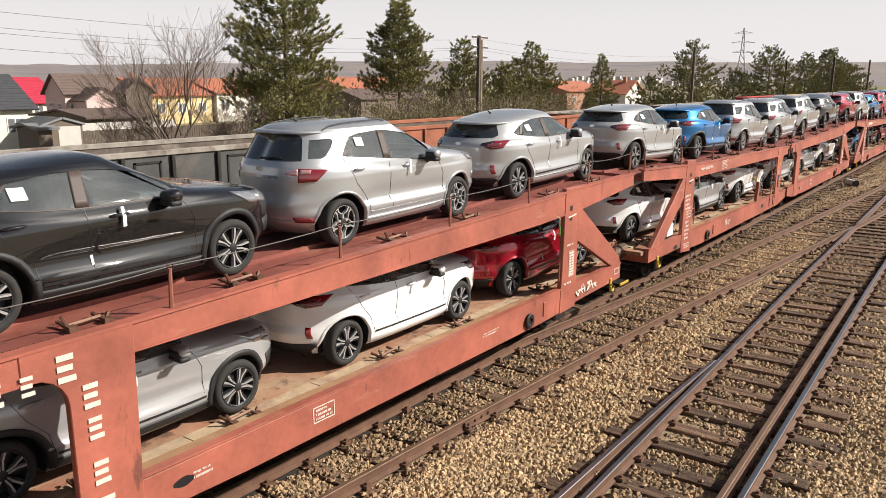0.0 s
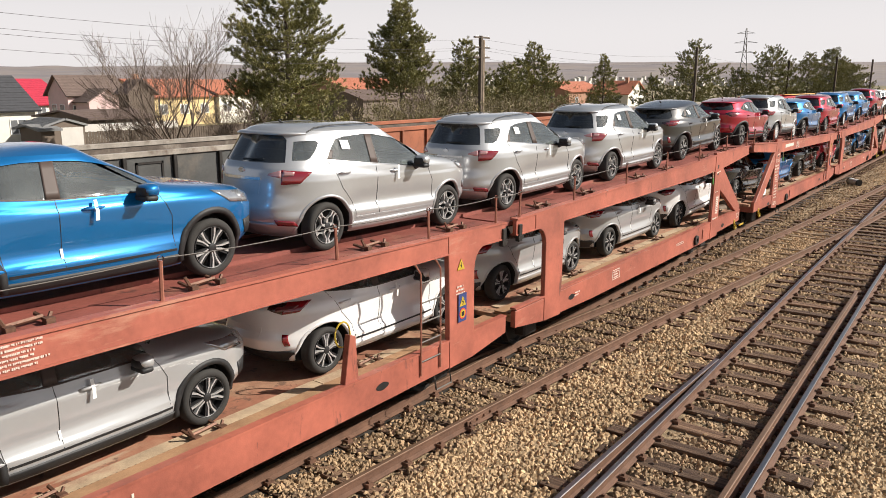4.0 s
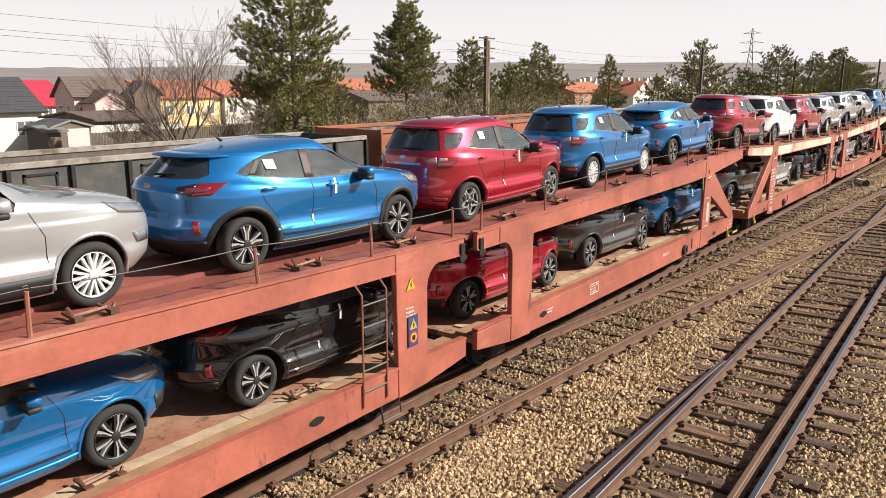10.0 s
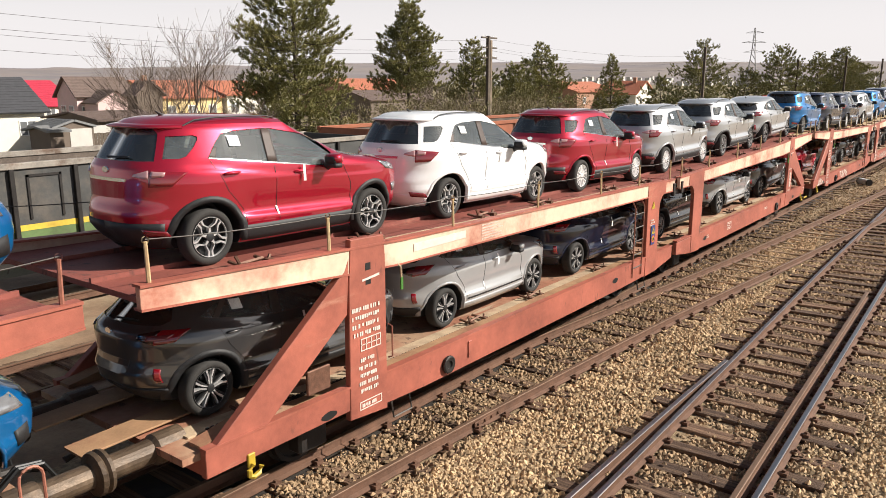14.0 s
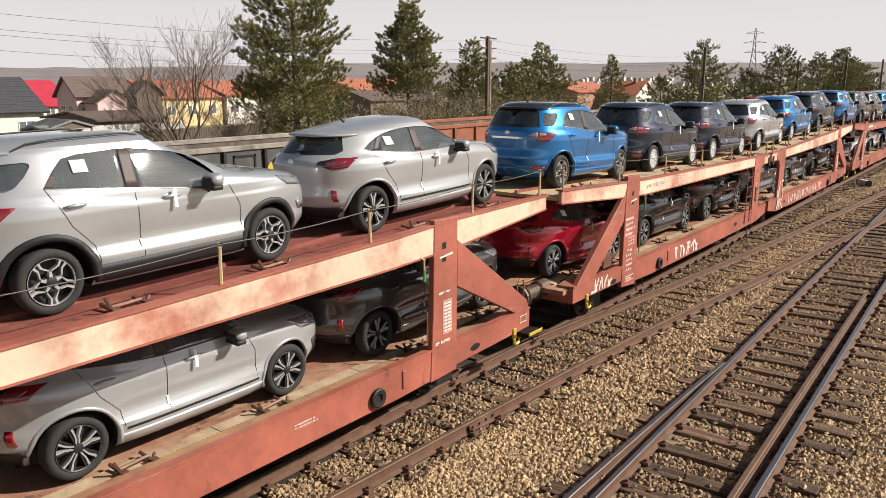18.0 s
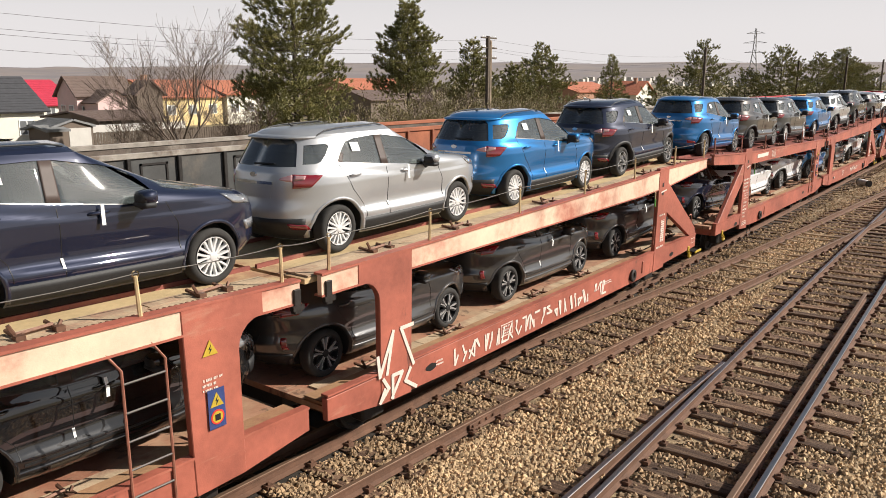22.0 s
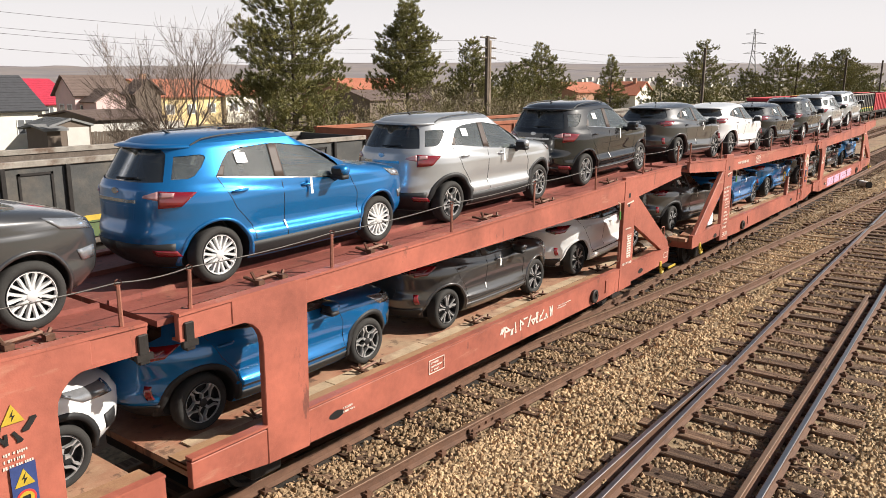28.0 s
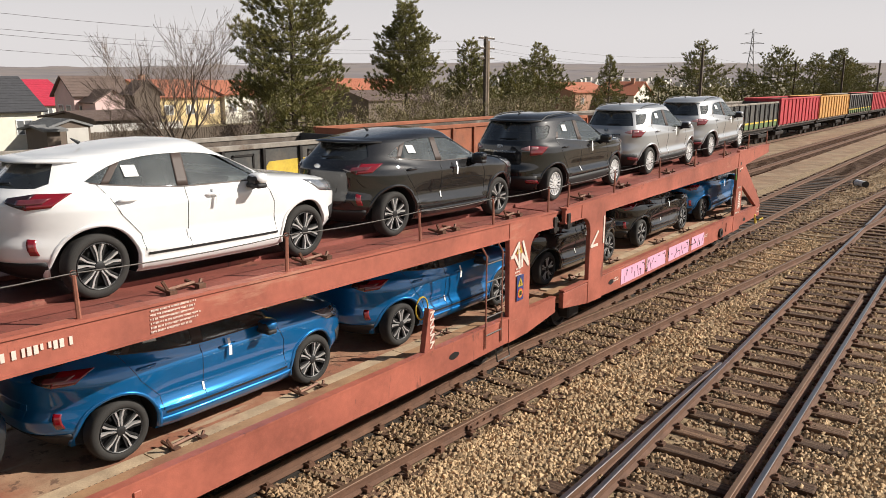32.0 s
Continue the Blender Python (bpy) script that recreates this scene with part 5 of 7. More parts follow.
def stone_material(name, color):
    m = mat(name, color, 0.88, 0, 0.2, 30)
    nt = m.node_tree
    b = nt.nodes["Principled BSDF"]
    src = b.inputs["Base Color"].links[0].from_socket
    g = nt.nodes.new("ShaderNodeNewGeometry")
    r = nt.nodes.new("ShaderNodeMapRange")
    r.inputs["To Min"].default_value, r.inputs["To Max"].default_value = 0.52, 1.38
    nt.links.new(g.outputs["Random Per Island"], r.inputs["Value"])
    s = nt.nodes.new("ShaderNodeVectorMath")
    s.operation = "SCALE"
    nt.links.new(src, s.inputs[0])
    nt.links.new(r.outputs[0], s.inputs["Scale"])
    nt.links.new(s.outputs[0], b.inputs["Base Color"])
    return m


STONE = stone_material("crushed ballast", (0.425, 0.298, 0.170))
STONE_DIRTY = stone_material("browned ballast", (0.305, 0.205, 0.116))


def sheet(name, x0, x1, y0, y1, z, material, label, nx=1, ny=1, rough=0.0):
    bm = bmesh.new()
    g = [[bm.verts.new((x0 + (x1 - x0) * i / nx, y0 + (y1 - y0) * j / ny, z + rough * noise.noise((i * 0.7, j * 0.7, 3.1)))) for i in range(nx + 1)] for j in range(ny + 1)]
    for j in range(ny):
        for i in range(nx):
            bm.faces.new((g[j][i], g[j][i + 1], g[j + 1][i + 1], g[j + 1][i]))
    return tagged(part(name, bm, material), label, "ground", "", "structure")


sheet("ground", -2500, 3500, -2500, 3500, -0.42, EARTH, "dry brown earth with patchy grass", 8, 8)
yard = boxed(-60, 420, 9.6, 20.5, -0.40, -0.235)
tagged(part("yard_soil", yard, YARD), "rust-stained dusty soil between the sidings", "ground", "", "structure")
bed = boxed(-60, 420, -9, 9.6, -0.40, -0.222)
tagged(part("ballast_bed", bed, GRAVEL), "tan crushed stone ballast", "ballast", "", "structure")


# near-black sheet: the deep shade under the wagons, put into the colour
SHADE_BED = mat("oil-blackened ballast", (0.030, 0.024, 0.019), 0.8, 0, 0.4, 6, 0.5, 60, second=(0.06, 0.045, 0.032), mix=0.62)
tagged(part("oily_bed", boxed(-60, 260, 6.62, 8.7, -0.30, -0.200), SHADE_BED), "ballast under the train, its shade painted in near black", "ballast", "", "structure")


def y_left(x):
    return 3.30 + 0.0225 * x


B_RIGHT = [(-6, 6.12), (5.5, 5.97), (8.5, 5.79), (10.8, 5.65), (15.2, 5.34), (19.0, 4.90), (26.9, 4.08), (30.9, 3.66), (40, 3.02), (52, 2.97)]
B_LEFT = [(-6, 7.55), (5.5, 7.40), (10, 7.12), (13.0, 6.86), (16.0, 6.50), (19.4, 6.14), (26.3, 5.60), (38.6, 4.74), (46, 4.42), (54, 4.51)]


def smooth_line(table, step=1.5):
    xs = np.arange(table[0][0], table[-1][0] + 0.01, step)
    ys = np.array([lin(x, table) for x in xs])
    for _ in range(3):
        ys[1:-1] = (ys[:-2] + 2 * ys[1:-1] + ys[2:]) / 4
    return [(float(x), float(y)) for x, y in zip(xs, ys)]


def rail(name, pts, top_mat, label):
    """A flat-bottomed rail through points in plan, its head at z = 0."""
    sec = [(-0.065, -0.160), (-0.065, -0.148), (-0.012, -0.125), (-0.010, -0.045), (-0.035, -0.032), (-0.036, -0.006), (-0.028, 0.0), (0.028, 0.0), (0.036, -0.006), (0.035, -0.032), (0.010, -0.045), (0.012, -0.125), (0.065, -0.148), (0.065, -0.160)]
    bm = bmesh.new()
    rows = []
    for i, (x, y) in enumerate(pts):
        a, b = pts[max(i - 1, 0)], pts[min(i + 1, len(pts) - 1)]
        d = Vector((b[0] - a[0], b[1] - a[1], 0)).normalized()
        n = Vector((-d.y, d.x, 0))
        rows.append([bm.verts.new(Vector((x, y, 0)) + n * u + Vector((0, 0, v))) for u, v in sec])
    k = len(sec)
    for a, b in zip(rows, rows[1:]):
        for i in range(k):
            f = bm.faces.new((a[i], b[i], b[(i + 1) % k], a[(i + 1) % k]))
            f.material_index = 1 if i in (5, 6, 7) else 0
    bm.faces.new(rows[0])
    bm.faces.new(rows[-1][::-1])
    bmesh.ops.recalc_face_normals(bm, faces=bm.faces[:])
    return tagged(part(name, bm, [RAIL_RUST, top_mat]), label, "rail", "rails of the yard", "structure")


RAIL_DULL = mat("dull rail head", (0.17, 0.105, 0.068), 0.5, 0.4, 0.25, 5)
for y in (TRAIN_Y - 0.7525, TRAIN_Y + 0.7525):
    rail("rail", [(-40, y), (60, y), (400, y)], RAIL_DULL, "brown rail under the train")
for off in (0.0, -1.505):
    rail("rail", [(-25, y_left(-25) + off), (20, y_left(20) + off), (100, y_left(100) + off - 0.6), (400, y_left(100) + off - 0.6)], RAIL_TOP, "worn shiny running rail")
rail("rail", [(-25, 3.72), (5, 3.72), (9, 3.715), (11, 3.70), (12.9, 3.665)], RAIL_TOP, "tapered switch rail against the running rail")
rail("rail", [(-25, 1.62), (8.4, 2.19), (14, 2.335), (19.3, 2.47)], RAIL_DULL, "switch rail inside the running rail")
rail("rail", smooth_line(B_RIGHT), RAIL_DULL, "rusty rail of the crossover")
rail("rail", smooth_line(B_LEFT), RAIL_DULL, "rusty rail of the crossover")
for y in (11.87, 13.375, 16.9, 18.4):
    rail("rail", [(-40, y), (400, y)], RAIL_DULL, "rusty rail of the siding")

sleeper_meshes = []
for v in range(4):
    rnd = random.Random(v)
    bm = boxed(-0.125, 0.125, -0.5, 0.5, -0.10, 0.0, 0.008)
    bmesh.ops.subdivide_edges(bm, edges=[e for e in bm.edges if abs(e.verts[0].co.y - e.verts[1].co.y) > 0.5], cuts=3)
    for w_ in bm.verts:
        w_.co += Vector((rnd.uniform(-0.012, 0.012), 0, rnd.uniform(-0.006, 0.006)))
    me = bpy.data.meshes.new("sleeper")
    bm.to_mesh(me)
    bm.free()
    me.materials.append(SLEEPER)
    sleeper_meshes.append(me)
sleeper_spans = []
track_main = tagged(empty("track_sleepers"), "dark weathered timber sleepers in ballast", "sleepers", "", "structure")
rs = random.Random(5)


def sleeper(x, y0, y1, dz=0.0):
    m = pose(x, (y0 + y1) / 2, -0.165 + dz + rs.uniform(-0.008, 0.006), 0, 0, rs.uniform(-1.2, 1.2))
    ob = share("sleeper", rs.choice(sleeper_meshes), track_main, m @ Matrix.Diagonal((rs.uniform(0.9, 1.15), y1 - y0, 1, 1)))
    sleeper_spans.append((x, y0, y1))
    return ob


# a stretch of the crossover lies on dished steel sleepers
STEEL_FROM, STEEL_TO = 18.4, 27.4
track_steel = tagged(empty("steel_sleepers"), "dusty dished steel sleepers under the crossover", "sleepers", "", "structure")
x = STEEL_FROM + 0.3
while x < STEEL_TO:
    ya, yb = lin(x, B_RIGHT) + 0.03, lin(x, B_LEFT) - 0.03
    bm = bmesh.new()
    for near, low in ((0.0, 0.0), (0.26, 0.035)):
        tube(bm, [(x + near + 0.10 * math.sin(math.pi * u), yb + (ya - yb) * u, -0.140 - low - 0.035 * math.sin(math.pi * u)) for u in np.linspace(0, 1, 9)], 0.030, 5)
    part("sleeper", bm, STEEL_SLEEPER, track_steel, "", True)
    x += 0.74
x = -3.0
while x < 46:
    a = lin(x, B_RIGHT) - 0.36 if x < 27 else 6.35
    if STEEL_FROM < x < STEEL_TO:
        a = lin(x, B_LEFT) + 0.12
    sleeper(x, a + rs.uniform(-0.10, 0.22), 9.0, -0.012)
    x += rs.uniform(0.60, 0.71)
x = -3.0
while x < 46:
    y1 = y_left(x) + 0.62 if x < STEEL_TO else max(lin(x, B_LEFT), y_left(x)) + 0.55
    if 27 <= x < 40:
        y1 = min(y1, 6.2)
    sleeper(x, y_left(x) - 1.505 - 0.62 + rs.uniform(-0.1, 0.1), y1 + rs.uniform(-0.1, 0.1))
    x += rs.uniform(0.60, 0.71)
bm = bmesh.new()
x = 46.0
while x < 190:
    box(bm, x - 0.12, x + 0.12, 6.4, 9.0, -0.26, -0.165)
    box(bm, x - 0.12, x + 0.12, y_left(x) - 2.1, y_left(x) + 0.55, -0.26, -0.165)
    x += 0.62
x = -10.0
while x < 190:
    box(bm, x - 0.12, x + 0.12, 11.35, 13.95, -0.30, -0.175)
    x += 0.62
tagged(part("far_sleepers", bm, SLEEPER), "dark timber sleepers far along the yard", "sleepers", "", "stuff")

# rail fastenings near by
bm = bmesh.new()
for x, y0, y1 in sleeper_spans:
    if 2 < x < 26:
        for yr in (y_left(x), y_left(x) - 1.505, lin(x, B_RIGHT), TRAIN_Y - 0.7525):
            if y0 < yr < y1:
                for s in (-1, 1):
                    box(bm, x - 0.05, x + 0.05, yr + s * 0.10 - 0.045, yr + s * 0.10 + 0.045, -0.166, -0.115)
                    box(bm, x - 0.02, x + 0.02, yr + s * 0.10 - 0.02, yr + s * 0.10 + 0.02, -0.115, -0.085)
tagged(part("rail_fastenings", bm, RAIL_RUST), "rusty bolts and clips along the rails", "fastenings", "", "stuff")
# fish plates with bolts at rail joints
for x0 in (8.6, 20.4):
    y = lin(x0, B_RIGHT)
    bm = boxed(x0 - 0.33, x0 + 0.33, y - 0.035, y - 0.012, -0.12, -0.045, 0.005)
    for k in range(4):
        box(bm, x0 - 0.27 + k * 0.17, x0 - 0.23 + k * 0.17, y - 0.06, y - 0.034, -0.10, -0.065)
    tagged(part("fish_plate", bm, RAIL_RUST), "rusty bolted rail joint plate", "rail joint")


def stones(name, count, x0, x1, ya, yb, size, seed):
    """Loose crushed stones, joined, kept off the sleepers and rails."""
    rng = np.random.default_rng(seed)
    iv = np.array([(1, 0.2, 0.1), (0.3, 1, -0.1), (-0.9, 0.4, 0.1), (-0.4, -0.9, 0), (0.6, -0.8, 0.1), (0.35, 0.25, 0.75), (-0.35, -0.15, 0.8)])
    it = np.array([(0, 1, 5), (1, 2, 6), (1, 6, 5), (2, 3, 6), (3, 4, 6), (4, 5, 6), (4, 0, 5)])
    x = x0 + (x1 - x0) * rng.random(count) ** 1.7
    y = ya + (yb - ya) * rng.random(count)
    lift = np.zeros(count)
    keep = np.ones(count, bool)
    for sx, sy0, sy1 in sleeper_spans:
        on = (np.abs(x - sx) < 0.16) & (y > sy0 - 0.02) & (y < sy1 + 0.02)
        keep &= ~(on & (rng.random(count) > np.where(y > 4.6, 0.16, 0.04)))
        lift[on] = 0.045
    for yr in (y_left(x), y_left(x) - 1.505, np.interp(x, *zip(*B_RIGHT)), np.full(count, TRAIN_Y - 0.7525)):
        keep &= np.abs(y - yr) > 0.10
    x, y, lift = x[keep], y[keep], lift[keep]
    n = len(x)
    r = size * rng.uniform(0.55, 1.25, n)
    between_rails = (y < y_left(x) - 0.05) & (y > y_left(x) - 1.45)
    z = -0.215 - 0.008 * between_rails + lift + r * rng.uniform(-0.1, 0.75, n) + 0.03 * np.sin(x * 1.7) * np.sin(y * 2.3)
    verts = iv[None] * (r[:, None] * np.ones(7)[None])[..., None] * rng.uniform(0.65, 1.25, (n, 7, 1))
    a = rng.uniform(0, 6.28, n)
    ca, sa = np.cos(a)[:, None], np.sin(a)[:, None]
    sq = rng.uniform(0.6, 1.2, n)[:, None]
    vx, vy, vz = verts[..., 0], verts[..., 1] * 0.8, verts[..., 2] * sq
    vs = np.stack([vx * ca - vy * sa + x[:, None], vx * sa + vy * ca + y[:, None], vz + z[:, None]], -1).reshape(-1, 3)
    fs = (it[None] + (np.arange(n) * 7)[:, None, None]).reshape(-1, 3)
    me = bpy.data.meshes.new(name)
    me.from_pydata(vs.tolist(), [], fs.tolist())
    me.materials.append(STONE)
    me.materials.append(STONE_DIRTY)
    yl = y_left(x)
    dirty = ((y < yl + 0.25) & (y > yl - 1.75)) | (y > 5.6)
    me.polygons.foreach_set("material_index", np.repeat(dirty.astype(np.int32), len(it)))
    return tagged(new(name, me), "tan and grey crushed ballast stones", "ballast", "", "stuff")


stones("ballast_stones", 108000, 3.5, 26.0, 0.2, 6.75, 0.041, 3)
stones("ballast_stones", 24000, 22.0, 60.0, 1.0, 6.75, 0.050, 4)
stones("ballast_stones", 20000, 5.0, 26.0, 5.0, 6.88, 0.034, 5)

# fallen drum beside the far track
bm = bmesh.new()
lathe(bm, [(0.0, -0.43), (0.145, -0.43), (0.152, -0.41), (0.152, -0.16), (0.147, -0.15), (0.147, 0.15), (0.152, 0.16), (0.152, 0.41), (0.145, 0.43), (0.0, 0.43)], "y", 18)
drum = tagged(part("drum", bm, PAPER, None, "", True), "white steel drum with dark ends lying by the track", "drum")
drum.matrix_basis = pose(41.6, 6.0, -0.03, 0, 0, -52)
for s in (-1, 1):
    bm = lathe(bmesh.new(), [(0.0, s * 0.44), (0.156, s * 0.44), (0.156, s * 0.37), (0.0, s * 0.37)], "y", 18)
    part("drum_end", bm, DARK_STEEL, drum, "dark drum end")

# ---- open wagons on the siding ----
GON = {k: mat(k + " wagon side", c, 0.75, 0, 0.3, 1.8, 0.2, 30, second=s, mix=0.62, sharp=0.12) for k, c, s in (
    ("grey", (0.060, 0.060, 0.058), (0.14, 0.115, 0.09)), ("orange", (0.30, 0.098, 0.048), (0.16, 0.075, 0.048)), ("green", (0.11, 0.17, 0.06), (0.08, 0.09, 0.05)),
    ("red", (0.42, 0.035, 0.045), (0.25, 0.04, 0.04)), ("amber", (0.52, 0.27, 0.07), (0.30, 0.15, 0.06)), ("brown", (0.17, 0.09, 0.06), (0.10, 0.07, 0.05)), ("yellow", (0.62, 0.44, 0.05), (0.45, 0.30, 0.06)))}
RIM = mat("weathered wagon rim", (0.27, 0.24, 0.205), 0.8, 0, 0.35, 3, 0.3, second=(0.13, 0.085, 0.06), mix=0.58, sharp=0.06)
INNER = mat("scuffed dark wagon inside", (0.11, 0.085, 0.068), 0.85, 0, 0.5, 2.5, 0.4, 30, second=(0.22, 0.19, 0.16), mix=0.58, sharp=0.06)


def open_wagon(x0, x1, top, main, lowc, stripe, label):
    w = tagged(empty("open_wagon", pose(x0, 17.65, 0)), label, "freight wagon", "open wagons on the siding")
    ln = x1 - x0
    for s in (-1, 1):
        y0, y1 = (-1.45, -1.39) if s < 0 else (1.39, 1.45)
        part("side_wall", boxed(0, ln, y0, y1, 1.72, top - 0.13, 0.004), GON[main], w)
        part("lower_side", boxed(0, ln, y0 - 0.004 if s < 0 else y0, y1 + 0.004 if s > 0 else y1, 1.36, 1.72), GON[lowc], w)
        part("top_rim", boxed(-0.03, ln + 0.03, y0 - 0.05, y1 + 0.05, top - 0.13, top, 0.012), RIM if main in ("grey", "green", "brown") else GON[main], w)
        part("inner_lining", boxed(0.05, ln - 0.05, -1.388 if s < 0 else 1.37, -1.37 if s < 0 else 1.388, 1.3, top - 0.10), INNER, w)
        if stripe:
            part("stripe", boxed(0.02, ln - 0.02, y0 - 0.008 if s < 0 else y1, y0 if s < 0 else y1 + 0.008, 1.72, 1.84), GON["yellow"], w, "yellow stripe")
        if s > 0:
            continue
        n = max(4, round(ln / 1.28))
        for k in range(n + 1):
            x = ln * k / n
            part("rib", boxed(x - 0.05, x + 0.05, y0 - 0.08 if s < 0 else y1, y0 if s < 0 else y1 + 0.08, 1.30, top - 0.12, 0.01), GON[main] if main != "grey" else DARK_STEEL, w)
        for k in range(n):
            if main == "grey" and s < 0 and k % 2 == 1:
                x = ln * (k + 0.5) / n
                bm = bmesh.new()
                box(bm, x - 0.36, x - 0.31, -1.475, -1.45, 1.95, top - 0.25)
                box(bm, x + 0.31, x + 0.36, -1.475, -1.45, 1.95, top - 0.25)
                box(bm, x - 0.36, x + 0.36, -1.475, -1.45, top - 0.30, top - 0.25)
                part("door_frame", bm, DARK_STEEL, w)
    for x in (0.0, ln - 0.06):
        part("end_wall", boxed(x, x + 0.06, -1.39, 1.39, 1.36, top - 0.02, 0.004), GON[main], w)
    part("floor", boxed(0.0, ln, -1.4, 1.4, 1.2, 1.32), INNER, w)
    part("frame", boxed(0.1, ln - 0.1, -1.25, 1.25, 0.95, 1.2, 0.02), DARK_STEEL, w)
    for bx in (2.2, ln - 2.2):
        bg = part("bogie", boxed(bx - 1.3, bx + 1.3, -1.05, 1.05, 0.45, 0.75, 0.04), DARK_STEEL, w)
        for dx in (-0.9, 0.9):
            bm = lathe(bmesh.new(), [(0.0, -0.85), (0.30, -0.82), (0.455, -0.80), (0.46, -0.67), (0.1, -0.66), (0.1, 0.66), (0.46, 0.67), (0.455, 0.80), (0.30, 0.82), (0.0, 0.85)], "y", 18, (bx + dx, 0, 0.46))
            part("wheelset", bm, DARK_STEEL, bg)
    for x, d in ((0.0, -1), (ln, 1)):
        for s in (-0.88, 0.88):
            part("buffer", lathe(bmesh.new(), [(0.0, 0.0), (0.1, 0.0), (0.1, d * 0.22), (0.2, d * 0.23), (0.2, d * 0.26), (0.0, d * 0.27)], "x", 10, (x, s, 1.05)), DARK_STEEL, w)
    return w


open_wagon(-12.4, 2.2, 3.05, "grey", "grey", False, "dark grey open wagon with doors, standing empty")
near_wagon = open_wagon(2.9, 17.4, 3.12, "grey", "green", True, "grey open wagon with green foot and yellow stripe")
bm = prism(bmesh.new(), [(9.45, 1.84), (10.3, 2.1), (10.75, 2.62), (12.6, 2.66), (12.9, 2.0), (12.9, 1.84)], -1.459, -1.451)
part("stripe", bm, GON["yellow"], near_wagon, "yellow swoosh on the grey side")
open_wagon(18.1, 32.4, 3.26, "orange", "brown", False, "rusty orange open wagon")
open_wagon(33.1, 47.4, 3.24, "brown", "brown", False, "weathered brown open wagon")
open_wagon(48.1, 66.4, 3.26, "grey", "green", True, "grey and green open wagon with yellow band")
open_wagon(67.1, 81.3, 3.50, "red", "red", False, "bright red open wagon with ribs")
open_wagon(82.0, 96.6, 3.50, "amber", "amber", False, "amber open wagon with ribs")
open_wagon(97.3, 112.2, 3.50, "grey", "green", True, "grey and green open wagon with yellow band")
x = 112.9
for c, lo_ in (("red", "red"), ("brown", "brown"), ("amber", "amber"), ("grey", "green"), ("red", "red")):
    open_wagon(x, x + 14.3, 3.5, c, lo_, c == "grey", "far " + ("grey and green" if c == "grey" else c) + " open wagon")
    x += 15.0

# ---- vegetation, houses, poles and distance ----
NEEDLE = mat("pine needles", (0.19, 0.188, 0.064), 0.6, 0, 0.35, 1.0, second=(0.33, 0.29, 0.105), mix=0.52, sharp=0.14)
BARK = mat("grey brown bark", (0.11, 0.085, 0.065), 0.9, 0, 0.35, 8, 0.4, 30)
TWIG = mat("dry twigs", (0.24, 0.18, 0.125), 0.9, 0, 0.3, 2, second=(0.13, 0.10, 0.07), mix=0.5)
DARK_TWIG = mat("brown twigs", (0.125, 0.092, 0.073), 0.9, 0, 0.3, 2, second=(0.18, 0.135, 0.105), mix=0.5)
SCRUB = mat("olive scrub leaves", (0.15, 0.135, 0.050), 0.8, 0, 0.4, 1.2, second=(0.25, 0.20, 0.10), mix=0.5)
# the haze of distance is mixed into this pale base colour
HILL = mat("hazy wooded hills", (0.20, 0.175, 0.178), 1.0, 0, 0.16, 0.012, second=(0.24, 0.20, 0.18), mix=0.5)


def raw_mesh(name, vs, fs, material, parent=None):
    me = bpy.data.meshes.new(name)
    me.from_pydata(vs, [], fs)
    me.materials.append(material)
    ob = new(name, me)
    ob.parent = parent
    return ob


def needles(vs, fs, c, r, n, rnd, up=0.35, ln=0.3, wd=0.045):
    """A tuft of needle sprays round a point."""
    for _ in range(n):
        d = Vector((rnd.gauss(0, 1), rnd.gauss(0, 1), rnd.gauss(up, 0.8))).normalized()
        p = c + d * r * rnd.uniform(0.1, 1.0)
        q = p + (d + Vector((0, 0, 0.35))).normalized() * ln * rnd.uniform(0.6, 1.3)
        s = d.cross(Vector((rnd.random(), rnd.random(), rnd.random()))).normalized() * wd
        i = len(vs)
        vs += [tuple(p - s), tuple(p + s), tuple(q)]
        fs.append((i, i + 1, i + 2))


def tuft(vs, fs, c, d, n, rnd, ln, wd):
    """A brush of needles round the end of a twig."""
    for _ in range(n):
        p = c + d * rnd.uniform(-0.5, 0.5) * ln
        e = (d * 0.9 + Vector((rnd.gauss(0, 0.6), rnd.gauss(0, 0.6), rnd.gauss(0.25, 0.5)))).normalized()
        q = p + e * ln * rnd.uniform(0.6, 1.2)
        s = e.cross(Vector((rnd.gauss(0, 1), rnd.gauss(0, 1), rnd.gauss(0, 1)))).normalized() * wd
        i = len(vs)
        vs += [tuple(p - s), tuple(p + s), tuple(q + s * 0.4), tuple(q - s * 0.4)]
        fs.append((i, i + 1, i + 2, i + 3))


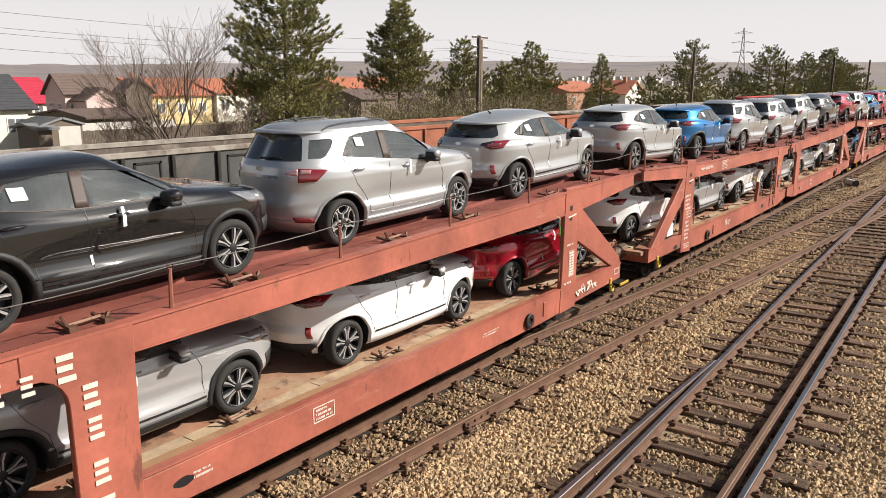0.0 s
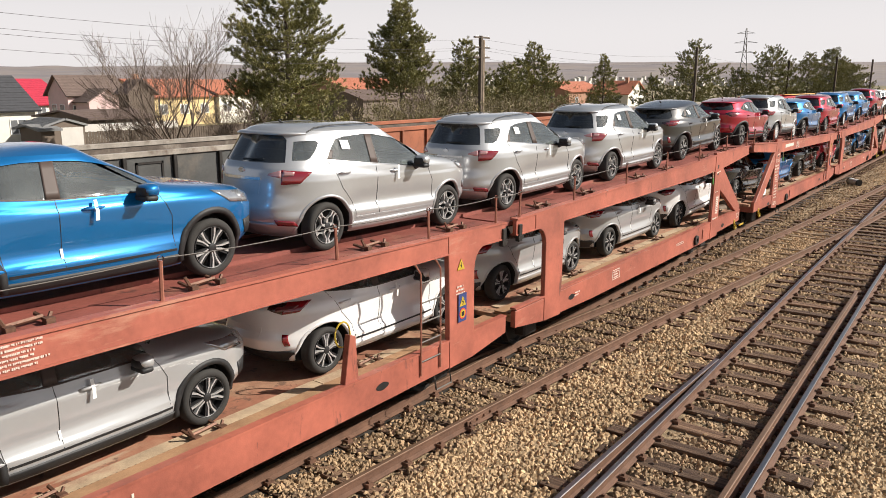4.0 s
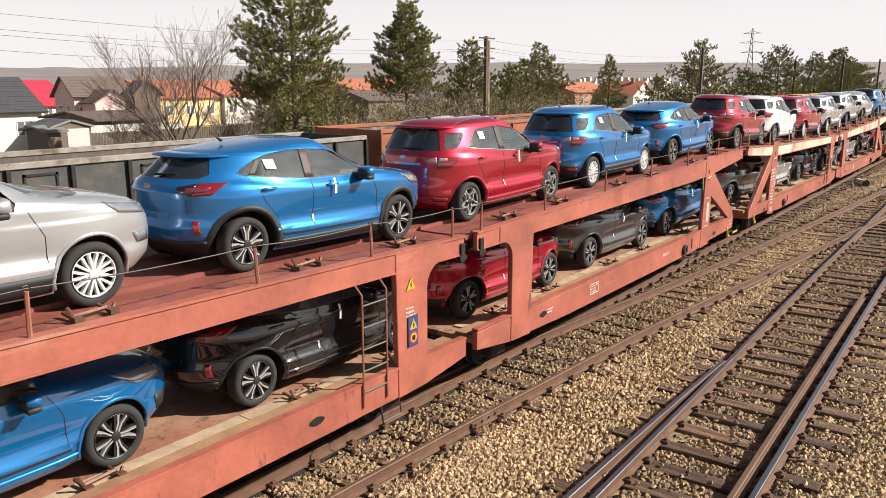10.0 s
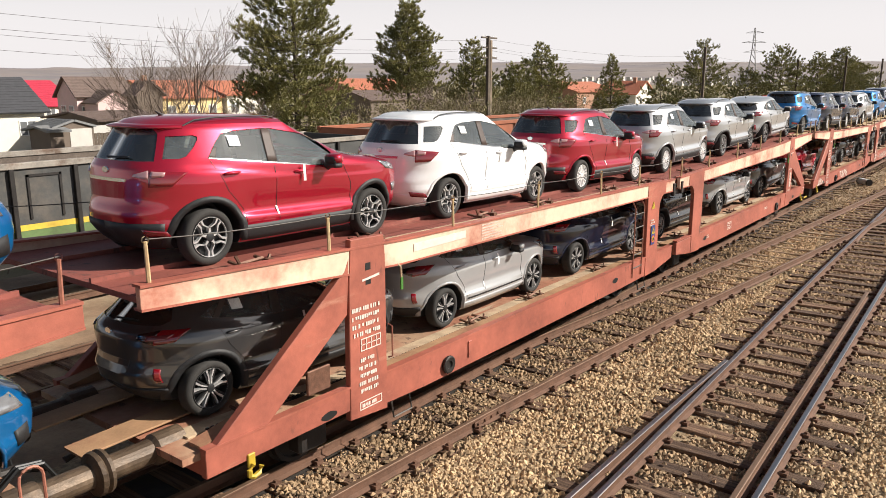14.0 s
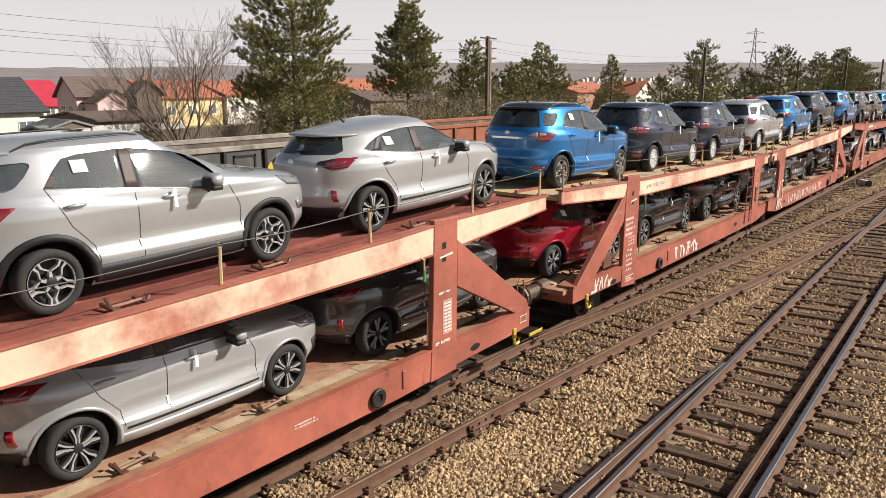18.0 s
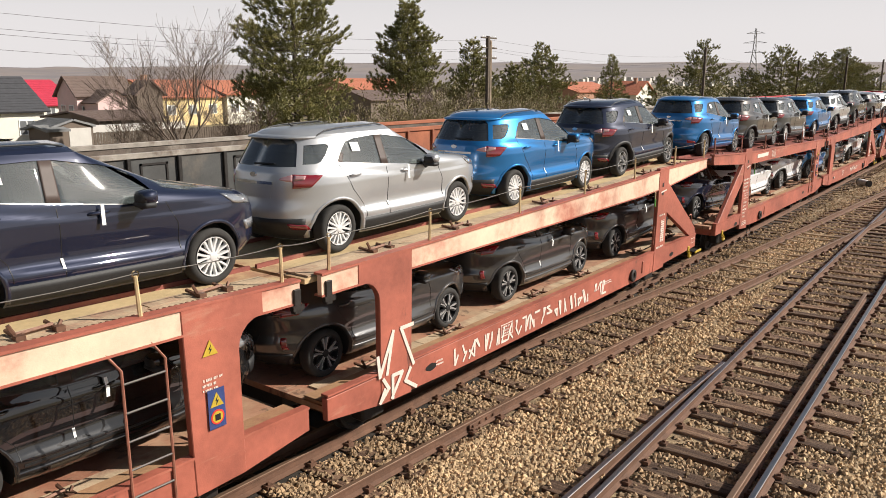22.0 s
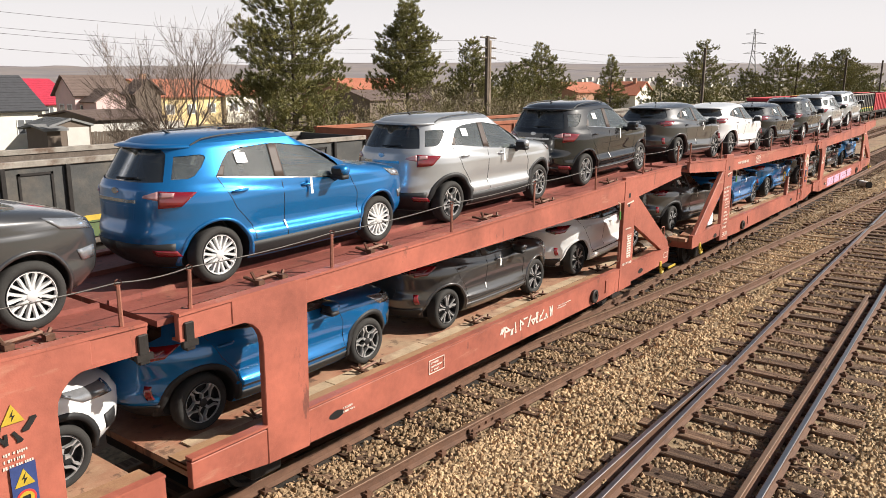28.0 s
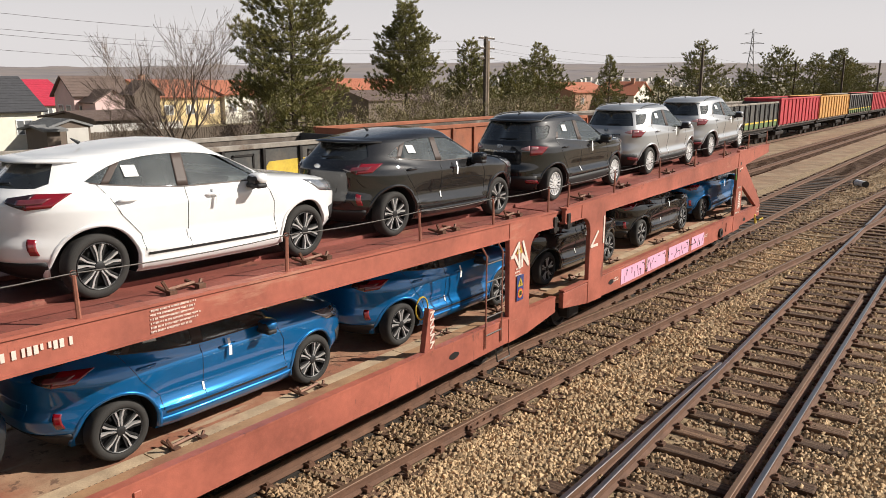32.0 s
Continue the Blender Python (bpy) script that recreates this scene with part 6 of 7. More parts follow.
def pine(x, y, z0, height, radius, seed, first=0.18, dense=1.0, label="dark green pine with tufted open branches"):
    rnd = random.Random(seed)
    t = tagged(empty("pine_tree", pose(x, y, z0)), label, "pine tree", "pines beside the railway")
    bm = bmesh.new()
    lean = rnd.uniform(-0.02, 0.02) * height
    tube(bm, [(lean * u, 0, height * u) for u in (0, 0.25, 0.5, 0.75, 0.97)], [height * 0.018 * (1 - 0.9 * u) for u in (0, 0.25, 0.5, 0.75, 0.97)], 8)
    vs, fs = [], []
    levels = int(height * 1.9)
    wide = 0.0085 + 0.00012 * math.hypot(x, y)
    for lv in range(levels):
        u = first + (0.985 - first) * lv / (levels - 1)
        z = height * u
        rr = radius * (math.sin(math.pi * min(1, (1 - u) * 0.72 + 0.05)) ** 0.85) * rnd.uniform(0.75, 1.1)
        turn = rnd.uniform(0, 6.283)
        count = rnd.randint(5, 7)
        for b in range(count):
            a = turn + 6.283 * b / count + rnd.gauss(0, 0.25)
            ln = rr * rnd.uniform(0.6, 1.1)
            if rnd.random() < 0.10:
                continue
            end = Vector((lean * u + ln * math.cos(a), ln * math.sin(a), z + ln * rnd.uniform(0.0, 0.34)))
            st = Vector((lean * u, 0, z + rnd.uniform(-0.3, 0.2)))
            mid = st.lerp(end, 0.55) - Vector((0, 0, 0.07 * ln))
            tube(bm, [st, mid, end], [0.04 * (1.1 - u) + 0.010, 0.022, 0.010], 4)
            k = max(5, int(ln * 11.5 * max(dense, 0.8)))
            out = (end - st).normalized()
            side = Vector((-out.y, out.x, 0))
            for i in range(k):
                v = 0.30 + 0.72 * (i + rnd.random()) / k
                c = (st.lerp(mid, v / 0.55) if v < 0.55 else mid.lerp(end, (v - 0.55) / 0.45))
                w = rnd.gauss(0, 0.24) * ln * (1.25 - v)
                c = c + side * w + Vector((0, 0, rnd.gauss(0.08, 0.19)))
                d = (out * 0.7 + side * (0.9 if w > 0 else -0.9) * rnd.random() + Vector((0, 0, rnd.uniform(0.35, 1.1)))).normalized()
                tuft(vs, fs, c, d, 38 if math.hypot(x, y) < 75 else 26, rnd, 0.19, wide)
    for k in range(5):
        tuft(vs, fs, Vector((lean, 0, height * (0.955 + 0.012 * k))), Vector((0, 0, 1)), 14, rnd, 0.22, wide)
    part("trunk", bm, BARK, t, "", True)
    raw_mesh("crown", vs, fs, NEEDLE, t)
    return t


def bare_tree(x, y, z0, height, seed, label, spread=0.5, depth=5, stem=0.36, fan=0.0):
    rnd = random.Random(seed)
    t = tagged(empty("bare_tree", pose(x, y, z0)), label, "tree", "bare trees")
    trunk, twigs = bmesh.new(), bmesh.new()
    least = 0.00015 * math.hypot(x, y)

    def grow(p, d, ln, r, lv):
        pts = [p]
        q = p
        for k in range(3):
            d = (d + Vector((rnd.gauss(0, 0.12), rnd.gauss(0, 0.12), rnd.gauss(0.06, 0.05)))).normalized()
            q = q + d * ln / 3
            pts.append(q)
        tube(trunk if lv < 2 else twigs, pts, [max(r * q, least) for q in (1, 0.85, 0.7, 0.55)], 5 if lv < 3 else 3)
        if lv < depth:
            for k in range(rnd.randint(3, 4) if lv else 9):
                v = rnd.uniform(0.35, 1.0)
                c = pts[min(2, int(v * 3))].lerp(pts[min(3, int(v * 3) + 1)], v * 3 % 1)
                wide = max(spread, fan) if lv == 0 else spread
                nd = (d + Vector((rnd.gauss(0, wide), rnd.gauss(0, wide), rnd.uniform(0.0, 0.45)))).normalized()
                grow(c, nd, ln * rnd.uniform(0.55, 0.8) * (0.36 / stem if lv == 0 else 1), r * 0.5, lv + 1)
    grow(Vector((0, 0, 0)), Vector((0, 0, 1)), height * stem, height * 0.0095, 0)
    part("trunk", trunk, BARK, t, "", True)
    part("crown", twigs, DARK_TWIG, t)
    return t


def thicket(name, pts, seed, label, height=2.2, leafy=0.3, n=240):
    """Tangled shrubs along a strip."""
    rnd = random.Random(seed)
    vs, fs, lv, lf = [], [], [], []
    for (x, y, z, w) in pts:
        for _ in range(n):
            p = Vector((x + rnd.gauss(0, w), y + rnd.gauss(0, 1.0), z))
            d = Vector((rnd.gauss(0, 0.5), rnd.gauss(0, 0.4), 1.0)).normalized()
            h = height * rnd.uniform(0.4, 1.15)
            r = rnd.uniform(0.012, 0.026)
            prev = None
            for k in range(4):
                s = Vector((r * (1 - k * 0.22), 0, 0))
                s2 = Vector((0, r * (1 - k * 0.22), 0))
                i = len(vs)
                vs += [tuple(p - s), tuple(p + s), tuple(p + s2)]
                if prev is not None:
                    for a, b in ((0, 1), (1, 2), (2, 0)):
                        fs.append((prev + a, prev + b, i + b, i + a))
                prev = i
                p = p + d * h / 3
                d = (d + Vector((rnd.gauss(0, 0.25), rnd.gauss(0, 0.25), 0))).normalized()
            if rnd.random() < leafy:
                needles(lv, lf, p - d * h * rnd.uniform(0.2, 0.7), 0.4, 26, rnd, 0.2, 0.15, 0.026)
    ob = tagged(raw_mesh(name, vs, fs, TWIG), label, "shrubs", "", "stuff")
    if lv:
        raw_mesh("scrub_leaves", lv, lf, SCRUB, ob)
    return ob


pine(30.9, 34.3, -0.6, 12.6, 4.3, 11, 0.12, 1.3, "tall dense pine with broad tufted crown")
pine(44.6, 37.2, -0.6, 10.8, 3.3, 12, 0.42, 1.0, "open pine with layered branches")
pine(50.8, 35.6, -0.6, 8.3, 2.6, 13, 0.12)
pine(54.3, 34.0, -0.6, 6.6, 2.4, 23, 0.10)
pine(62.4, 36.1, -0.6, 8.3, 3.2, 14, 0.08, 1.0, "broad conical dark green pine")
pine(77.0, 36.1, -0.6, 7.8, 2.1, 15, 0.06, 1.0, "small pointed dark green pine")
pine(83.2, 28.6, -0.6, 9.3, 3.9, 16, 0.10, 0.9)
pine(79.5, 31.5, -0.6, 5.6, 2.6, 17, 0.08, 0.8)
pine(106.8, 26.4, -0.6, 9.6, 4.4, 18, 0.10, 0.8)
pine(104.0, 30.0, -0.6, 6.6, 3.6, 26, 0.10, 0.7)
pine(117.5, 24.2, -0.6, 9.0, 3.8, 19, 0.10, 0.7)
pine(123.0, 22.4, -0.6, 9.8, 3.8, 20, 0.10, 0.7)
pine(133.0, 22.6, -0.6, 8.4, 4.2, 21, 0.10, 0.6)
pine(152.0, 24.0, -0.6, 8.2, 4.4, 22, 0.10, 0.5)
bare_tree(21.2, 31.2, -0.5, 12.2, 37, "bare spreading tree with fine brown twigs", 0.50, 5, 0.20, 0.75)
bare_tree(19.6, 33.0, -0.5, 5.6, 32, "bare young tree with fine twigs", 0.6, 5, 0.3, 0.8)
bare_tree(26.2, 33.0, -0.5, 5.6, 33, "bare shrubby tree beside the pine", 0.7)
bare_tree(45.0, 34.5, -0.5, 7.6, 34, "bare grey shrub with fine twigs", 0.6, 5, 0.16, 0.9)
bare_tree(48.0, 33.0, -0.5, 7.0, 35, "bare grey shrub with fine twigs", 0.6, 5, 0.16, 0.9)
bare_tree(42.4, 34.0, -0.5, 6.4, 36, "bare grey shrub with fine twigs", 0.6, 5, 0.16, 0.9)
thicket("thicket", [(18, 26, -0.4, 2.0), (23, 26, -0.4, 2.0), (28, 27, -0.4, 2.0)], 40, "dry twiggy shrubs behind the siding", 2.3, 0.0, 160)
thicket("thicket", [(33, 28, -0.4, 2.2), (38, 29, -0.4, 2.2), (43, 30, -0.4, 2.2), (48, 30, -0.4, 2.2), (54, 30, -0.4, 2.5)], 41, "tangled dry shrubs behind the siding", 3.9, 0.75, 620)
thicket("thicket", [(62, 29, -0.4, 3), (70, 28, -0.4, 3), (78, 26, -0.4, 3), (90, 25, -0.4, 4), (102, 23, -0.4, 4), (116, 21.5, -0.4, 4), (132, 21, -0.4, 5)], 42, "low olive shrubs along the line", 2.2, 0.8, 220)
thicket("thicket", [(12, 23.5, -0.4, 2.2), (18, 23.8, -0.4, 2.2), (24, 24, -0.4, 2.2), (31, 24.5, -0.4, 2.4)], 43, "dry weeds behind the open wagons", 1.9, 0.0, 200)

WALLS = {k: mat(k + " render", c, 0.85, 0, 0.08, 2, 0.1) for k, c in (("cream", (0.72, 0.68, 0.58)), ("pink", (0.66, 0.47, 0.45)), ("yellow", (0.68, 0.52, 0.26)), ("brick", (0.36, 0.20, 0.13)), ("plain", (0.55, 0.52, 0.48)), ("wood", (0.15, 0.115, 0.09)))}
ROOFS = {k: mat(k + " roof", c, 0.75, 0, 0.2, 3, 0.2, 18) for k, c in (("slate", (0.055, 0.055, 0.06)), ("crimson", (0.45, 0.03, 0.06)), ("brown", (0.135, 0.095, 0.08)), ("tile", (0.42, 0.15, 0.085)), ("grey", (0.2, 0.2, 0.2)))}
DIM_PANE = mat("curtained window pane", (0.16, 0.165, 0.17), 0.12, 0, 0.25, 1.5, spec=0.6)


def house(x, y, heading, w, d, wall_h, roof_h, wall, roof, label, windows=2, z0=-0.6, over=0.35, chimney=True):
    """A gabled house; x is its ridge direction, its front faces -y."""
    h = tagged(empty("house", pose(x, y, z0, 0, 0, heading)), label, "house", "houses behind the railway")
    part("wall", boxed(-w / 2, w / 2, -d / 2, d / 2, 0, wall_h), WALLS[wall], h)
    for s in (-1, 1):
        bm = bmesh.new()
        poly = [(-d / 2, wall_h), (d / 2, wall_h), (0, wall_h + roof_h)]
        xs = (s * w / 2 - s * 0.2, s * w / 2)
        a = [bm.verts.new((xs[0], yy, zz)) for yy, zz in poly]
        b = [bm.verts.new((xs[1], yy, zz)) for yy, zz in poly]
        bm.faces.new(a)
        bm.faces.new(b[::-1])
        for k in range(3):
            bm.faces.new((a[k], b[k], b[(k + 1) % 3], a[(k + 1) % 3]))
        bmesh.ops.recalc_face_normals(bm, faces=bm.faces[:])
        part("gable", bm, WALLS[wall], h)
        n = Vector((0, s * roof_h, d / 2)).normalized() * 0.12
        bm = bmesh.new()
        e = over / (d / 2)
        lo = Vector((0, s * (d / 2 + over), wall_h - roof_h * e))
        hi_ = Vector((0, 0, wall_h + roof_h))
        # stepped tile courses over a flat underside
        line = [lo]
        for k in range(14):
            line += [lo.lerp(hi_, k / 14) + n * 1.18, lo.lerp(hi_, (k + 1) / 14) + n]
        line.append(hi_)
        q = [[bm.verts.new(p + Vector((xx, 0, 0.02))) for p in line] for xx in (-w / 2 - over, w / 2 + over)]
        bm.faces.new(q[0])
        bm.faces.new(q[1][::-1])
        for k in range(len(line)):
            k2 = (k + 1) % len(line)
            bm.faces.new((q[0][k], q[1][k], q[1][k2], q[0][k2]))
        bmesh.ops.recalc_face_normals(bm, faces=bm.faces[:])
        part("roof", bm, ROOFS[roof], h)
    for k in range(windows):
        xx = -w / 2 + w * (k + 0.5) / windows
        for yy, s in ((-d / 2, -1),):
            win = part("window", boxed(xx - 0.6, xx + 0.6, yy - 0.05, yy + 0.02, wall_h * 0.42, wall_h * 0.42 + 1.15, 0.01), PAPER, h)
            for q0, q1 in ((-0.52, -0.04), (0.04, 0.52)):
                part("pane", boxed(xx + q0, xx + q1, yy - 0.056, yy - 0.052, wall_h * 0.42 + 0.08, wall_h * 0.42 + 1.07), DIM_PANE, win)
    for k in (-1, 1) if windows else ():
        win = part("window", boxed(-w / 2 - 0.05, -w / 2 + 0.02, k * d / 5 - 0.5, k * d / 5 + 0.5, wall_h * 0.45, wall_h * 0.45 + 1.1), PAPER, h)
        part("pane", boxed(-w / 2 - 0.058, -w / 2 - 0.052, k * d / 5 - 0.42, k * d / 5 + 0.42, wall_h * 0.45 + 0.08, wall_h * 0.45 + 1.02), DIM_PANE, win)
    if chimney:
        part("chimney", boxed(-w / 4 - 0.3, -w / 4 + 0.3, 0.3, 0.9, wall_h + roof_h * 0.5, wall_h + roof_h + 0.7, 0.02), WALLS["brick"], h)
    return h


def row_house(x0, x1, y0, y1, eave, ridge, wall, roof, label, windows=2, chimney=False):
    """A house with its ridge along the railway, by its outer walls and heights."""
    slope = (ridge - eave) / ((y1 - y0) / 2 + 0.35)
    return house((x0 + x1) / 2, (y0 + y1) / 2, 0, x1 - x0, y1 - y0, eave + 0.35 * slope + 0.6, ridge - eave - 0.35 * slope, wall, roof, label, windows, chimney=chimney)


row_house(15.0, 28.6, 60.3, 68.2, 2.40, 5.00, "cream", "slate", "white rendered house with dark slate roof", 5)
row_house(30.0, 50.2, 97.0, 111.0, 1.70, 4.85, "cream", "crimson", "cream house with crimson sheet roof", 3)
row_house(41.6, 48.0, 80.3, 84.4, 3.05, 5.22, "pink", "brown", "pink rendered house with brown tiled roof", 3)
house(44.3, 80.0, 90, 5.0, 3.9, 3.25, 1.2, "pink", "brown", "pink gabled wing with brown roof", 0, chimney=False)
house(43.9, 71.2, 90, 1.8, 2.8, 4.2, 1.2, "wood", "brown", "brown boarded gable house with brown roof", 0, chimney=False)
row_house(51.4, 60.0, 80.3, 92.0, 2.80, 4.85, "yellow", "tile", "long yellow house with red tiled roof", 3, True)
row_house(60.4, 67.5, 79.8, 92.0, 3.05, 4.80, "cream", "tile", "cream house with red tiled roof", 3)
row_house(84.0, 99.0, 80.0, 92.0, 3.45, 5.15, "brick", "tile", "house with broad orange tiled roof", 3)
row_house(76.0, 90.0, 70.0, 78.0, 2.20, 3.50, "wood", "brown", "low boarded building with brown roof", 0)
row_house(123.0, 140.0, 64.0, 76.0, 2.85, 4.65, "brick", "tile", "brick house with orange tiled roof", 3)
house(135.0, 60.0, 90, 7, 8, 3.2, 2.2, "cream", "tile", "small cream house with red roof", 1)
shed = house(24.05, 48.6, 90, 3.0, 2.5, 2.55, 0.38, "wood", "grey", "weathered brown garden shed with grey roof and pale door", 0, over=0.12, chimney=False)
part("door", boxed(-1.52, -1.505, -1.1, 0.3, 0.9, 2.5), WALLS["plain"], shed, "pale sheet metal door")
row_house(22.3, 23.1, 46.6, 49.2, 1.75, 2.00, "wood", "grey", "low brown timber lean-to by the shed", 0)
row_house(28.4, 33.4, 52.0, 59.5, 2.0, 2.5, "wood", "brown", "open garden pavilion with dark roof", 0)
tagged(part("garden_wall", boxed(26.8, 34.0, 50.0, 50.25, -0.6, 1.85), WALLS["plain"]), "low cream rendered garden wall", "wall", "", "structure")
bm = bmesh.new()
k = 0
xx = 25.0
while xx < 46:
    box(bm, xx, xx + 0.17, 48.0, 48.04, -0.6, 1.5 + 0.02 * math.sin(xx * 9))
    xx += 0.2
tagged(part("board_fence", bm, BARK), "dark board fence round the gardens", "fence", "", "stuff")


def pole(x, y, height, r, arms, label):
    p = tagged(empty("utility_pole", pose(x, y, -0.5)), label, "utility pole", "poles along the line")
    part("post", boxed(-r, r, -r, r, 0, height, 0.02), BARK, p)
    if arms:
        # second post in a paler material, its sunlit look put into the colour
        part("post", boxed(r + 0.02, 3 * r + 0.02, -r, r, 0, height - 0.25, 0.02), TWIG, p, "timber post, sunlight painted in as a paler colour")
        for k, z in enumerate((height - 0.15, height - 0.75, height - 1.35)):
            arm = part("cross_arm", boxed(-0.75 + 0.2 * (k % 2), 0.95, -0.05, 0.05, z, z + 0.09, 0.01), BARK, p)
            for ix in (-0.5, -0.25, 0.55, 0.85):
                part("insulator", lathe(bmesh.new(), [(0.0, 0), (0.04, 0), (0.05, 0.02)], "y", 8, (ix, 0, z + 0.14)), PAPER, arm)
    return p


pole(40.6, 27.4, 8.0, 0.105, True, "weathered twin timber pole with insulator arms")
pole(5.0, 27.9, 8.0, 0.14, True, "weathered twin timber pole with insulator arms")
pole(75.7, 25.8, 8.5, 0.11, False, "thin dark timber pole")
pole(107.2, 24.5, 7.9, 0.12, False, "thin dark timber pole")
pole(118.2, 20.9, 8.6, 0.12, False, "thin dark timber pole")
pole(150.0, 21.0, 9.0, 0.13, False, "thin dark timber pole")
for k, (za, dx) in enumerate(((7.25, -0.5), (6.80, -0.25), (6.70, 0.55), (6.25, 0.85))):
    bm = bmesh.new()
    pts = []
    for a, b in (((5.0, 27.9), (40.6, 27.4)), ((40.6, 27.4), (75.7, 25.8)), ((75.7, 25.8), (107.2, 24.5))):
        for i in range(12):
            u = i / 12
            pts.append((a[0] + (b[0] - a[0]) * u, a[1] + (b[1] - a[1]) * u + dx * 0.6, za - 0.5 * 4 * u * (1 - u) * (1 + 0.15 * k)))
    tagged(part("overhead_wire", tube(bm, pts, 0.006, 4), CABLE), "thin sagging line wire between poles", "wire", "line wires")
# lattice pylon far off
GALVANISED = mat("dull galvanised steel", (0.27, 0.26, 0.255), 0.6, 0.2, 0.15, 2)
py = tagged(empty("lattice_pylon", pose(577.6, 162.5, -2.0, 0, 0, 20)), "grey steel lattice power pylon in the distance", "pylon")
H = 44.0
bm = bmesh.new()
for sx, sy in ((-1, -1), (1, -1), (1, 1), (-1, 1)):
    tube(bm, [(sx * 4.2, sy * 4.2, 0), (sx * 1.1, sy * 1.1, H * 0.62), (sx * 0.3, sy * 0.3, H)], 0.22, 4)
part("leg", bm, GALVANISED, py)
bm = bmesh.new()
for k in range(9):
    z0, z1 = H * k / 10, H * (k + 1) / 10

    def half_at(z):
        return 4.2 + (1.1 - 4.2) * z / (H * 0.62) if z < H * 0.62 else 1.1 + (0.3 - 1.1) * (z - H * 0.62) / (H * 0.38)
    a, b = half_at(z0), half_at(z1)
    for s in (-1, 1):
        tube(bm, [(-a, s * a, z0), (b, s * b, z1)], 0.12, 3)
        tube(bm, [(a, s * a, z0), (-b, s * b, z1)], 0.12, 3)
        tube(bm, [(s * a, -a, z0), (s * b, b, z1)], 0.12, 3)
part("bracing", bm, GALVANISED, py)
for z, ln in ((H * 0.62, 6.5), (H * 0.77, 8.0), (H * 0.92, 6.0)):
    bm = bmesh.new()
    for s in (-1, 1):
        tube(bm, [(0, s * ln, z), (0, 0, z + 1.4)], 0.15, 3)
        tube(bm, [(0, s * ln, z), (0, 0, z)], 0.15, 3)
    part("cross_arm", bm, GALVANISED, py)
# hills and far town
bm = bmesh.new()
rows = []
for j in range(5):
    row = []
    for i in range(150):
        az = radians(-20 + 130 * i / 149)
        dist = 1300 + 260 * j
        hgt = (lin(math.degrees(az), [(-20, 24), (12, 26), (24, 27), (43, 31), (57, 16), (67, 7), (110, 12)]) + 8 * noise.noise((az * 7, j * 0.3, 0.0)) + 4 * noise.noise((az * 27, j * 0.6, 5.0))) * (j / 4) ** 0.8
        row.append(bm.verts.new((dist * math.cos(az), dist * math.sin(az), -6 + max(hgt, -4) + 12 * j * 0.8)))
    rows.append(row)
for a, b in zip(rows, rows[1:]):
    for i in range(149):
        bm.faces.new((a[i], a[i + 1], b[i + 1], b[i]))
tagged(part("hills", bm, HILL, None, "", True), "wooded hills on the horizon, haze painted into their pale colour", "hills", "", "structure")
bm = bmesh.new()
rnd = random.Random(8)
for k in range(160):
    az, dist = radians(rnd.uniform(8, 34)), rnd.uniform(900, 1350)
    s = rnd.uniform(3, 8)
    cx, cy = dist * math.cos(az), dist * math.sin(az)
    box(bm, cx, cx + s, cy, cy + s, -2 + (dist - 900) * 0.02, 3 + (dist - 900) * 0.024)
tagged(part("far_town", bm, WALLS["plain"]), "tiny pale houses of a distant town", "town", "", "stuff")

# ---- the train and its cars ----
WAGON_PITCH = 26.85
moving = []
wagon = make_wagon()
FADED_PARTS = ("upper_girder",)
wagons = []
for k in range(-3, 4):
    w = wagon if k == -3 else copy_thing(wagon, Matrix())
    moving.append((w, WAGON_PITCH * k, TRAIN_Y, 0.0, 0.0))
    wagons.append((k, w))
    if k in (0, 1):
        w["label"] = "car carrier wagon with sun-bleached cream upper girders"
        for o in w.children:
            if o.name.split(".")[0] in FADED_PARTS:
                o.material_slots[0].link = "OBJECT"
                o.material_slots[0].material = FADED

# ---- markings on the wagons ----
Y_FACE = -1.566


def glyph(w, name, m, x, z, size, strokes, label="", r=0.022):
    """A sprayed sign: strokes in units of size, from its lower left corner."""
    bm = bmesh.new()
    on_post = any(a < x < b for a, b in ((1.6, 2.8), (10.8, 11.8), (13.5, 14.6), (22.3, 23.4)))
    y = Y_FACE - 0.004 if on_post or z > 1.1 else -1.553
    for pts in strokes:
        stroke(bm, [(x + px * size, z + pz * size) for px, pz in pts], y, r)
    return part(name, bm, m, w, label)


def scrawl(w, m, x0, x1, z0, h, seed, label, r=0.02):
    """Sprayed scribble that cannot be read."""
    rnd = random.Random(seed)
    x = x0
    while x < x1:
        wd = h * rnd.uniform(0.45, 0.75)
        pts = [(rnd.choice((0.0, 0.5, 1.0)) * wd + rnd.uniform(-0.02, 0.02), rnd.choice((0.0, 0.5, 1.0)) * h) for _ in range(rnd.randint(4, 5))]
        glyph(w, "graffiti_stroke", m, x, z0, 1.0, [pts], label, r)
        x += wd + h * 0.22


def plate(w, name, x0, x1, z0, z1, m, label="", y=Y_FACE - 0.003):
    return part(name, boxed(x0, x1, y - 0.004, y + 0.002, z0, z1), m, w, label)


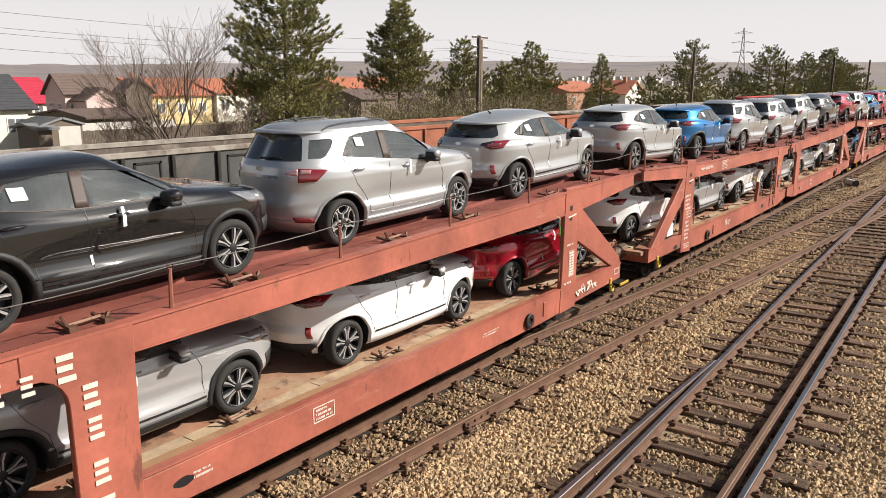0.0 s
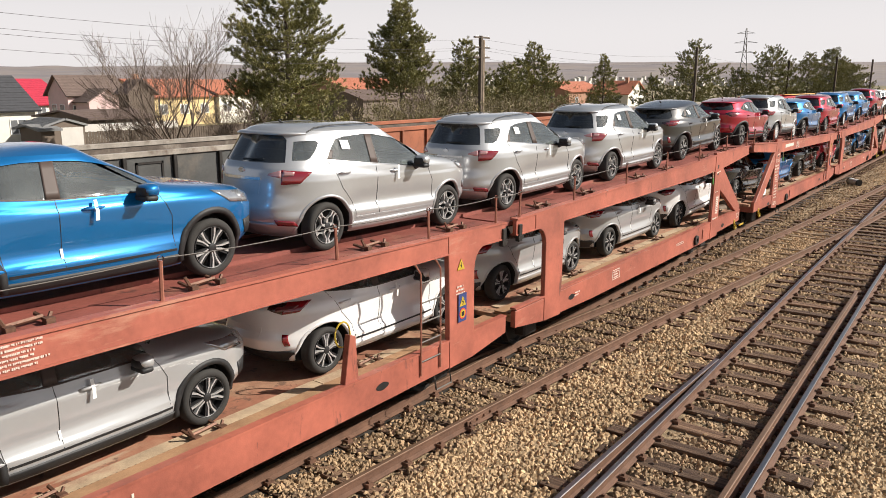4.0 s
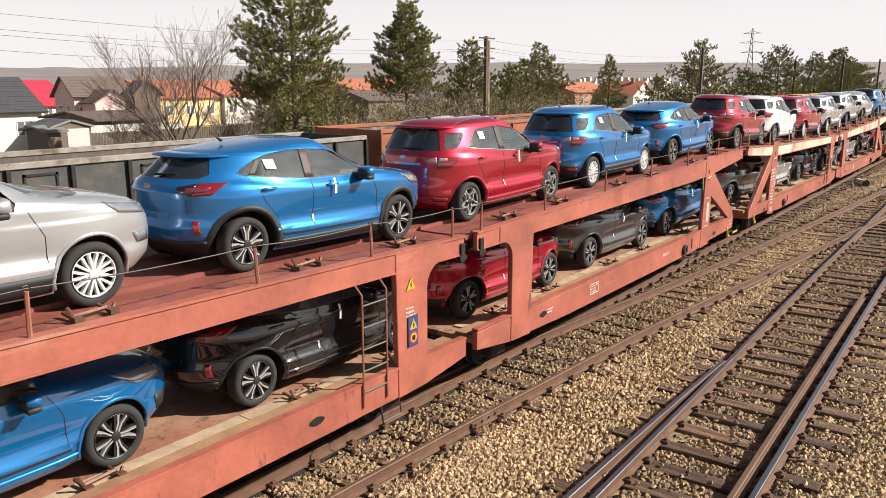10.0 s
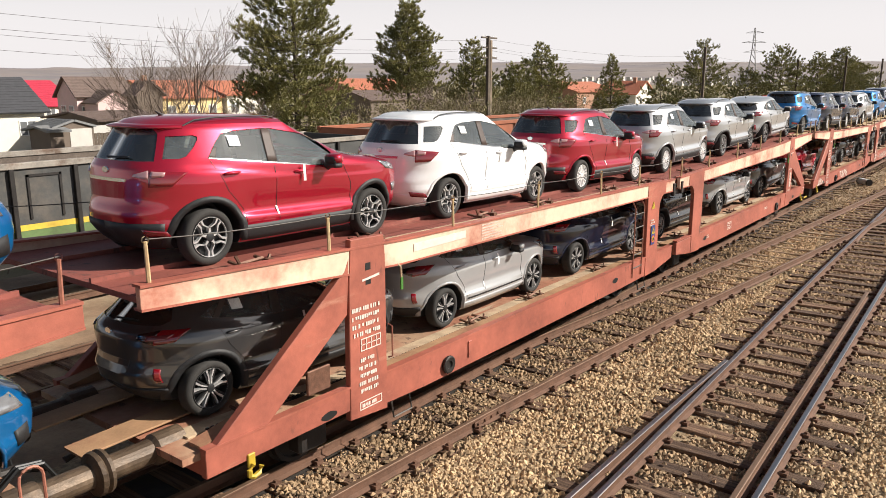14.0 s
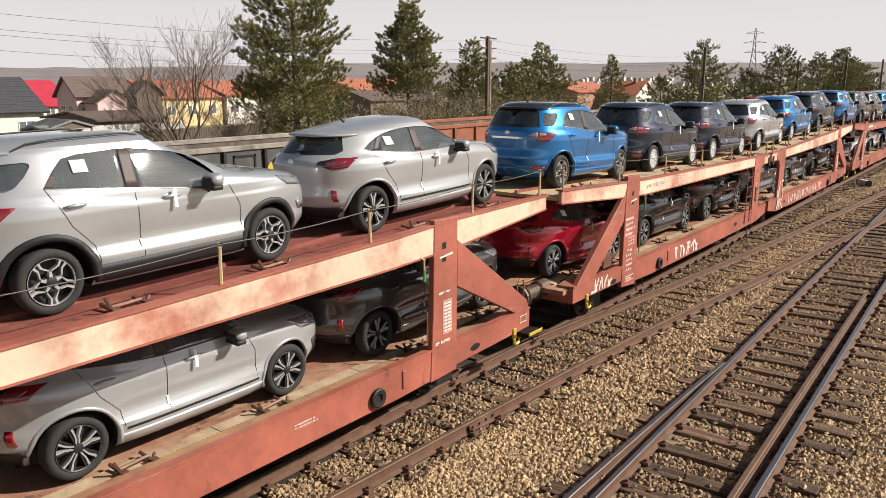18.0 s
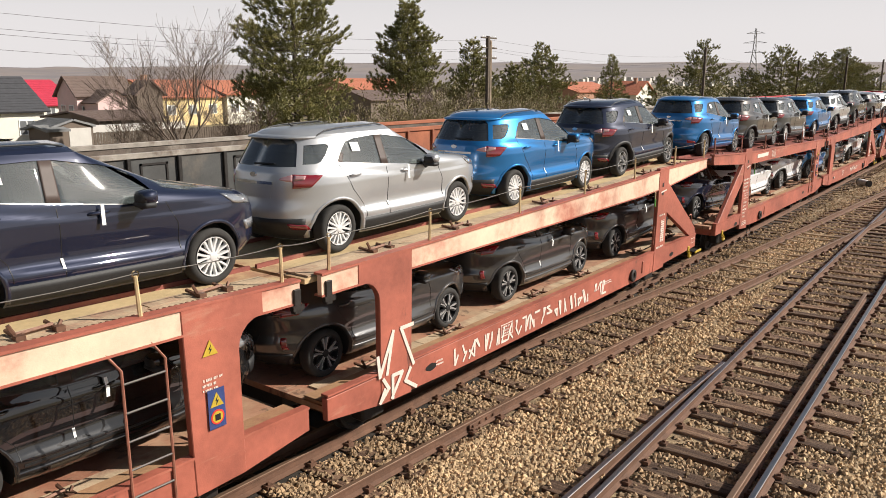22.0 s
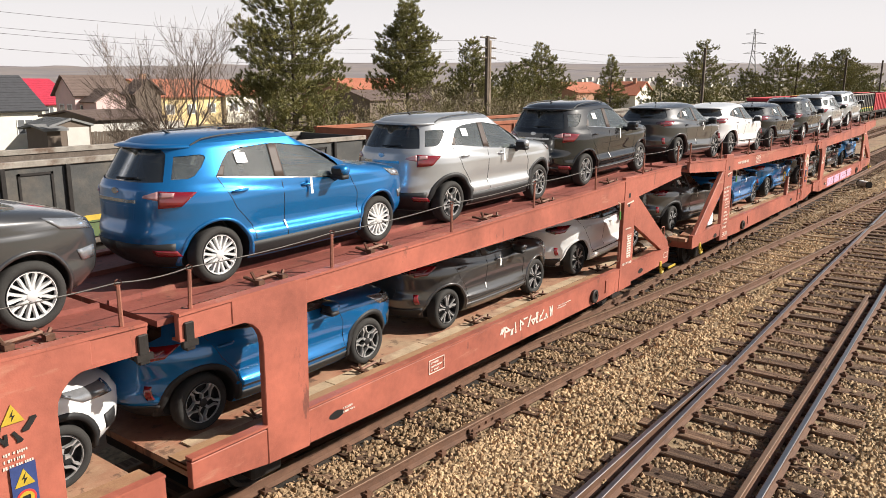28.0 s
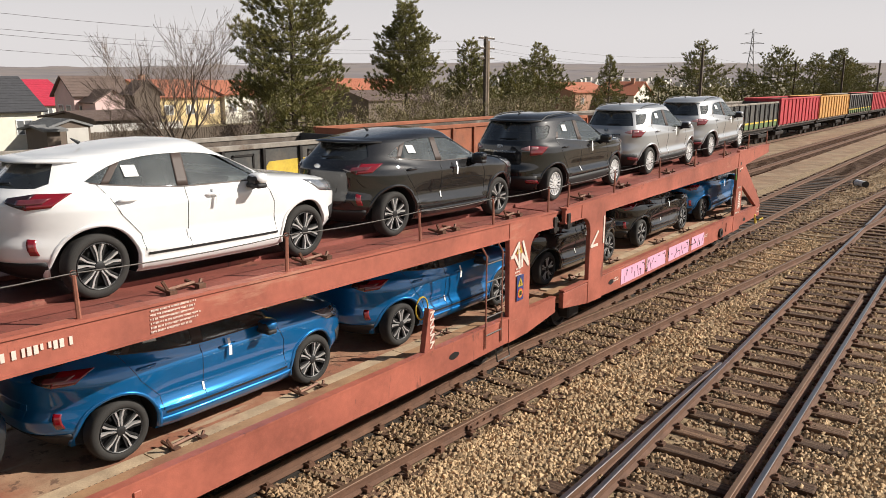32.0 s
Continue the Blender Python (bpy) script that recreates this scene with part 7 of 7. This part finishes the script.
def warning_sign(w, x, z):
    """Blue sign with a yellow triangle over a yellow disc."""
    p = plate(w, "warning_sign", x, x + 0.20, z, z + 0.42, BLUE_SIGN, "blue warning sign with yellow symbols", Y_FACE - 0.012)
    y = Y_FACE - 0.018
    bm = prism(bmesh.new(), [(x + 0.02, z + 0.235), (x + 0.18, z + 0.235), (x + 0.10, z + 0.385)], y - 0.002, y)
    tri = part("triangle", bm, YELLOW, p, "yellow triangle")
    part("bolt", prism(bmesh.new(), [(x + 0.09, z + 0.25), (x + 0.125, z + 0.30), (x + 0.10, z + 0.30), (x + 0.115, z + 0.35), (x + 0.08, z + 0.295), (x + 0.10, z + 0.295)], y - 0.005, y - 0.003), SIGN_BLACK, p)
    part("disc", lathe(bmesh.new(), [(0.0, -0.002), (0.08, -0.002), (0.08, 0.0)], "y", 20, (x + 0.10, y, z + 0.12)), SIGN_RED, p)
    part("disc", lathe(bmesh.new(), [(0.0, -0.004), (0.062, -0.004), (0.062, -0.002)], "y", 20, (x + 0.10, y, z + 0.12)), YELLOW, p)
    part("symbol", boxed(x + 0.07, x + 0.13, y - 0.008, y - 0.005, z + 0.085, z + 0.15), SIGN_BLACK, p)


def triangle_plate(w, x, z):
    bm = prism(bmesh.new(), [(x, z), (x + 0.18, z), (x + 0.09, z + 0.16)], Y_FACE - 0.008, Y_FACE - 0.002)
    part("warning_triangle", bm, YELLOW, w, "yellow warning triangle")
    part("bolt", prism(bmesh.new(), [(x + 0.08, z + 0.02), (x + 0.11, z + 0.065), (x + 0.09, z + 0.065), (x + 0.10, z + 0.11), (x + 0.07, z + 0.06), (x + 0.09, z + 0.06)], Y_FACE - 0.012, Y_FACE - 0.008), SIGN_BLACK, w)


def put_text(w, text, size, x, z, y=Y_FACE - 0.006):
    t = lettering(text, size, WHITE_MARK)
    t.parent = w
    t.matrix_basis = pose(x, y, z)
    return t


for k, w in wagons:
    # bays of stencilled data on the posts, too small to read
    yp = Y_FACE + 0.0
    if k != -3:
        bars("stencil_block", w, 2.12, 2.10, 0.50, 0.42, 4, yp, seed=k + 20)
    if k == -1:
        put_text(w, "25 RIV", 0.17, 2.14, 2.14)
    bm = bmesh.new()
    frame_mark(bm, 2.26, 2.62, 1.50, 1.66, yp)
    for q in range(1, 4):
        box(bm, 2.26 + 0.09 * q, 2.27 + 0.09 * q, yp - 0.003, yp, 1.51, 1.65)
    box(bm, 2.26, 2.62, yp - 0.003, yp, 1.575, 1.585)
    part("data_table", bm, WHITE_MARK, w, "white stencilled data table")
    bars("stencil_block", w, 2.22, 1.44, 0.36, 0.50, 5, yp, seed=k + 40, cols=3)
    bm = bmesh.new()
    frame_mark(bm, 2.22, 2.62, 0.74, 0.85, yp)
    part("data_table", bm, WHITE_MARK, w)
    bars("stencil_block", w, 2.26, 0.84, 0.32, 0.09, 1, yp, seed=k + 50)
    bm = bmesh.new()
    for q in range(9):
        for p_ in range(2):
            box(bm, 22.98 + 0.085 * p_, 23.055 + 0.085 * p_, yp - 0.003, yp, 1.30 + q * 0.05, 1.335 + q * 0.05)
    frame_mark(bm, 22.96, 23.155, 1.28, 1.76, yp, 0.008)
    part("data_table", bm, WHITE_MARK, w, "white stencilled load table")
    bars("stencil_block", w, 22.78, 1.22, 0.46, 0.09, 1, yp, seed=k + 60, cols=7)
    bars("stencil_block", w, 22.86, 1.92, 0.30, 0.07, 1, yp, seed=k + 61, cols=2)
    bm = bmesh.new()
    frame_mark(bm, 25.02, 25.24, 0.90, 1.02, Y_FACE + 0.012)
    part("data_table", bm, WHITE_MARK, w)
    bm = bmesh.new()
    frame_mark(bm, 16.6, 16.95, 0.80, 1.0, Y_FACE + 0.012)
    part("data_table", bm, WHITE_MARK, w)
    bars("stencil_block", w, 16.64, 0.98, 0.28, 0.16, 3, Y_FACE + 0.012, seed=k + 70, cols=2)
    bars("stencil_block", w, 14.95, 0.93, 0.22, 0.10, 2, Y_FACE + 0.012, seed=k + 71, cols=2)
    bars("stencil_block", w, 20.2, 0.95, 0.5, 0.08, 2, Y_FACE + 0.012, seed=k + 72, cols=3)
    warning_sign(w, 11.22, 1.30)
    bars("stencil_block", w, 11.18, 1.86, 0.24, 0.16, 3, yp, seed=k + 73, cols=2)
    triangle_plate(w, 11.20, 2.08)
    gz = 2.60
    if k in (-2, 1, 3):
        bars("company_lettering", w, 3.15, gz + 0.09, 1.35, 0.15, 1, Y_FACE + 0.008, seed=7, cols=12)
    else:
        plate(w, "white_panel", 3.3, 4.45, gz - 0.035, gz + 0.07, WHITE_MARK, "white painted panel on the girder", Y_FACE + 0.012)
    bars("stencil_block", w, 4.85, gz + 0.10, 0.6, 0.24, 6, Y_FACE + 0.008, seed=k + 80, cols=3)

BY = dict(wagons)
for k in (-2, -1, 3):
    for o in BY[k].children:
        if o.name.split(".")[0] == "plate_holder":
            o.material_slots[0].link = "OBJECT"
            o.material_slots[0].material = PAPER
            o["label"] = "white paper waybill in its holder"
for k in (0, 1):
    for o in BY[k].children:
        stem = o.name.split(".")[0]
        if stem == "stanchion" or (k == 1 and stem == "upper_deck"):
            o.material_slots[0].link = "OBJECT"
            o.material_slots[0].material = BOARD
w = BY[-3]
for q, (x, z, h) in enumerate(((13.15, 2.22, 0.22), (13.42, 2.24, 0.18), (13.72, 2.26, 0.26), (13.92, 1.96, 0.24), (13.94, 1.66, 0.22), (13.95, 1.22, 0.24), (13.98, 0.86, 0.24))):
    for lift, run in ((0.0, 0.60), (0.38, 0.52), (0.74, 0.56)):
        plate(w, "graffiti_bar", x, x + h * run, z + h * lift, z + h * (lift + 0.20), WHITE_MARK, "white sprayed bar")
for k in (-2, 3):
    bm = prism(bmesh.new(), [(8.9, 1.02), (9.16, 1.02), (9.12, 1.66), (9.02, 1.70)], -1.53, -1.44, 0.006)
    st = part("folding_post", bm, RED_OXIDE, BY[k], "folding red post with white scrawl")
    part("ring_handle", tube(bmesh.new(), [(9.02 + 0.13 * math.cos(a), -1.40, 1.68 + 0.16 * math.sin(a)) for a in np.linspace(0, 6.283, 19)], 0.012, 5), YELLOW, st, "yellow ring handle")
    if k == 3:
        bm = bmesh.new()
        for q in range(5):
            stroke(bm, [(9.04, 1.12 + q * 0.11), (9.12, 1.20 + q * 0.11), (9.04, 1.20 + q * 0.11)], -1.534, 0.012)
        part("graffiti_stroke", bm, WHITE_MARK, st)
scrawl(BY[-2], WHITE_MARK, 5.6, 6.0, 0.82, 0.14, 3, "white sprayed scrawl", 0.012)
scrawl(BY[-3], WHITE_MARK, 23.3, 24.2, 0.84, 0.16, 4, "white sprayed scrawl", 0.014)
scrawl(BY[1], WHITE_MARK, 0.72, 1.5, 0.84, 0.22, 5, "white sprayed scrawl", 0.022)
scrawl(BY[1], WHITE_MARK, 5.0, 6.4, 0.70, 0.26, 6, "white sprayed scrawl", 0.026)
scrawl(BY[1], WHITE_MARK, 13.75, 14.3, 1.05, 0.55, 7, "tall white sprayed scrawl", 0.026)
scrawl(BY[1], WHITE_MARK, 13.75, 14.3, 0.70, 0.3, 17, "white sprayed scrawl", 0.026)
scrawl(BY[1], WHITE_MARK, 15.4, 20.2, 0.72, 0.24, 8, "white sprayed scrawl along the side", 0.018)
scrawl(BY[2], WHITE_MARK, 18.4, 19.9, 0.82, 0.16, 9, "white sprayed scrawl", 0.014)
scrawl(BY[2], SIGN_BLACK, 10.98, 11.4, 1.92, 0.16, 10, "black sprayed scrawl", 0.014)
scrawl(BY[3], WHITE_MARK, 11.05, 11.5, 1.85, 0.4, 12, "white sprayed scrawl", 0.026)
scrawl(BY[3], WHITE_MARK, 13.85, 14.35, 1.75, 0.5, 13, "white sprayed scrawl", 0.026)
for x0, x1 in ((15.3, 16.5), (16.65, 17.7), (17.9, 19.2), (19.4, 20.3)):
    plate(BY[3], "graffiti_patch", x0, x1, 0.70, 1.02, PINK, "pink sprayed patch", Y_FACE + 0.012)
scrawl(BY[3], SIGN_BLACK, 15.4, 20.2, 0.74, 0.22, 14, "dark outline of pink graffiti", 0.012)
# timber boards along the upper deck of one wagon
for k in (0, 1):
    rnd = random.Random(k)
    for y0, y1 in ((-1.42, -1.20), (-1.18, -0.98)) if k == 1 else ((-1.42, -1.24),):
        for xa, xb in ((-0.4, 12.4), (12.75, 25.6)):
            x = xa
            while x < xb - 0.8:
                e = min(x + rnd.uniform(2.2, 3.4), xb)
                if k == 1 or rnd.random() < 0.5:
                    part("deck_board", slab(bmesh.new(), [(a, b + 0.02) for a, b in DECK_Z], [x, (x + e) / 2, e], y0, y1, 0.018), PLANK, BY[k])
                x = e + 0.02

MASTERS = {}


def master(kind, clad, style):
    key = (kind, clad, style)
    if key not in MASTERS:
        MASTERS[key] = make_car(SUV if kind == "e" else CROSS, kind == "e", clad, style, "")
    return MASTERS[key]


NAMES = {"silver": "silver", "grey": "pale grey", "slate": "slate grey", "black": "black", "navy": "dark navy", "blue": "bright blue", "red": "ruby red", "white": "white", "umber": "dark brown-grey"}
# wagon -> upper bays, lower bays; kind, paint, wheels, cladding
LOADS = {
    -3: ("--- --- --- pblackT esilverTc pgreyTc", "--- --- --- pgreyT pwhiteTc predTc"),
    -2: ("pgreyTc pblueT esilverTc esilverTc esilverTc pslateTc", "pwhiteTc pgreyT pwhiteTc pgreyTc pgreyTc pwhiteTc"),
    -1: ("predT esilverB pblueT eredTc eblueB pblueTc", "pblackTc pblueTc pblackTc predTc pslateTc pblueTc"),
    0: ("eredT ewhiteTc eredB esilverB esilverS pgreyTc", "pslateT pgreyTc pnavyTc pblackS pgreyTc pslateTc"),
    1: ("eblueSc enavyB enavyB esilverB eblueB enavyT", "predTc pblackTc pblackTc pslateTc pslateTc pslateTc"),
    2: ("eblueSc eumberT eslateB eblueB esilverT eblackTc", "pnavyTc pwhiteTc pwhiteS pblueS pslateTc pwhiteTc"),
    3: ("pslateTc pwhiteTc pblackTc eblackB esilverB esilverB", "pslateT pblueTc pblueTc pblackTc pblackTc pblueTc"),
}
# how far each car stands forward of its bay's mark, in centimetres
STANDS = {
    -3: ("0 0 0 5 9 16", "0 0 0 0 11 5"), -2: ("26 23 24 19 8 11", "25 4 17 8 15 13"), -1: ("25 16 15 18 15 18", "12 15 18 16 18 15"),
    0: ("31 25 23 26 21 19", "18 16 15 15 28 23"), 1: ("31 38 25 37 25 22", "11 10 13 6 10 10"), 2: ("39 36 20 38 24 29", "11 11 21 4 14 11"), 3: ("20 3 0 23 38 34", "10 9 12 5 15 12"),
}
STYLE = {"T": "twin", "B": "bright", "S": "sport"}
used = set()
for k, bays in LOADS.items():
    for level, text in enumerate(bays):
        for slot, code in enumerate(text.split()):
            if code == "---":
                continue
            kind = code[0]
            clad = not code.endswith("c")
            style = STYLE[code.rstrip("c")[-1]]
            style = "sport" if kind == "e" and style == "twin" else style
            colour = code[1:].rstrip("c")[:-1]
            src = master(kind, clad, style)
            if (kind, clad, style) in used:
                car = copy_thing(src, Matrix())
            else:
                car = src
                used.add((kind, clad, style))
            recolour(car, PAINTS[colour], PAINTS["black"] if (k, level, slot) == (1, 0, 0) else None)
            shape = "compact sport utility car" if kind == "e" else "sloping-roofed crossover car"
            car["label"] = NAMES[colour] + " " + shape + (", black cladding" if clad else "") + (", upper deck" if level == 0 else ", lower deck")
            S = SUV if kind == "e" else CROSS
            table = DECK_Z if level == 0 else [(a, b + 0.022) for a, b in LOW_Z]
            x0 = 0.42 + 4.356 * slot + int(STANDS[k][level].split()[slot]) / 100
            za, zb = lin(x0, table), lin(x0 + S["wheelbase"], table)
            moving.append((car, WAGON_PITCH * k + x0, TRAIN_Y - 0.04, (za, -math.degrees(math.atan2(zb - za, S["wheelbase"]))), 1.0))


def travel(t):
    """Where the train's datum stands along the track."""
    u = t - 16.0
    return -5.335 - 4.7281 * u - 0.0026 * u * u


def motions():
    """Keys the rolling train: every wagon and every car on it."""
    times = (0.0, 4.0, 8.0, 12.0, 16.0, 20.0, 24.0, 28.0, 32.0)
    for thing, x0, y, lift, _ in moving:
        z, pitch = lift if isinstance(lift, tuple) else (0.0, 0.0)
        walk(thing, [(t, pose(x0 + travel(t), y, z, 0, pitch, 0)) for t in times])


motions()
